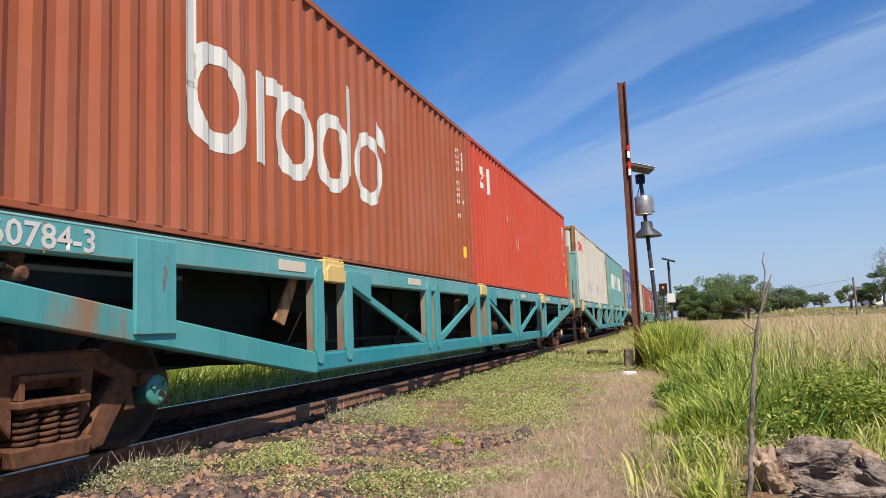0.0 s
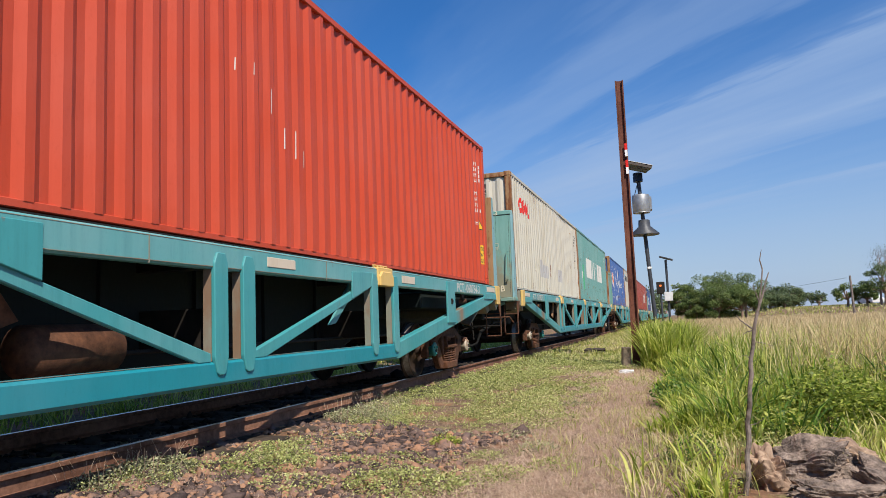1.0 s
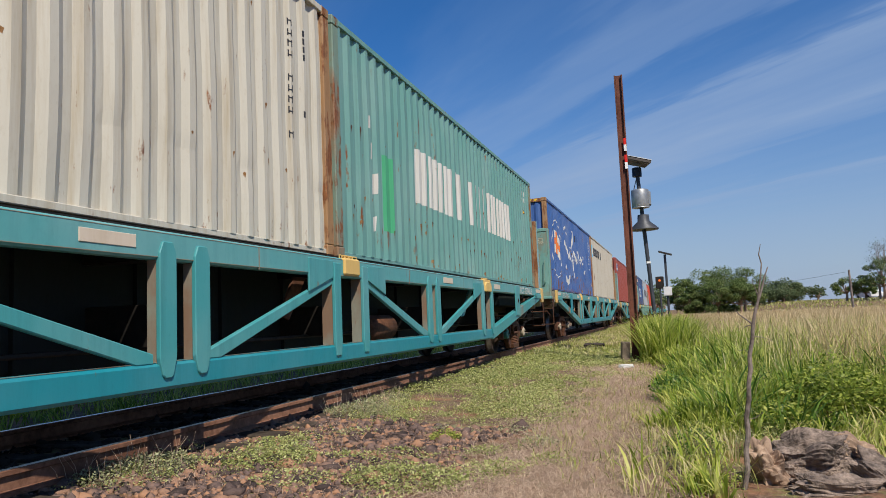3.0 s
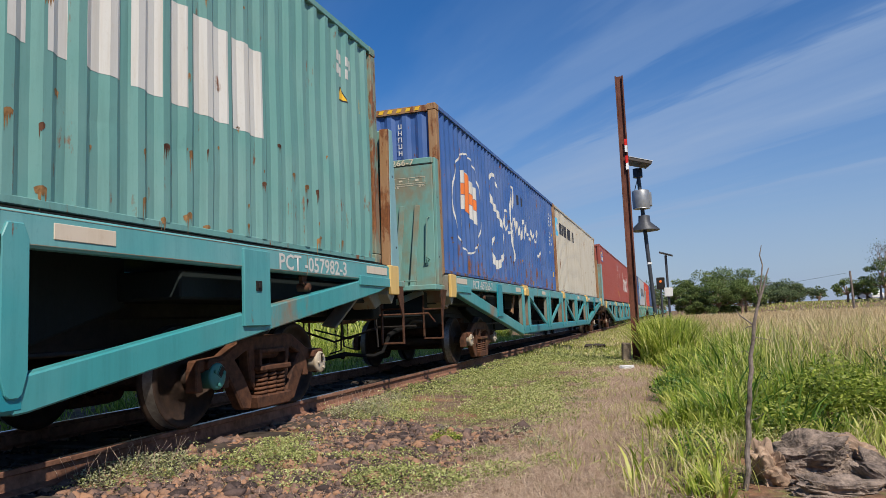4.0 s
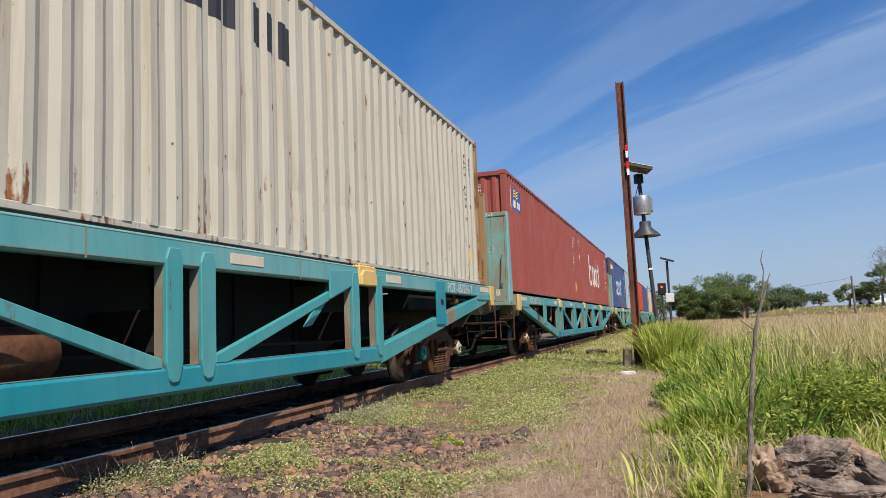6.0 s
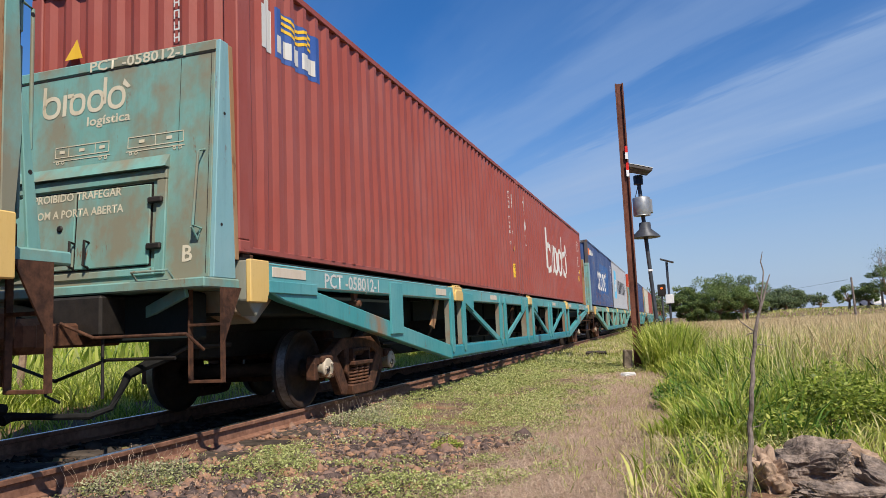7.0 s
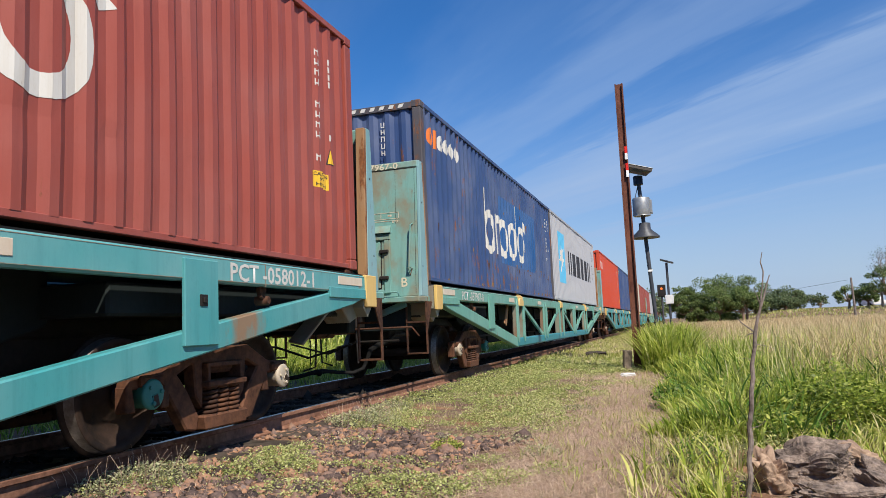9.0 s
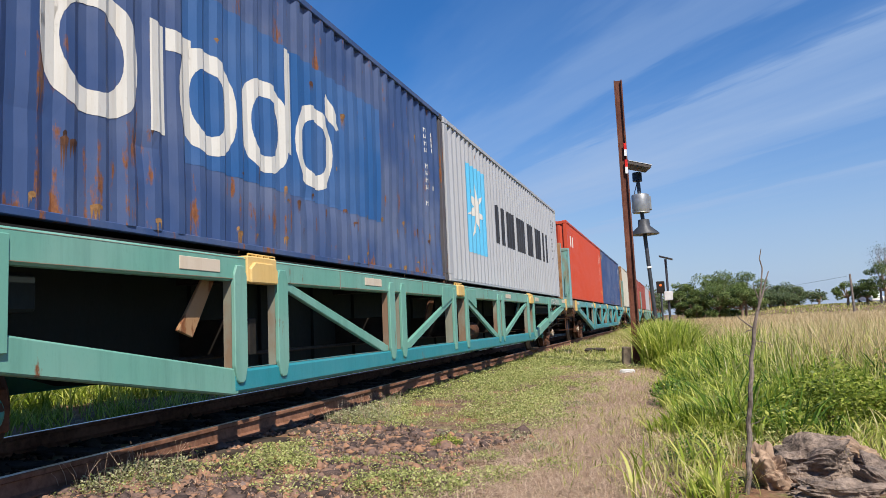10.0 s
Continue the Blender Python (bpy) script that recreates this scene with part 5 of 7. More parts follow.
        for span, widths in (((-2.45, 4.25, 1.0, 1.86), ww),) if big else (((-4.9, -2.3, 2.0, 2.4), ww), ((-2.0, -1.28, 2.0, 2.4), (1, -0.6, 1, -0.6, 1.6))):
            bars(c, BLACK_INK, seed, d, span, widths)
    if (w, k) == (3, 0):
        marks(c, "emblem_panel", DEEP_BLUE, seed, d, lambda b: rect(b, -5.40, -4.45, 2.04, 2.57))
        marks(c, "emblem_tower", WHITE, seed, d, lambda b: (rect(b, -5.66, -5.44, 2.06, 2.5), rect(b, -5.62, -5.48, 2.5, 2.6)), 0.005)
        marks(c, "emblem_wave", SIGN_YELLOW, seed, d, lambda b: [ribbon(b, [(-5.3 + 0.1 * i, z + 0.025 * math.sin(i * 1.4)) for i in range(8)], 0.035) for z in (2.37, 2.44, 2.51)], 0.006)
        bars(c, WHITE, seed, d, (-5.38, -4.56, 2.1, 2.28), (1, -0.4, 1, -0.4, 1.2, -0.4, 1, -0.4, 1), 0.006)
    if (w, k) == (4, 0):
        marks(c, "emblem_bars", ORANGE, seed, d, lambda b: (rounded_ring(b, -5.58, 2.40, 0.3, 0.30, 0.1), rect(b, -5.42, -5.30, 2.24, 2.56)))
        for i in range(4):
            marks(c, "emblem_ring", WHITE, seed, d, lambda b: rounded_ring(b, -5.04 + 0.3 * i, 2.4, 0.29, 0.28, 0.09))
    if (w, k) == (5, 0):
        marks(c, "emblem", WHITE, seed, d, lambda b: (rect(b, -5.3, -4.9, 2.0, 2.4), rect(b, -4.7, -4.5, 2.0, 2.4)))


LABELS = {
    BROWN: "orange-brown corrugated container with a white painted emblem", RED: "bright red corrugated container with small white marks",
    CREAM: "stained cream corrugated container with rusty corner posts", GREEN: "faded sea-green corrugated container with rust streaks",
    BLUE: "royal blue corrugated container with white painted script strokes", IVORY: "ivory corrugated container with rust-eaten corner posts",
    MAROON: "dull maroon corrugated steel container on a teal wagon", NAVY: "dented navy blue corrugated container with rust patches",
    GREY: "light grey corrugated container with a pale blue panel"}
ORDER = [(BROWN, RED), (CREAM, GREEN), (BLUE, IVORY), (MAROON, MAROON), (NAVY, GREY), (RED, NAVY), (CREAM, MAROON), (MAROON, GREY), (BROWN, RED), (MAROON, BLUE), (RED, CREAM)]
NUMBERS = ["PCT -060784-3", "PCT -057982-3", "PCT -057266-7", "PCT -058012-1", "PCT -057967-0"]
DENTS = {NAVY: 1.2, BLUE: 0.8, CREAM: 0.9, MAROON: 0.45, IVORY: 0.5, GREEN: 0.5}
POSTS = {CREAM: RUSTY_POST, IVORY: RUSTY_POST, BLUE: RUSTY_POST, GREEN: GREEN_POST, NAVY: DULL_POST}
movers, wheels = [], []
bases = {}
for w, pair in enumerate(ORDER):
    coat = TEAL_GREEN if w in (4, 7) else TEAL
    if coat not in bases:
        base = wagon(coat)
        under_gear(base)
        bases[coat] = base
        wg = base
    else:
        wg = copy_thing(bases[coat], Matrix())
    tagged(wg, "pale weathered green truss-sided container wagon on bogies" if coat is TEAL_GREEN else "teal truss-sided container wagon with yellow end blocks", "wagon", "wagons of the train")
    movers.append((wg, w, 0.0, 0.0))
for wg, w, _, _ in list(movers):
    number = NUMBERS[w] if w < len(NUMBERS) else ""
    for e in (-1, 1):
        wheels.append((bogie(wg, e, w in (2, 3)), w))
        bulkhead(wg, e, TEAL_PALE, number, "panel" if w in (2, 6, 9) else "door")
    if number:
        for y in (-10.955, 9.36):
            lettering("number", number, 0.155, Matrix.Translation((SIDE + 0.004, y, 1.275)) @ SIDEWAYS, wg, WHITE, 1.44)
for child in movers[2][0].children:
    if child.name.startswith("gusset_plate"):
        child.material_slots[0].link = "OBJECT"
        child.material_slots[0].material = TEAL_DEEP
# the bodies of the first wagons ride higher on their springs
LIFT = {0: 0.07, 1: 0.07, 2: 0.08}
for wg, w, _, _ in movers:
    for child in wg.children:
        if not child.name.startswith("bogie"):
            child.location.z += LIFT.get(w, 0.0) * (0.42 if child.name.startswith("container_foot") else 1.0)
for w, pair in enumerate(ORDER):
    for k, mat in enumerate(pair):
        seed, d = w * 2.7 + k * 1.3, DENTS.get(mat, 0.2)
        c = container(mat, LABELS[mat], d, seed, POSTS.get(mat))
        dress(c, w, k, seed, d)
        movers.append((c, w, (LONG + GAP) / 2 * (1 if k else -1), DECK + 0.42 * LIFT.get(w, 0.0)))


# ---- track bed ----
def tri_mesh(name, verts, tris, smooth=False):
    """A mesh from arrays of corners and triangles."""
    verts, tris = np.asarray(verts, np.float32), np.asarray(tris, np.int32)
    me = bpy.data.meshes.new(name)
    me.vertices.add(len(verts))
    me.vertices.foreach_set("co", verts.ravel())
    me.loops.add(tris.size)
    me.loops.foreach_set("vertex_index", tris.ravel())
    me.polygons.add(len(tris))
    me.polygons.foreach_set("loop_start", np.arange(0, tris.size, 3, dtype=np.int32))
    me.polygons.foreach_set("loop_total", np.full(len(tris), 3, np.int32))
    if smooth:
        me.polygons.foreach_set("use_smooth", np.ones(len(tris), bool))
    me.update(calc_edges=True)
    me.validate()
    return me


def heights(x, y):
    return np.array([ground_height(a, b) for a, b in zip(x, y)])


bm = bmesh.new()
box(bm, (-1.35, -0.12, -0.30), (1.35, 0.12, -0.158), 0.015)
sleeper_mesh = bpy.data.meshes.new("sleeper")
bm.to_mesh(sleeper_mesh)
bm.free()
sleeper_mesh.materials.append(SLEEPER)
bed = new("track_bed")
tagged(bed, "worn timber sleepers half sunk in dirty ballast", "track bed", kind="structure")
for k in range(90):
    s = part_of("sleeper", sleeper_mesh, None, bed)
    s.matrix_basis = pose(TRACK_X + random.uniform(-0.03, 0.03), 1.0 + 0.62 * k, 0, 0, 0, random.uniform(-1, 1))


def stones(name, rng, pts, size, material, label):
    """Broken stones: squashed, knocked-about lumps scattered on the ground, in one mesh."""
    base = bmesh.new()
    bmesh.ops.create_icosphere(base, subdivisions=1, radius=1)
    bv = np.array([v.co[:] for v in base.verts])
    bf = np.array([[v.index for v in f.verts] for f in base.faces])
    base.free()
    allv, allf = [], []
    for i, (x, y, z) in enumerate(pts):
        s = size * rng.lognormal(0, 0.4)
        v = bv * (1 + rng.uniform(-0.5, 0.4, (len(bv), 1))) * s * rng.uniform(0.45, 1.35, 3) * (1, 1, 0.7)
        a = rng.uniform(0, 6.28)
        c, n = math.cos(a), math.sin(a)
        v = np.stack([v[:, 0] * c - v[:, 1] * n, v[:, 0] * n + v[:, 1] * c, v[:, 2]], 1)
        allv.append(v + (x, y, z + s * 0.15))
        allf.append(bf + i * len(bv))
    return tagged(part_of(name, tri_mesh(name, np.concatenate(allv), np.concatenate(allf)), material), label, "gravel", kind="stuff")


def stone_material(name, c0, c1, c2):
    mat, n, l, p = node_material(name)
    g = n.new("ShaderNodeNewGeometry")
    tc = n.new("ShaderNodeTexCoord")
    a = noise_node(n, l, 40, 5, 0.7, tc.outputs["Object"])
    f = math_node(n, l, "MULTIPLY_ADD", a, 0.5, math_node(n, l, "MULTIPLY_ADD", g.outputs["Random Per Island"], 0.7, -0.1))
    l.new(ramp(n, l, f, [(0.2, c0), (0.5, c1), (0.85, c2)]), p.inputs["Base Color"])
    p.inputs["Roughness"].default_value = 0.95
    p.inputs["Specular IOR Level"].default_value = 0.08
    bump(n, l, p, a, 0.5, 0.01)
    return mat


STONE = stone_material("brown_grey_ballast", (0.05, 0.038, 0.036), (0.16, 0.112, 0.098), (0.36, 0.20, 0.12))
ROCK, rn, rl, rp = node_material("purple_brown_track_stone")
ri = rn.new("ShaderNodeObjectInfo")
rtc = rn.new("ShaderNodeTexCoord")
ra = noise_node(rn, rl, 3.0, 5, 0.7, rtc.outputs["Object"])
rl.new(ramp(rn, rl, math_node(rn, rl, "MULTIPLY_ADD", ra, 0.4, math_node(rn, rl, "MULTIPLY", ri.outputs["Random"], 0.6)), [(0.15, (0.085, 0.065, 0.063)), (0.5, (0.19, 0.14, 0.125)), (0.72, (0.27, 0.20, 0.175)), (0.9, (0.36, 0.175, 0.09))]), rp.inputs["Base Color"])
rp.inputs["Roughness"].default_value = 0.9
bump(rn, rl, rp, ra, 0.5, 0.2)
# Dirty stone taken darker to hold the shade beneath the train.
DARKENED_STONE = stone_material("stone_darkened_for_shade", (0.018, 0.016, 0.015), (0.04, 0.035, 0.03), (0.08, 0.065, 0.055))


def stony_end(x):
    """How far along the track the stony ground reaches."""
    return 7.3 - 0.55 * (x + 3.5)


rng = np.random.default_rng(4)
n = 15000
x = rng.uniform(-3.95, -1.2, n)
y = 3.2 + 6.5 * rng.uniform(0, 1, n) ** 1.3
keep = np.array([noise.noise((a * 1.1, b * 0.9, 2.0)) + 0.34 - 1.2 * max(b - stony_end(a), 0) - 0.5 * max(a + 1.8, 0) > 0 for a, b in zip(x, y)])
x, y = x[keep], y[keep]
stones("ballast", rng, np.stack([x, y, heights(x, y)], 1), 0.022, STONE, "loose brown and grey broken stones on soil")
# the larger loose stones, each a piece of its own
stone_meshes = []
for i in range(8):
    b = bmesh.new()
    bmesh.ops.create_icosphere(b, subdivisions=1, radius=1)
    for v in b.verts:
        v.co *= 1 + rng.uniform(-0.6, 0.55)
        v.co.z *= 0.5
    me = bpy.data.meshes.new("loose_stone")
    b.to_mesh(me)
    b.free()
    me.materials.append(ROCK)
    stone_meshes.append(me)
bed_stones = new("stone_bed")
tagged(bed_stones, "loose brown and purple-grey track stones on soil", "stones", kind="structure")
made = 0
while made < 300:
    sx, sy = rng.uniform(-3.8, -1.25), rng.uniform(4.0, 8.2)
    if noise.noise((sx * 1.1, sy * 0.9, 2.0)) + 0.34 - 1.2 * max(sy - stony_end(sx), 0) - 0.5 * max(sx + 1.8, 0) < 0:
        continue
    q = rng.lognormal(0, 0.35) * 0.030
    ob = part_of("stone", stone_meshes[made % 8], None, bed_stones)
    ob.matrix_basis = pose(sx, sy, ground_height(sx, sy) - q * 0.05, rng.uniform(-25, 25), rng.uniform(-25, 25), rng.uniform(0, 360)) @ Matrix.Diagonal((q, q * rng.uniform(0.6, 1.0), q, 1))
    made += 1
n = 2600
x = np.where(rng.uniform(0, 1, n) < 0.7, rng.uniform(-4.0, -3.86, n), rng.uniform(-4.0, -3.6, n))
y = rng.uniform(3.0, 26.0, n)
stones("rail_side_ballast", rng, np.stack([x, y, heights(x, y) + 0.005], 1), 0.026, STONE, "rusty brown ballast stones along the rail")
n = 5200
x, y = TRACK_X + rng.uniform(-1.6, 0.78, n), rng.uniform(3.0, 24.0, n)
stones("track_ballast", rng, np.stack([x, y, np.full(n, -0.185)], 1), 0.035, DARKENED_STONE, "dirty ballast between the rails, darkened for the train's shade")


# ---- grass and weeds ----
def blades(name, rng, x, y, z, h, w, lean, material, label, category="grass", droop=0.5, angle=None):
    """Many tapering blades that arch outwards and droop, in one mesh."""
    n = len(x)
    a = rng.uniform(0, math.tau, n) if angle is None else angle + rng.normal(0, 0.7, n)
    turn = a + math.pi / 2 + rng.normal(0, 0.5, n)
    side = np.stack([np.cos(turn), np.sin(turn), np.zeros(n)], 1)
    out = np.stack([np.cos(a), np.sin(a), np.zeros(n)], 1)
    root = np.stack([x, y, z], 1)
    ln = (lean * rng.uniform(0.15, 1.4, n))[:, None]
    h, w = h[:, None], w[:, None]
    up = np.array([[0, 0, 1.0]])

    def spot(t):
        return root + up * h * (t - 0.42 * droop * ln * t ** 3) + out * h * ln * (0.25 * t + 0.75 * t * t)
    p1, p2, p3, p4 = spot(0.3), spot(0.58), spot(0.82), spot(1.0)
    v = np.stack([root - side * w * 0.35, root + side * w * 0.35, p1 - side * w * 0.5, p1 + side * w * 0.5, p2 - side * w * 0.45, p2 + side * w * 0.45, p3 - side * w * 0.25, p3 + side * w * 0.25, p4], 1)
    f = np.array([[0, 1, 3], [0, 3, 2], [2, 3, 5], [2, 5, 4], [4, 5, 7], [4, 7, 6], [6, 7, 8]])
    tris = (np.arange(n)[:, None, None] * 9 + f[None]).reshape(-1, 3)
    return tagged(part_of(name, tri_mesh(name, v.reshape(-1, 3), tris, True), material), label, category, kind="stuff")


def leaves(name, rng, pos, size, material, label="", category="", parent=None, flatness=0.5, kind="stuff"):
    """Many small pointed leaves, each of two bent halves, in one mesh."""
    n = len(pos)
    d = rng.normal(size=(n, 3))
    d[:, 2] = d[:, 2] * flatness + 0.15
    d /= np.linalg.norm(d, axis=1)[:, None]
    s = np.cross(d, rng.normal(size=(n, 3)) * (0.4, 0.4, 1) + (0, 0, 0.8))
    s /= np.linalg.norm(s, axis=1)[:, None] + 1e-6
    k = (size * rng.uniform(0.6, 1.35, n))[:, None]
    v = np.stack([pos, pos + d * k * 0.5 + s * k * 0.3, pos + d * k, pos + d * k * 0.5 - s * k * 0.3], 1)
    f = np.array([[0, 1, 2], [0, 2, 3]])
    tris = (np.arange(n)[:, None, None] * 4 + f[None]).reshape(-1, 3)
    ob = part_of(name, tri_mesh(name, v.reshape(-1, 3), tris), material, parent)
    return tagged(ob, label, category, kind=kind)


GREEN_BLADE = leaf_material("green_grass_blade", (0.15, 0.225, 0.025), (0.385, 0.47, 0.07), (0.66, 0.67, 0.20), 0.32, 0.5)
DEEP_BLADE = leaf_material("deep_green_grass_blade", (0.04, 0.10, 0.015), (0.10, 0.20, 0.03), (0.20, 0.32, 0.06), 0.35, 0.4)
DRY_BLADE = leaf_material("dry_grass_blade", (0.39, 0.29, 0.14), (0.61, 0.475, 0.265), (0.78, 0.645, 0.40), 0.7, 0.35)
MIX_BLADE = leaf_material("yellowing_grass_blade", (0.27, 0.33, 0.06), (0.50, 0.49, 0.16), (0.70, 0.61, 0.35), 0.6, 0.45)
STRAW = leaf_material("fallen_straw", (0.32, 0.22, 0.155), (0.48, 0.35, 0.255), (0.63, 0.49, 0.37), 0.8, 0.1)
WEED = leaf_material("low_weed_leaf", (0.20, 0.235, 0.07), (0.40, 0.44, 0.15), (0.58, 0.58, 0.27), 0.6, 0.35)
GREY_WEED = leaf_material("grey_green_weed_leaf", (0.20, 0.22, 0.11), (0.33, 0.34, 0.18), (0.48, 0.47, 0.30), 0.7, 0.3)
BUSH = leaf_material("yellow_green_bush_leaf", (0.13, 0.19, 0.025), (0.34, 0.41, 0.07), (0.60, 0.60, 0.17), 0.45, 0.45)
TREE_LEAF = leaf_material("dark_tree_leaf", (0.08, 0.13, 0.035), (0.15, 0.215, 0.065), (0.26, 0.31, 0.12), 0.6, 0.35)
# Greyer leaf colour: distance haze is mixed into it.
TREE_FAR = leaf_material("haze_tinted_tree_leaf", (0.09, 0.13, 0.06), (0.13, 0.18, 0.085), (0.20, 0.24, 0.12), 0.6, 0.3)


def edge_x(y):
    """Where the tall grass begins beside the path."""
    return -0.16 - 0.55 * np.clip((y - 13.3) / 2.2, 0, 1) - 0.012 * np.clip(y - 16, 0, 60) + 0.10 * np.sin(y * 1.7) + 0.06 * np.sin(y * 4.1)


def field(rng, n, y0, y1, power=1.0, margin=1.5):
    """Random places on the grass side, out to a little past what can be seen."""
    y = y0 + (y1 - y0) * rng.uniform(0, 1, n) ** power
    lo, hi = edge_x(y), 0.26 * y + margin
    return lo + (hi - lo) * rng.uniform(0, 1, n), y


def clumped(rng, x, y, r, per):
    """Turn places into tufts."""
    k = np.repeat(np.arange(len(x)), per)
    return x[k] + rng.normal(0, r, len(k)), y[k] + rng.normal(0, r, len(k)), k


def fountain(rng, x, y, r, per):
    """Turn places into tufts whose blades lean away from the tuft's middle."""
    k = np.repeat(np.arange(len(x)), per)
    dx, dy = rng.normal(0, r, len(k)), rng.normal(0, r, len(k))
    return x[k] + dx, y[k] + dy, k, np.arctan2(dy, dx)


rng = np.random.default_rng(11)
# near the eye: low, broad and uneven, with gaps
def tufts(n, y0, y1, r, per, tall, spread, wide, lean, label, material=GREEN_BLADE, shift=0.0):
    x, y = field(rng, n, y0, y1, 1.0, 2.0)
    hole = np.array([noise.noise((a * 0.9, b * 0.6, 3.0)) for a, b in zip(x, y)])
    x, y = x[hole > -0.28] + shift, y[hole > -0.28]
    x, y, k, a = fountain(rng, x, y, r, per)
    ok = (x > edge_x(y) - 0.1) & ~((x > 0.2) & (x < 1.4) & (y < 5.6)) & ~((x - 1.3) ** 2 + (y - 7.3) ** 2 < 0.40)
    x, y, k, a = x[ok], y[ok], k[ok], a[ok]
    h = (tall + spread * np.sin(k * 12.9898) * np.cos(k * 4.1)) * rng.uniform(0.5, 1.15, len(x)) * np.clip(0.4 + (x - edge_x(y)) * 0.8, 0.4, 1.0)
    h *= np.where((x > 0.55) & (x < 2.3) & (y < 7.4), 0.6, 1.0)
    blades("tall_grass", rng, x, y, heights(x, y), h, rng.uniform(wide * 0.5, wide * 1.25, len(x)), lean, material, label, droop=0.9, angle=a)


tufts(380, 4.3, 7.5, 0.08, 22, 0.30, 0.14, 0.017, 0.85, "fresh green grass in uneven arching tufts")
tufts(640, 7.0, 11.0, 0.11, 30, 0.44, 0.2, 0.020, 0.85, "fresh green grass in arching tufts")
tufts(430, 10.5, 17.0, 0.16, 36, 0.60, 0.24, 0.026, 0.8, "tall green grass in big arching tufts")
tufts(330, 16.0, 27.0, 0.2, 30, 0.62, 0.2, 0.034, 0.6, "tall green grass further along the field")
tufts(300, 5.0, 15.0, 0.10, 16, 0.48, 0.2, 0.013, 0.8, "pale yellow-green grass among the green", MIX_BLADE, 0.25)
tufts(150, 6.5, 16.0, 0.14, 40, 0.55, 0.2, 0.022, 0.9, "dark green grass tufts among the paler grass", DEEP_BLADE)
x, y = field(rng, 150, 8.0, 18.0, 1.0)
x, y, k = clumped(rng, x + 0.9, y, 0.12, 12)
blades("yellowing_grass", rng, x, y, heights(x, y), rng.uniform(0.5, 1.0, len(x)), rng.uniform(0.006, 0.013, len(x)), 0.5, MIX_BLADE, "half-dry yellowing grass among the green")
x, y = field(rng, 27000, 16.0, 45.0, 0.9, 3.0)
x += 0.5
blades("dry_grass", rng, x, y, heights(x, y), rng.uniform(0.5, 0.92, len(x)), rng.uniform(0.008, 0.02, len(x)), 0.4, DRY_BLADE, "tall dry straw-coloured grass with seed heads", droop=0.8)
x, y = field(rng, 26000, 42.0, 74.0, 0.8, 5.0)
x += 0.5
blades("dry_grass", rng, x, y, heights(x, y), rng.uniform(0.35, 0.78, len(x)), rng.uniform(0.03, 0.06, len(x)), 0.35, DRY_BLADE, "far tall dry grass over the field", droop=0.8)
x, y = rng.uniform(1.9, 4.5, 360), rng.uniform(8.5, 15.0, 360)
x, y, k = clumped(rng, x, y, 0.1, 8)
blades("dry_grass", rng, x, y, heights(x, y), rng.uniform(0.7, 1.1, len(x)), rng.uniform(0.004, 0.009, len(x)), 0.4, DRY_BLADE, "thin dry grass stalks with drooping heads", droop=0.9)
x, y = field(rng, 5200, 9.0, 20.0, 0.8, 2.0)
ok = x > 1.2
x, y = x[ok], y[ok]
blades("dry_grass", rng, x, y, heights(x, y), rng.uniform(0.55, 0.98, len(x)), rng.uniform(0.006, 0.013, len(x)), 0.5, DRY_BLADE, "scattered dry stalks among green grass", droop=0.9)
x, y = rng.uniform(-0.3, 1.7, 150), rng.uniform(4.3, 6.2, 150)
x, y, k, a = fountain(rng, x, y, 0.05, 12)
ok = (x > edge_x(y) - 0.3) & ~((x > 0.38) & (y < 5.0))
x, y, a = x[ok], y[ok], a[ok]
blades("short_grass", rng, x, y, heights(x, y), rng.uniform(0.06, 0.24, len(x)), rng.uniform(0.004, 0.011, len(x)), 0.8, MIX_BLADE, "short ragged grass round the stump", angle=a)
# behind the train
x, y = -8.5 - 9.5 * rng.uniform(0, 1, 3600) ** 1.2, rng.uniform(3.0, 38.0, 3600)
x, y, k = clumped(rng, x, y, 0.13, 20)
blades("tall_grass", rng, x, y, heights(x, y), rng.uniform(0.35, 0.7, len(x)), rng.uniform(0.012, 0.028, len(x)), 0.8, GREEN_BLADE, "bright green grass beyond the track")
x, y = rng.uniform(-9.6, -6.5, 800), rng.uniform(3.0, 34.0, 800)
x, y, k = clumped(rng, x, y, 0.1, 14)
blades("short_grass", rng, x, y, heights(x, y), rng.uniform(0.1, 0.32, len(x)), rng.uniform(0.008, 0.018, len(x)), 0.7, GREEN_BLADE, "short green grass behind the far rail")
x, y = rng.uniform(-60.0, -14.0, 19000), rng.uniform(4.0, 60.0, 19000)
blades("far_grass", rng, x, y, heights(x, y), rng.uniform(0.9, 1.5, len(x)) + 0.022 * (-14.0 - x), rng.uniform(0.05, 0.14, len(x)), 0.5, GREEN_BLADE, "rough green grass far beyond the track")
# mown field behind the dry grass
x, y = rng.uniform(-2.0, 50.0, 12000), rng.uniform(70.0, 128.0, 12000)
blades("far_grass", rng, x, y, heights(x, y), rng.uniform(0.12, 0.3, len(x)), rng.uniform(0.06, 0.14, len(x)), 0.6, MIX_BLADE, "short yellow-green grass of the far field")
# both sides of the pole and verge farther on
x, y = rng.uniform(-3.9, -0.9, 1500), rng.uniform(17.0, 60.0, 1500)
x, y, k = clumped(rng, x, y, 0.15, 12)
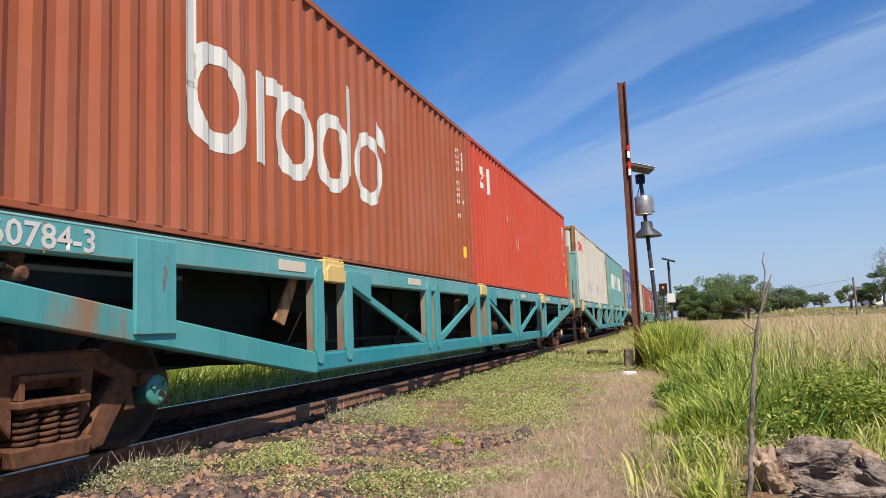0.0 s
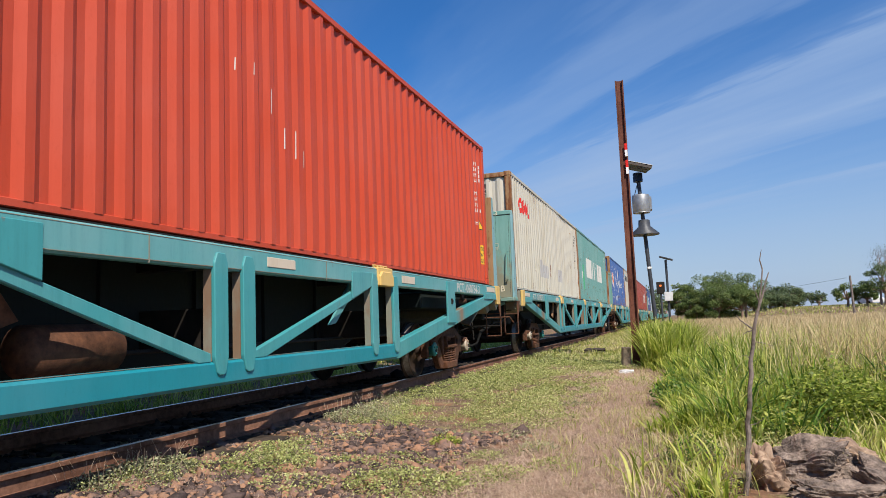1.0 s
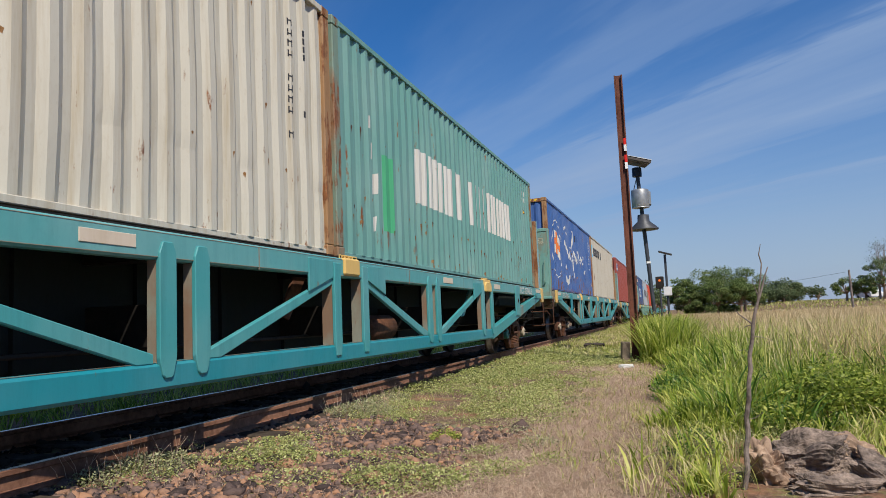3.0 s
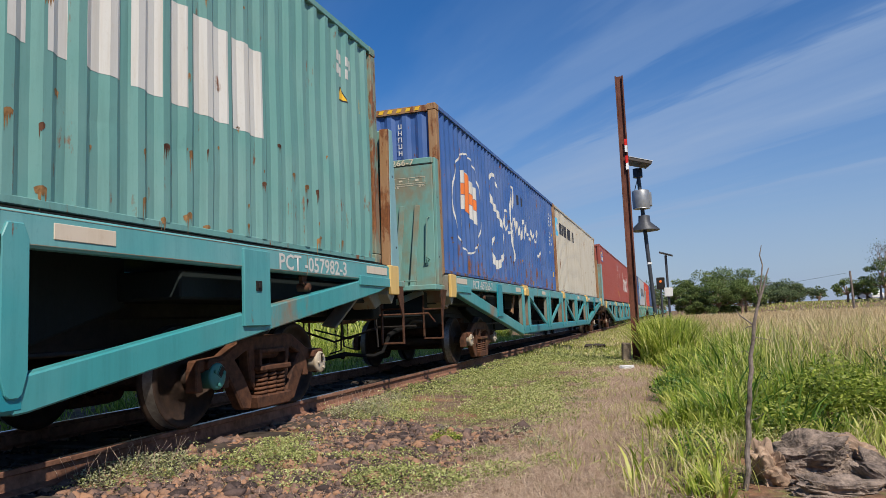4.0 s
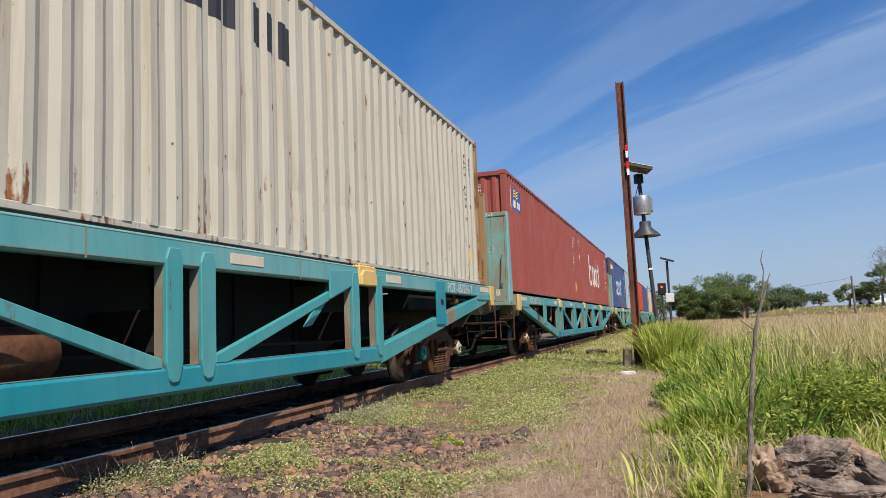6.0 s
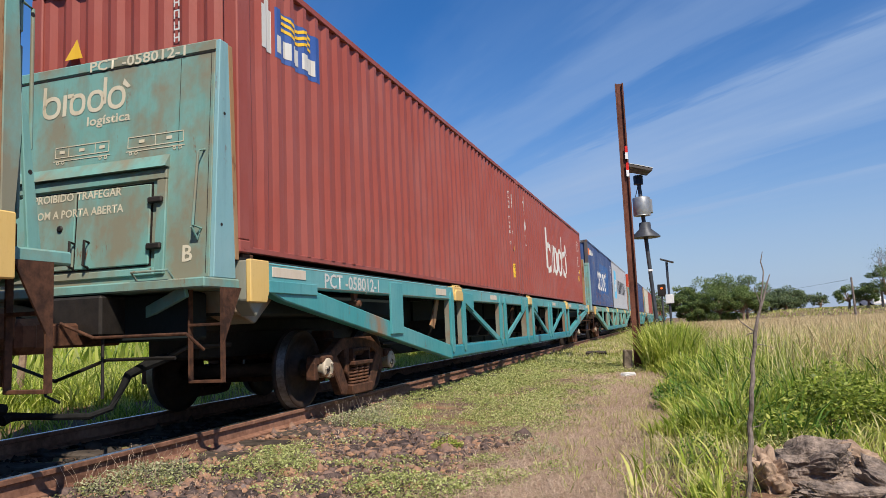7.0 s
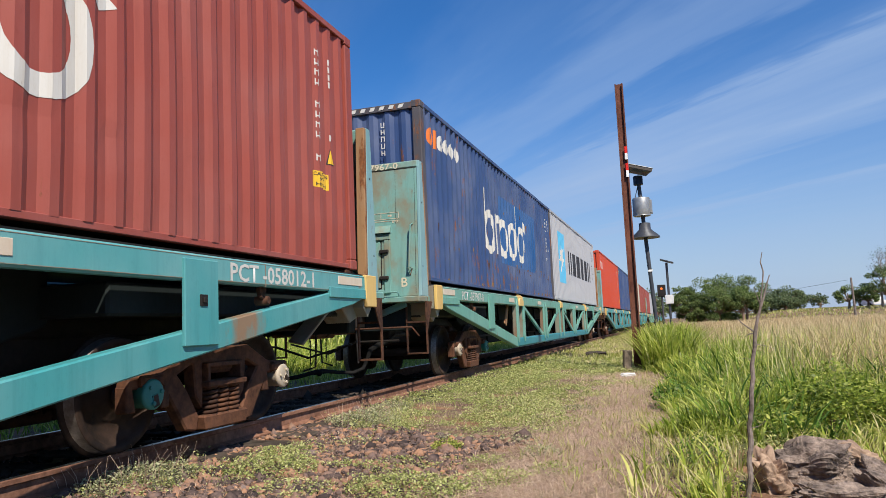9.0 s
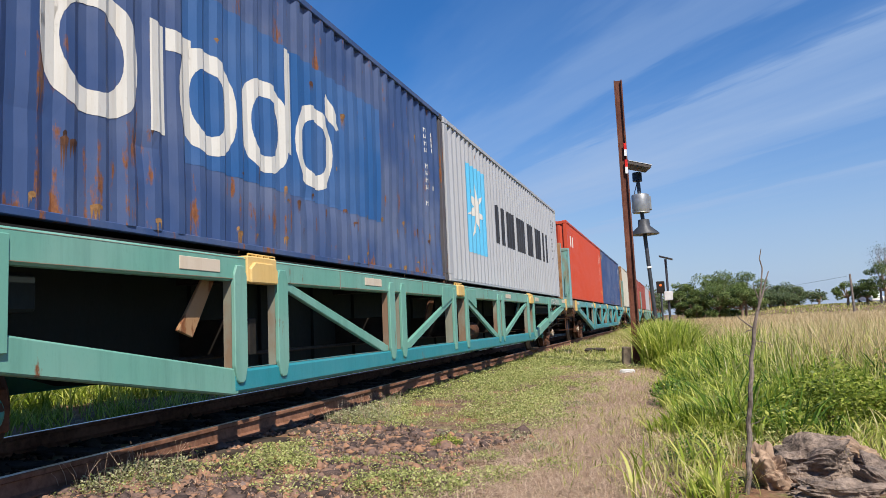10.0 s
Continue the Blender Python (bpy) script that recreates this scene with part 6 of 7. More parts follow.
blades("verge_grass", rng, x, y, heights(x, y), rng.uniform(0.05, 0.17, len(x)), rng.uniform(0.012, 0.03, len(x)), 0.7, MIX_BLADE, "short mixed grass on the verge")
# thick tuft at the pole's foot
x, y = rng.normal(-0.35, 0.28, 190), rng.normal(16.2, 0.6, 190)
x, y, k = clumped(rng, x, y, 0.06, 18)
ok = x > -0.75
blades("grass_tuft", rng, x[ok], y[ok], heights(x[ok], y[ok]), rng.uniform(0.6, 1.12, ok.sum()), rng.uniform(0.012, 0.026, ok.sum()), 0.6, GREEN_BLADE, "big green grass tuft beside the pole")
# broad-bladed plants at the path's edge
for i, (px, py, nb, hh) in enumerate(((-0.33, 4.75, 9, 0.34), (-0.02, 5.0, 8, 0.36), (0.12, 4.5, 10, 0.30), (0.0, 5.5, 9, 0.38), (0.18, 5.2, 9, 0.34), (0.5, 5.75, 9, 0.42))):
    x, y = rng.normal(px, 0.03, nb), rng.normal(py, 0.03, nb)
    blades("broad_leaf_plant", rng, x, y, heights(x, y), rng.uniform(0.7, 1.1, nb) * hh, rng.uniform(0.014, 0.023, nb), 0.9, GREEN_BLADE, "broad-bladed green plant at the path's edge", "plant", droop=1.0)

# straw on the path
n = 42000
y = 4.0 + 12.0 * rng.uniform(0, 1, n) ** 1.2
mid = -0.74 - 0.012 * y
x = mid + rng.normal(0, 0.42, n)
ok = x < edge_x(y) + 0.25
x, y = x[ok], y[ok]
n = len(x)
a = rng.uniform(0, math.tau, n)
ln = rng.uniform(0.04, 0.15, n)
wd = rng.uniform(0.0009, 0.0026, n)
d = np.stack([np.cos(a), np.sin(a), rng.uniform(-0.05, 0.22, n)], 1)
s = np.stack([-np.sin(a), np.cos(a), np.zeros(n)], 1)
root = np.stack([x, y, heights(x, y) + 0.008], 1)
v = np.stack([root - s * wd[:, None], root + s * wd[:, None], root + d * ln[:, None] + s * wd[:, None] * 0.6, root + d * ln[:, None] - s * wd[:, None] * 0.6], 1)
tris = (np.arange(n)[:, None, None] * 4 + np.array([[0, 1, 2], [0, 2, 3]])[None]).reshape(-1, 3)
tagged(part_of("straw", tri_mesh("straw", v.reshape(-1, 3), tris), STRAW), "flattened dry straw on the trodden path", "straw", kind="stuff")

# short dry stubble standing on the path and between the weeds
n = 38000
y = 4.0 + 12.5 * rng.uniform(0, 1, n) ** 1.25
x = np.where(rng.uniform(0, 1, n) < 0.58, -0.78 - 0.012 * y + rng.normal(0, 0.42, n), rng.uniform(-3.4, -0.3, n))
blades("dry_stubble", rng, x, y, heights(x, y), rng.uniform(0.015, 0.075, n), rng.uniform(0.0012, 0.003, n) * (0.6 + 0.08 * y), 1.2, STRAW, "short dry grass stubble on the trodden path", droop=1.0)
n = 560
x, y = -0.4 + rng.normal(0, 0.5, n), rng.uniform(4.6, 15.0, n)
x, y, k, a = fountain(rng, x, y, 0.03, 7)
blades("short_grass", rng, x, y, heights(x, y), rng.uniform(0.03, 0.12, len(x)), rng.uniform(0.003, 0.007, len(x)), 1.0, MIX_BLADE, "thin yellow-green grass creeping onto the path", angle=a)

# low weeds between the track and the path
n = 6400
x, y = rng.uniform(-3.88, -0.6, n), 3.8 + 17.0 * rng.uniform(0, 1, n) ** 1.1
dens = np.array([0.9 * noise.noise((a * 0.8, b * 0.55, 7.0)) + 0.75 * noise.noise((a * 2.4, b * 1.6, 1.0)) for a, b in zip(x, y)])
bias = rng.normal(0, 0.16, n) + 0.44 * np.clip((y - stony_end(x) + 0.5) / 0.8, 0, 1) - 0.9 * np.clip(x + 1.5 - 0.35 * np.clip(y - 13.0, 0, 3), 0, 1) - 0.38
ok = dens + bias > 0
x, y, k = clumped(rng, x[ok], y[ok], 0.055, 40)
z = heights(x, y) + rng.uniform(0.0, 0.10, len(x)) * (0.55 + 0.45 * np.sin(k * 7.7))
leaves("low_weeds", rng, np.stack([x, y, z], 1), 0.0125 + 0.0013 * y, WEED, "creeping low green weeds on bare soil", "weeds")
x, y = rng.uniform(-3.9, -1.0, 520), 7.5 + 12.0 * rng.uniform(0, 1, 520)
x, y, k = clumped(rng, x, y, 0.07, 9)
blades("short_grass", rng, x, y, heights(x, y), rng.uniform(0.02, 0.075, len(x)), rng.uniform(0.003, 0.008, len(x)), 1.1, MIX_BLADE, "short trodden grass between the weeds")


def weed_patch(px, py, rx, ry, h, n, material, label, seed, stalks=0):
    r = np.random.default_rng(seed)
    big = h > 0.4
    n = int(n * 1.2) if big else int(n * 2.0)
    a, q = r.uniform(0, math.tau, n), np.sqrt(r.uniform(0, 1, n))
    x, y = px + rx * q * np.cos(a), py + ry * q * np.sin(a)
    z = heights(x, y) + h * r.uniform(0, 1, n) * (1.1 - q * 0.7)
    ob = leaves("weed_clump", r, np.stack([x, y, z], 1), 0.042 if big else 0.021, material, label, "weeds")
    if stalks:
        b = bmesh.new()
        for i in range(stalks * 2):
            sx, sy = px + rx * r.uniform(-0.9, 0.9), py + ry * r.uniform(-0.9, 0.9)
            g = ground_height(sx, sy)
            t = h * r.uniform(0.8, 1.65)
            dx, dy = r.uniform(-0.09, 0.09, 2)
            rod(b, [(sx, sy, g), (sx + dx * 0.4, sy + dy * 0.4, g + t * 0.6), (sx + dx, sy + dy, g + t)], 0.0011, 4)
            bmesh.ops.create_icosphere(b, subdivisions=1, radius=0.003, matrix=Matrix.Translation((sx + dx, sy + dy, g + t)))
        tagged(part("seed_stalk", b, STRAW, ob, "pale thin seed stalks"), kind="stuff")


weed_patch(-3.72, 4.35, 0.34, 0.5, 0.15, 1500, GREY_WEED, "grey-green weed clump with pale seed stalks beside the rail", 1, 26)
weed_patch(-3.38, 7.45, 0.42, 0.40, 0.17, 1800, GREY_WEED, "grey-green bushy weed clump on the ballast", 2, 30)
weed_patch(-2.95, 4.85, 0.36, 0.36, 0.17, 1300, WEED, "bright low weed patch on bare soil", 3)
weed_patch(-3.55, 8.6, 0.25, 0.5, 0.13, 900, GREY_WEED, "grey-green weeds at the rail's foot", 4, 16)
weed_patch(-1.97, 6.05, 0.14, 0.14, 0.10, 300, BUSH, "small fresh green weed on stony ground", 5)
weed_patch(-1.75, 4.5, 0.42, 0.32, 0.13, 1300, WEED, "bright low weeds near the path", 11)
weed_patch(-2.1, 5.3, 0.3, 0.3, 0.05, 500, WEED, "thin weeds among stones", 12)
weed_patch(-1.3, 5.0, 0.3, 0.25, 0.05, 380, WEED, "thin weeds in dry straw", 13)
weed_patch(-3.35, 5.6, 0.3, 0.3, 0.06, 600, WEED, "low weeds on the ballast", 14)
weed_patch(-2.5, 4.4, 0.3, 0.25, 0.07, 420, WEED, "flat green weed patch among straw", 6)
weed_patch(1.3, 7.4, 0.5, 0.45, 0.62, 3000, BUSH, "leafy yellow-green bush in the tall grass", 7)
weed_patch(2.2, 8.8, 0.55, 0.5, 0.72, 2200, BUSH, "leafy yellow-green bush behind the stump", 8)
weed_patch(0.2, 4.75, 0.12, 0.16, 0.12, 180, BUSH, "light green broad weed by the dead sapling", 9)


for i in range(11):
    px, py = ((-1.75, 7.4), (-1.45, 6.5), (-1.2, 7.9), (-2.0, 6.5), (-1.5, 5.6), (-1.15, 6.0), (-2.5, 5.2), (-1.3, 9.2), (-0.95, 5.3), (-2.9, 6.2), (-1.2, 10.6))[i]
    weed_patch(px, py, 0.16 + 0.03 * (i % 4), 0.14 + 0.04 * (i % 3), 0.04 + 0.015 * (i % 3), 130 + 40 * (i % 4), (WEED, GREY_WEED)[i % 2], "small weeds scattered on trodden soil", 60 + i)
for i in range(16):
    px, py = ((0.75, 6.6), (1.9, 6.9), (2.5, 7.7), (0.2, 6.3), (0.9, 8.6), (2.9, 9.6), (0.3, 8.0), (1.7, 9.9), (0.6, 10.6), (2.4, 11.4), (0.05, 5.5), (0.55, 5.7), (1.65, 6.2), (-0.1, 9.2), (3.2, 8.6), (1.2, 12.0))[i]
    weed_patch(px, py, 0.22 + 0.02 * (i % 5), 0.24, 0.24 if i in (3, 10, 11) else 0.42 + 0.03 * (i % 4), 420 + 60 * (i % 3), (BUSH, DEEP_BLADE, WEED)[i % 3], "leafy green weeds among the tall grass", 30 + i)


# ---- stump, dead sapling, litter ----
def rough_lump(bm, size, m, seed, ridged=0.5, cuts=20):
    """A weathered chunk of wood: a block worn into ridges along its length."""
    bmesh.ops.create_cube(bm, size=1)
    bmesh.ops.subdivide_edges(bm, edges=bm.edges[:], cuts=cuts, use_grid_fill=True)
    verts = bm.verts[:]
    for v in verts:
        c = v.co.copy()
        r = c.normalized() * 0.56
        c = c.lerp(r, 0.45)
        g = noise.noise((c.x * 2.6 + seed, c.y * 5.0, c.z * 5.0)) * ridged + noise.noise((c.x * 3 + seed, c.y * 3, c.z * 3)) * 0.16
        g += 0.22 * ridged * noise.noise((c.x * 6 + seed, c.y * 22, c.z * 22)) - 0.5 * ridged * max(0.0, noise.noise((c.x * 2.5, c.y * 11 + seed, c.z * 11)) - 0.15)
        c *= 1 + g
        v.co = Vector((c.x * size[0], c.y * size[1], c.z * size[2]))
    bmesh.ops.transform(bm, matrix=m, verts=verts)


WOOD = rough_stuff("grey_weathered_wood", (0.07, 0.055, 0.048), (0.36, 0.28, 0.23), 26, 0.9, 0, 1.0, 0.03, 9)
BARK = rough_stuff("brown_split_wood", (0.19, 0.125, 0.09), (0.38, 0.27, 0.19), 18, 0.9, 0, 0.5, 0.01, 4)
stump = new("tree_stump")
tagged(stump, "broken weathered tree stump lying in the grass", "tree stump")
for name, size, m, seed, mat in (
        ("wood_block", (0.14, 0.26, 0.34), pose(0.40, 4.86, -0.16, 8, -18, 10), 1.0, BARK),
        ("gnarled_root", (0.40, 0.30, 0.30), pose(0.66, 5.06, -0.13, 12, -6, -18), 2.0, WOOD),
        ("split_top", (0.26, 0.24, 0.24), pose(0.86, 5.12, -0.10, 14, 18, 30), 6.0, BARK),
        ("gnarled_root", (0.36, 0.28, 0.22), pose(1.0, 4.86, -0.20, 0, 24, -34), 3.0, WOOD),
        ("gnarled_root", (0.44, 0.22, 0.16), pose(0.72, 4.66, -0.20, 0, 6, 20), 4.0, WOOD),
        ("splinter", (0.34, 0.12, 0.12), pose(1.12, 4.92, -0.20, 0, 15, -50), 5.0, WOOD)):
    b = bmesh.new()
    rough_lump(b, size, m, seed)
    part(name, b, mat, stump)
stump.matrix_basis = pose(0.07, 0, -0.05)

TWIG = rough_stuff("grey_dead_twig", (0.075, 0.06, 0.05), (0.30, 0.25, 0.22), 40, 0.9, 0, 0.6, 0.004, 6)
sapling = new("dead_sapling")
tagged(sapling, "bare dead sapling with a few broken twigs", "dead sapling")
b = bmesh.new()
rod(b, [(0.291, 4.62, -0.342), (0.302, 4.62, -0.227), (0.326, 4.62, -0.122), (0.325, 4.62, -0.017), (0.344, 4.62, 0.073), (0.342, 4.62, 0.17), (0.363, 4.62, 0.276), (0.37, 4.62, 0.377), (0.385, 4.62, 0.445), (0.385, 4.62, 0.523), (0.408, 4.62, 0.621), (0.417, 4.62, 0.706), (0.44, 4.62, 0.797), (0.459, 4.62, 0.849), (0.479, 4.62, 0.907), (0.496, 4.62, 0.966), (0.523, 4.62, 1.04)], [0.017, 0.016, 0.016, 0.014, 0.015, 0.0135, 0.014, 0.0125, 0.013, 0.012, 0.011, 0.0115, 0.0085, 0.007, 0.006, 0.0045, 0.003], 8)
part("stem", b, TWIG, sapling)
for pts, r in (([(0.452, 4.62, 0.836), (0.477, 4.62, 0.967), (0.491, 4.62, 1.059), (0.48, 4.62, 1.116), (0.494, 4.62, 1.176)], [0.006, 0.0045, 0.004, 0.0035, 0.002]),
               ([(0.458, 4.62, 0.869), (0.446, 4.62, 0.919), (0.436, 4.62, 0.946), (0.432, 4.62, 0.973)], [0.004, 0.003, 0.002, 0.0015]),
               ([(0.415, 4.62, 0.712), (0.377, 4.62, 0.743), (0.345, 4.62, 0.771), (0.326, 4.62, 0.802)], [0.006, 0.004, 0.003, 0.0015]),
               ([(0.414, 4.62, 0.706), (0.383, 4.62, 0.7), (0.36, 4.62, 0.685)], [0.004, 0.003, 0.0015]),
               ([(0.493, 4.62, 0.926), (0.509, 4.62, 0.945), (0.531, 4.62, 0.954)], [0.003, 0.002, 0.0015]),
               ([(0.351, 4.62, 0.16), (0.391, 4.62, 0.17), (0.435, 4.62, 0.202)], [0.003, 0.0025, 0.0015]),
               ([(0.389, 4.62, 0.536), (0.363, 4.62, 0.563), (0.332, 4.62, 0.557)], [0.003, 0.002, 0.0015]),
               ([(0.415, 4.62, 0.64), (0.46, 4.62, 0.632), (0.513, 4.62, 0.611)], [0.003, 0.002, 0.0012])):
    b = bmesh.new()
    rod(b, pts, r, 6)
    part("twig", b, TWIG, sapling)

b = bmesh.new()
rough_lump(b, (0.26, 0.2, 0.07), pose(-0.97, 13.93, ground_height(-0.97, 13.93) + 0.03), 3.3, 0.2, 4)
LITTER = rough_stuff("crumpled_white_plastic", (0.6, 0.6, 0.6), (0.8, 0.8, 0.8), 30, 0.5)
tagged(part("litter", b, LITTER), "crumpled white plastic litter on the path", "litter")
b = bmesh.new()
rough_lump(b, (0.6, 0.5, 0.22), pose(-2.43, 22.2, ground_height(-2.43, 22.2) + 0.03), 5.1, 0.3, 5)
tagged(part("dark_stone", b, DARKENED_STONE), "low dark lump half hidden in weeds", "stone")


# ---- pole and signals ----
PX, PY = -0.865, 15.76
pole = new("steel_pole")
pole.matrix_basis = pose(PX, PY, 0)
tagged(pole, "tall rusty red-brown steel rail pole with reflective bands", "pole")
b = bmesh.new()
for lo, hi in (((-0.085, -0.07, -0.4), (-0.06, 0.07, 5.9)), ((0.06, -0.07, -0.4), (0.085, 0.07, 5.9)), ((-0.06, -0.012, -0.4), (0.06, 0.012, 5.9))):
    box(b, lo, hi, 0.004)
part("post", b, POLE, pole)
WHITE_BAND = rough_stuff("white_reflective_band", (0.7, 0.7, 0.7), (0.85, 0.85, 0.85), 20, 0.4)
RED_BAND = rough_stuff("red_reflective_band", (0.55, 0.02, 0.015), (0.7, 0.03, 0.02), 20, 0.4)
for z0, z1, mat in ((4.36, 4.50, RED_BAND), (4.22, 4.36, WHITE_BAND), (3.98, 4.14, RED_BAND), (3.84, 3.98, WHITE_BAND)):
    b = bmesh.new()
    box(b, (0.03, -0.0745, z0), (0.0855, -0.0705, z1))
    part("band", b, mat, pole)

CONCRETE = rough_stuff("stained_concrete", (0.13, 0.10, 0.075), (0.30, 0.24, 0.18), 14, 0.9)
b = bmesh.new()
box(b, (-0.085, -0.08, -0.4), (0.085, 0.08, 0.2), 0.015)
s = part("concrete_marker", b, CONCRETE)
s.matrix_basis = pose(-1.06, 15.4, 0, 2, 3, 15)
tagged(s, "short stained concrete marker post beside the pole", "marker post")

SOLAR = rough_stuff("dark_blue_solar_glass", (0.012, 0.018, 0.04), (0.02, 0.03, 0.06), 6, 0.12, 0, 0.02)
PANEL_BACK = rough_stuff("white_panel_back", (0.55, 0.56, 0.57), (0.7, 0.7, 0.7), 6, 0.5, 0, 0.05)

PANEL_FRAME = rough_stuff("brown_grey_panel_underside", (0.05, 0.043, 0.04), (0.10, 0.085, 0.075), 8, 0.6, 0, 0.1)


def solar_signal(x, y, k, lean):
    """A thin mast with a solar panel, collar, galvanised cabinet and a bell-shaped hood."""
    root = new("solar_signal_mast")
    tagged(root, "dark signal mast with solar panel, grey cabinet and hood", "signal mast")
    b = bmesh.new()
    rod(b, [(0, 0, -0.5), (-lean * 4.3, 0, 4.35)], 0.05, 10)
    part("mast", b, DARKGREY, root)
    xl = lambda z: -lean * z
    b = bmesh.new()
    box(b, (-0.30, -0.45, -0.075), (0.30, 0.45, 0.003), 0.006, pose(xl(4.6) + 0.03, 0, 4.66, 4, 15, 12))
    panel = part("solar_panel", b, PANEL_FRAME, root)
    b = bmesh.new()
    box(b, (-0.31, -0.46, 0.004), (0.31, 0.46, 0.016), 0, pose(xl(4.6) + 0.03, 0, 4.66, 4, 15, 12))
    part("panel_rim", b, PANEL_BACK, panel)
    b = bmesh.new()
    box(b, (-0.28, -0.43, 0.017), (0.28, 0.43, 0.021), 0, pose(xl(4.6) + 0.03, 0, 4.66, 4, 15, 12))
    part("cells", b, SOLAR, panel)
    b = bmesh.new()
    lathe(b, [(0.0, 0.12), (0.22, 0.12), (0.23, 0.1)], 18, Matrix.Translation((xl(4.4), 0, 4.24)) @ pose(0, 0, 0, 0, -90, 0))
    part("collar", b, DARKGREY, root)
    b = bmesh.new()
    rod(b, [(xl(4.2), 0, 4.3), (xl(4.0) - 0.14, -0.05, 3.85)], 0.012, 6)
    part("stay", b, DARKGREY, root)
    b = bmesh.new()
    lathe(b, [(0.0, 0.21), (0.02, 0.22), (0.44, 0.22), (0.46, 0.21), (0.47, 0.18)], 22, Matrix.Translation((xl(3.7), -0.05, 3.42)) @ pose(0, 0, 0, 0, -90, 0))
    cab = part("cabinet", b, GALV, root, "galvanised round-edged cabinet")
    b = bmesh.new()
    box(b, (0.20, -0.12, 3.48), (0.26, 0.1, 3.82), 0.01, Matrix.Translation((xl(3.7), 0, 0)))
    part("cabinet_door", b, GALV, cab)
    b = bmesh.new()
    lathe(b, [(0.0, 0.36), (0.03, 0.36), (0.22, 0.15), (0.38, 0.14), (0.39, 0.1)], 20, Matrix.Translation((xl(3.0), 0, 2.86)) @ pose(0, 0, 0, 0, -90, 0))
    part("hood", b, DARKGREY, root, "dark flared hood")
    b = bmesh.new()
    box(b, (-0.052, -0.052, 2.0), (0.052, 0.052, 2.05), 0.002, Matrix.Translation((xl(2.0), 0, 0)))
    part("band", b, WHITE_BAND, root)
    root.matrix_basis = pose(x, y, 0)
    return root


solar_signal(-0.47, 19.0, 1.0, 0.060)

lamp = new("solar_street_lamp")
tagged(lamp, "far solar lamp post with a white box", "street lamp")
b = bmesh.new()
rod(b, [(0, 0, -0.5), (-0.02, 0, 3.3)], 0.055, 8)
part("mast", b, DARKGREY, lamp)
b = bmesh.new()
box(b, (-0.3, -0.3, -0.025), (0.3, 0.3, 0.025), 0.01, pose(0, 0, 3.36, 0, 18, 0))
part("solar_panel", b, DARKGREY, lamp)
b = bmesh.new()
box(b, (-0.18, -0.14, 1.45), (0.18, 0.12, 1.85), 0.015)
part("white_box", b, PANEL_BACK, lamp)
lamp.matrix_basis = pose(-0.33, 34.0, 0)

signal = new("track_signal")
tagged(signal, "black track signal head with a lit orange lamp", "signal")
b = bmesh.new()
rod(b, [(0, 0, -0.5), (0, 0, 2.2)], 0.05, 8)
part("mast", b, DARKGREY, signal)
b = bmesh.new()
box(b, (-0.2, -0.1, 1.9), (0.2, 0.12, 2.5), 0.03)
part("head", b, DARK, signal)
glow, gn, gl, gp = node_material("lit_orange_lamp")
gp.inputs["Base Color"].default_value = (0.8, 0.15, 0.02, 1)
gp.inputs["Emission Color"].default_value = (1, 0.25, 0.05, 1)
gp.inputs["Emission Strength"].default_value = 0.35
b = bmesh.new()
lathe(b, [(0.0, 0.062), (0.03, 0.055)], 14, pose(0, -0.1, 2.3, 0, 0, -90))
part("lamp_lens", b, glow, signal)
signal.matrix_basis = pose(-0.72, 38.0, 0)


# ---- fence posts, trees, far things ----
for i, (x, y, ly, hh) in enumerate(((-9.6, 11.6, 6, 1.25), (-10.9, 15.8, -7, 1.2), (-9.2, 8.2, 9, 1.2))):
    b = bmesh.new()
    rod(b, [(0, 0, -0.4), (0.02, 0, 0.5), (0, 0.01, hh)], [0.06, 0.055, 0.05], 8)
    f = part("fence_post", b, BARK)
    f.matrix_basis = pose(x, y, -0.2, 0, ly, 0)
    tagged(f, "leaning old brown timber fence post in grass", "fence post", "fence posts beyond the track")


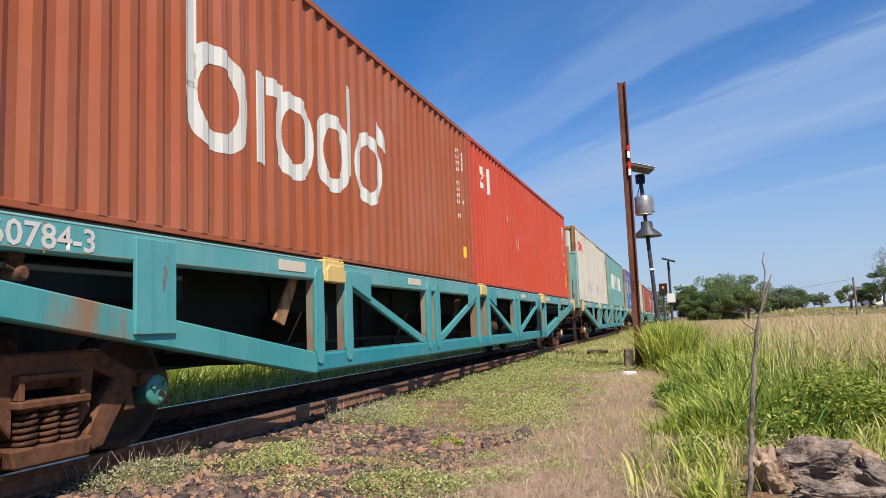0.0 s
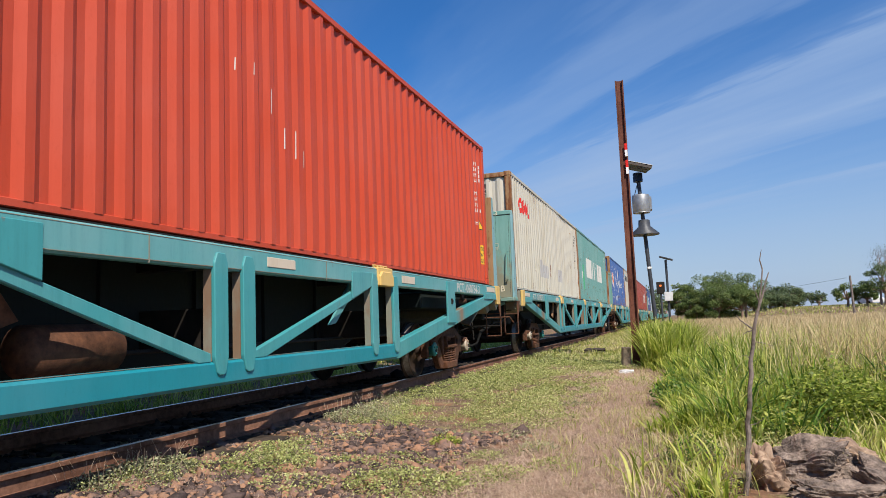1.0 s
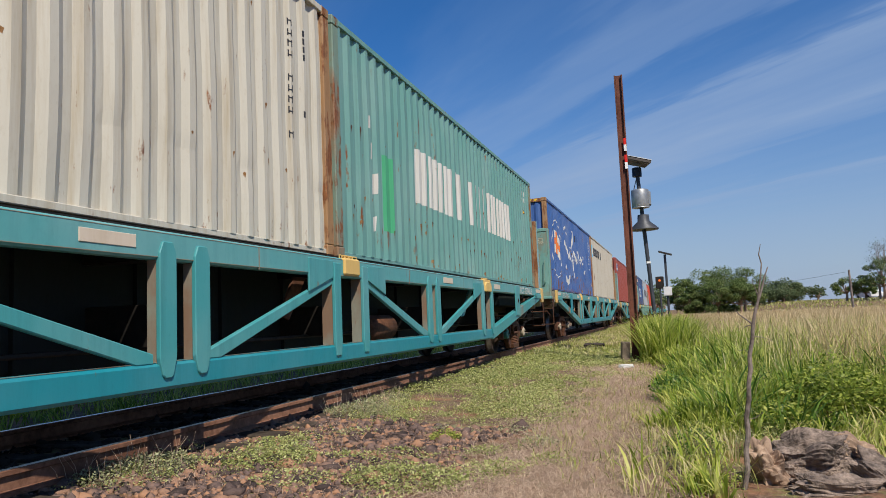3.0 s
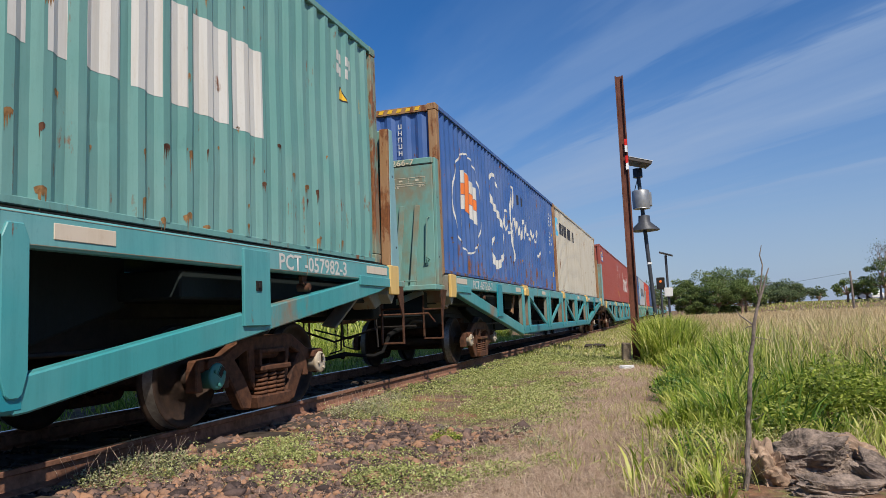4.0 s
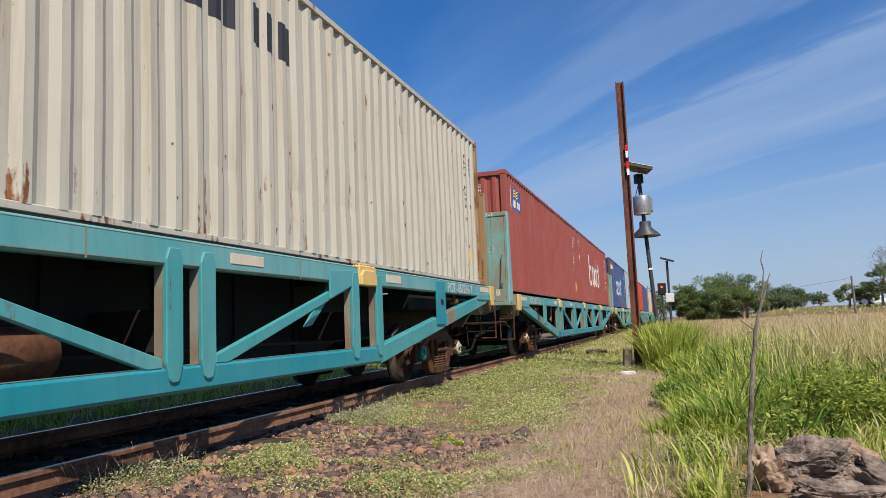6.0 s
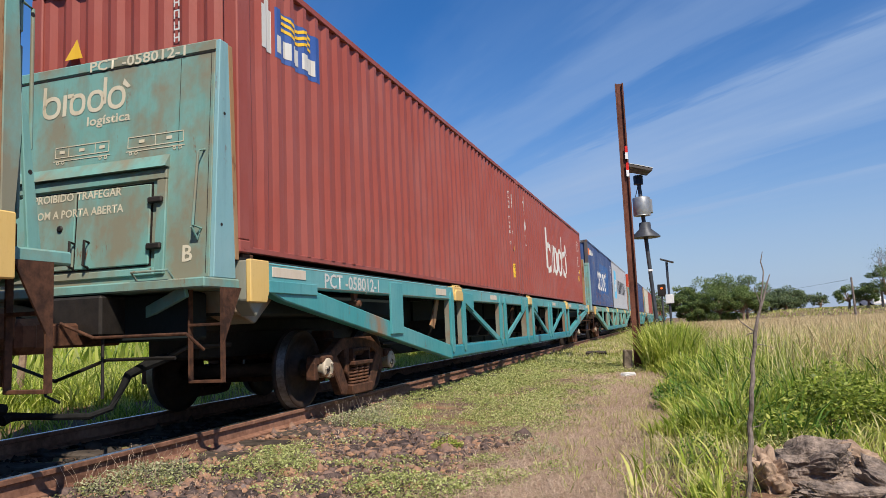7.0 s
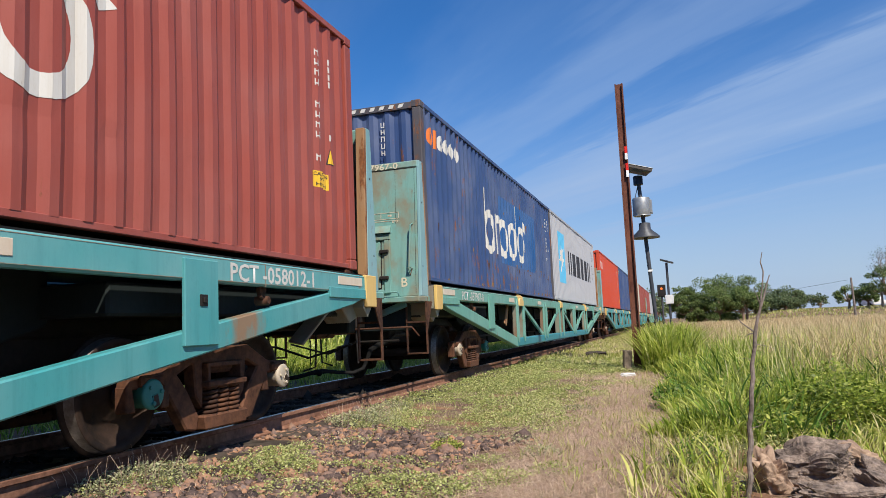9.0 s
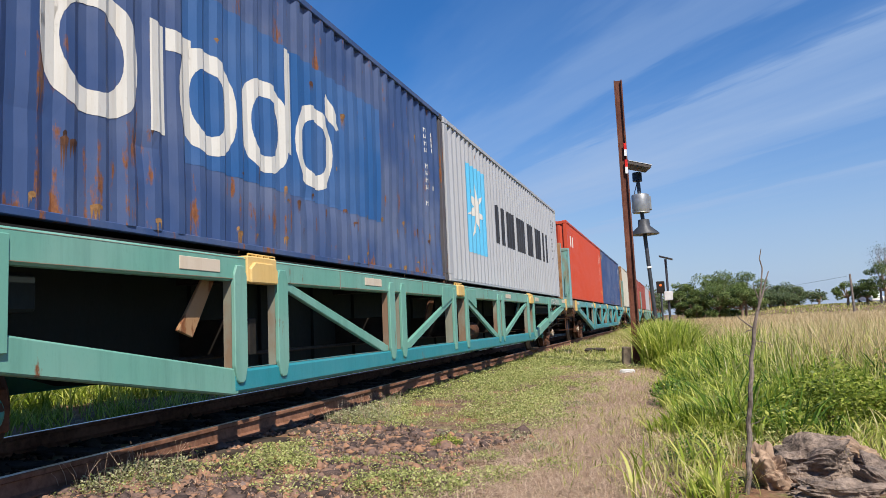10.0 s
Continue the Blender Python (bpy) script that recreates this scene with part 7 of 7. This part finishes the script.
def tree(x, y, height, spread, seed, material, label, leaf=0.3, count=4200, low=0.25, trunk_r=0.16, density=1.0):
    """A tree: tapered trunk, limbs, and a crown of many leaves gathered in uneven clumps."""
    r = np.random.default_rng(seed)
    g = ground_height(x, y)
    root = new("tree")
    tagged(root, label, "tree")
    root.matrix_basis = pose(x, y, g)
    b = bmesh.new()
    top = height * 0.6
    rod(b, [(0, 0, -0.3), (0.1, 0, top * 0.4), (0.0, 0.1, top)], [trunk_r, trunk_r * 0.75, trunk_r * 0.4], 8)
    centres = []
    for i in range(11):
        a = i * 2.4 + r.uniform(-0.4, 0.4)
        d = spread * r.uniform(0.35, 0.95)
        zc = height * r.uniform(0.45, 0.86) * (1.05 - 0.28 * d / spread)
        c = Vector((d * math.cos(a), d * math.sin(a), zc))
        centres.append((c, spread * r.uniform(0.22, 0.42)))
        rod(b, [(0, 0.02, top * 0.45), (c.x * 0.5, c.y * 0.5, zc * 0.72), tuple(c)], [trunk_r * 0.45, trunk_r * 0.28, 0.02], 6)
    centres.append((Vector((0, 0, height * 0.82)), spread * 0.4))
    for i in range(6):
        a = r.uniform(0, math.tau)
        centres.append((Vector((spread * 0.8 * math.cos(a), spread * 0.8 * math.sin(a), height * r.uniform(low, 0.5))), spread * 0.3))
    part("trunk", b, BARK, root)
    pos = []
    per = count // len(centres)
    for c, q in centres:
        d = r.normal(size=(per, 3))
        d /= np.linalg.norm(d, axis=1)[:, None]
        pos.append(np.array(c) + d * q * (r.uniform(0.35, 1.0, (per, 1)) ** 0.6) * (1, 1, 0.62))
    leaves("crown", r, np.concatenate(pos), leaf, material, parent=root, kind="")
    return root


DK = "dense dark green tree at the field's far edge"
for i, (x, y, h, s) in enumerate(((2.6, 84, 5.2, 2.6), (5.0, 86, 5.4, 2.8), (7.0, 85, 4.9, 2.2), (0.9, 83, 4.2, 1.7), (4.0, 80, 3.8, 2.2), (6.2, 80, 3.6, 2.0), (1.8, 80, 3.4, 1.6))):
    tree(x, y, h + 0.55, s * 1.05, 20 + i, TREE_LEAF, DK, 0.14, 13000, 0.12)
tree(0.0, 92, 5.4, 1.4, 31, TREE_LEAF, "small round dark tree behind the shrubs", 0.28, 2200)
for i, (x, y, h, s) in enumerate(((11.6, 104, 3.2, 2.4), (13.8, 106, 3.4, 2.5), (9.4, 102, 3.6, 2.2), (15.6, 108, 2.9, 1.9), (10.4, 100, 2.2, 1.8), (12.8, 100, 2.0, 1.6))):
    tree(x, y, h, s, 40 + i, TREE_FAR, "flat-topped hazy green tree across the field", 0.19, 5200, 0.15)
tree(17.2, 103, 2.2, 0.9, 47, TREE_FAR, "lone small tree across the field", 0.25, 900)
tree(18.9, 95, 3.0, 1.5, 48, TREE_LEAF, "dark green tree beside a utility pole", 0.17, 4200)
tree(21.3, 97, 2.6, 1.4, 49, TREE_LEAF, "dark green low tree under a bare one", 0.26, 1800)
for i, (x, y, h, s) in enumerate(((-4.2, 118, 6.2, 2.8), (-2.4, 122, 5.6, 2.2), (-7.5, 125, 6.0, 3.0), (-12, 130, 6.0, 3.5))):
    tree(x, y, h, s, 60 + i, TREE_FAR, "hazy green tree beyond the end of the train", 0.34, 1800)


def bare_tree(x, y, height, spread, seed):
    """A leafless tree of forking twigs with a thin haze of buds."""
    r = np.random.default_rng(seed)
    root = new("bare_tree")
    tagged(root, "half-bare grey tree with fine forking twigs", "tree")
    root.matrix_basis = pose(x, y, ground_height(x, y))
    b = bmesh.new()
    ends = []

    def grow(p, d, ln, rad, depth):
        q = p + d * ln
        rod(b, [tuple(p), tuple((p + q) / 2 + Vector(r.normal(0, 0.04 * ln, 3))), tuple(q)], [rad, rad * 0.85, rad * 0.7], 5 if depth < 3 else 3)
        ends.append(q)
        if depth < 6:
            for _ in range(3 if depth < 4 else 2):
                e = (d + Vector(r.normal(0, 0.5, 3)) + Vector((0, 0, 0.1))).normalized()
                grow(q, e, ln * r.uniform(0.62, 0.82), rad * 0.62, depth + 1)
    grow(Vector((0, 0, -0.2)), Vector((0, 0, 1)), height * 0.27, 0.16, 0)
    part("branch_work", b, TWIG, root)
    pts = np.array([e[:] for e in ends[40:]])
    pts = np.repeat(pts, 3, 0) + r.normal(0, 0.22, (len(pts) * 3, 3))
    leaves("crown", r, pts, 0.12, TREE_FAR, parent=root, kind="")


bare_tree(21.7, 92, 7.4, 3.0, 5)
tree(22.3, 93, 5.4, 2.4, 52, TREE_LEAF, "dark green tree grown into a bare one", 0.16, 7000, 0.3)

upole = new("utility_pole")
tagged(upole, "thin grey timber utility pole in the field", "utility pole")
b = bmesh.new()
rod(b, [(0, 0, -0.5), (-0.1, 0, 3.6)], [0.11, 0.08], 8)
part("post", b, TWIG, upole)
upole.matrix_basis = pose(14.4, 70, 0)
b = bmesh.new()
rod(b, [(14.0, 70, 3.42), (10.0, 80, 3.0), (4.0, 95, 3.2)], 0.012, 4)
tagged(part("power_line", b, DARKGREY), "thin dark power line from the utility pole", "power line")


def parked_car(x, y, turn, paint_mat):
    root = new("car")
    tagged(root, "small white car parked beyond the field", "car")
    b = bmesh.new()
    plate(b, [(-2.0, 0.35), (2.0, 0.35), (2.05, 0.8), (1.2, 0.92), (0.7, 1.42), (-0.9, 1.45), (-1.7, 0.95), (-2.05, 0.85)], -0.82, 0.82, 0.06)
    part("body", b, paint_mat, root)
    b = bmesh.new()
    plate(b, [(1.05, 0.95), (0.66, 1.36), (-0.86, 1.38), (-1.45, 0.96)], -0.83, 0.83, 0.01)
    part("windows", b, SOLAR, root)
    for wx in (-0.75, 0.75):
        for wy in (-1.25, 1.25):
            b = bmesh.new()
            lathe(b, [(wx - 0.1, 0.3), (wx + 0.1, 0.3)], 16, Matrix.Translation((0, wy, 0.3)))
            part("wheel", b, RUBBER, root)
    root.matrix_basis = pose(x, y, ground_height(x, y), 0, 0, turn)


CAR_WHITE = rough_stuff("white_car_paint", (0.7, 0.7, 0.7), (0.78, 0.78, 0.78), 3, 0.3, 0, 0.02)
parked_car(24.6, 110, 15, CAR_WHITE)
parked_car(15.2, 125, 20, CAR_WHITE)
b = bmesh.new()
box(b, (8, 126, 1.3), (80, 132, 1.45))
ROADMAT = rough_stuff("pale_dusty_road", (0.2, 0.19, 0.18), (0.3, 0.28, 0.26), 3, 0.9)
tagged(part("road", b, ROADMAT), "pale dusty road across the field", "road", kind="structure")


# ---- what moves ----
def motions():
    """The train rolls towards the camera; its wheels turn with it."""
    for ob, w, dy, z in movers:
        walk(ob, [(t * 0.5, pose(TRACK_X, at(w, t * 0.5) + dy, z)) for t in range(21)])
    for pair, w in wheels:
        if w > 6:
            continue
        for k, ob in enumerate(pair):
            y = ob.matrix_basis.translation.y
            rows = []
            for f in range(301):
                t = f / 30
                rows.append((t, pose(0, y, WHEEL_R, math.degrees((at(0, 0) - at(0, t)) / WHEEL_R) + 40 * k + 17 * w)))
            walk(ob, rows)


motions()
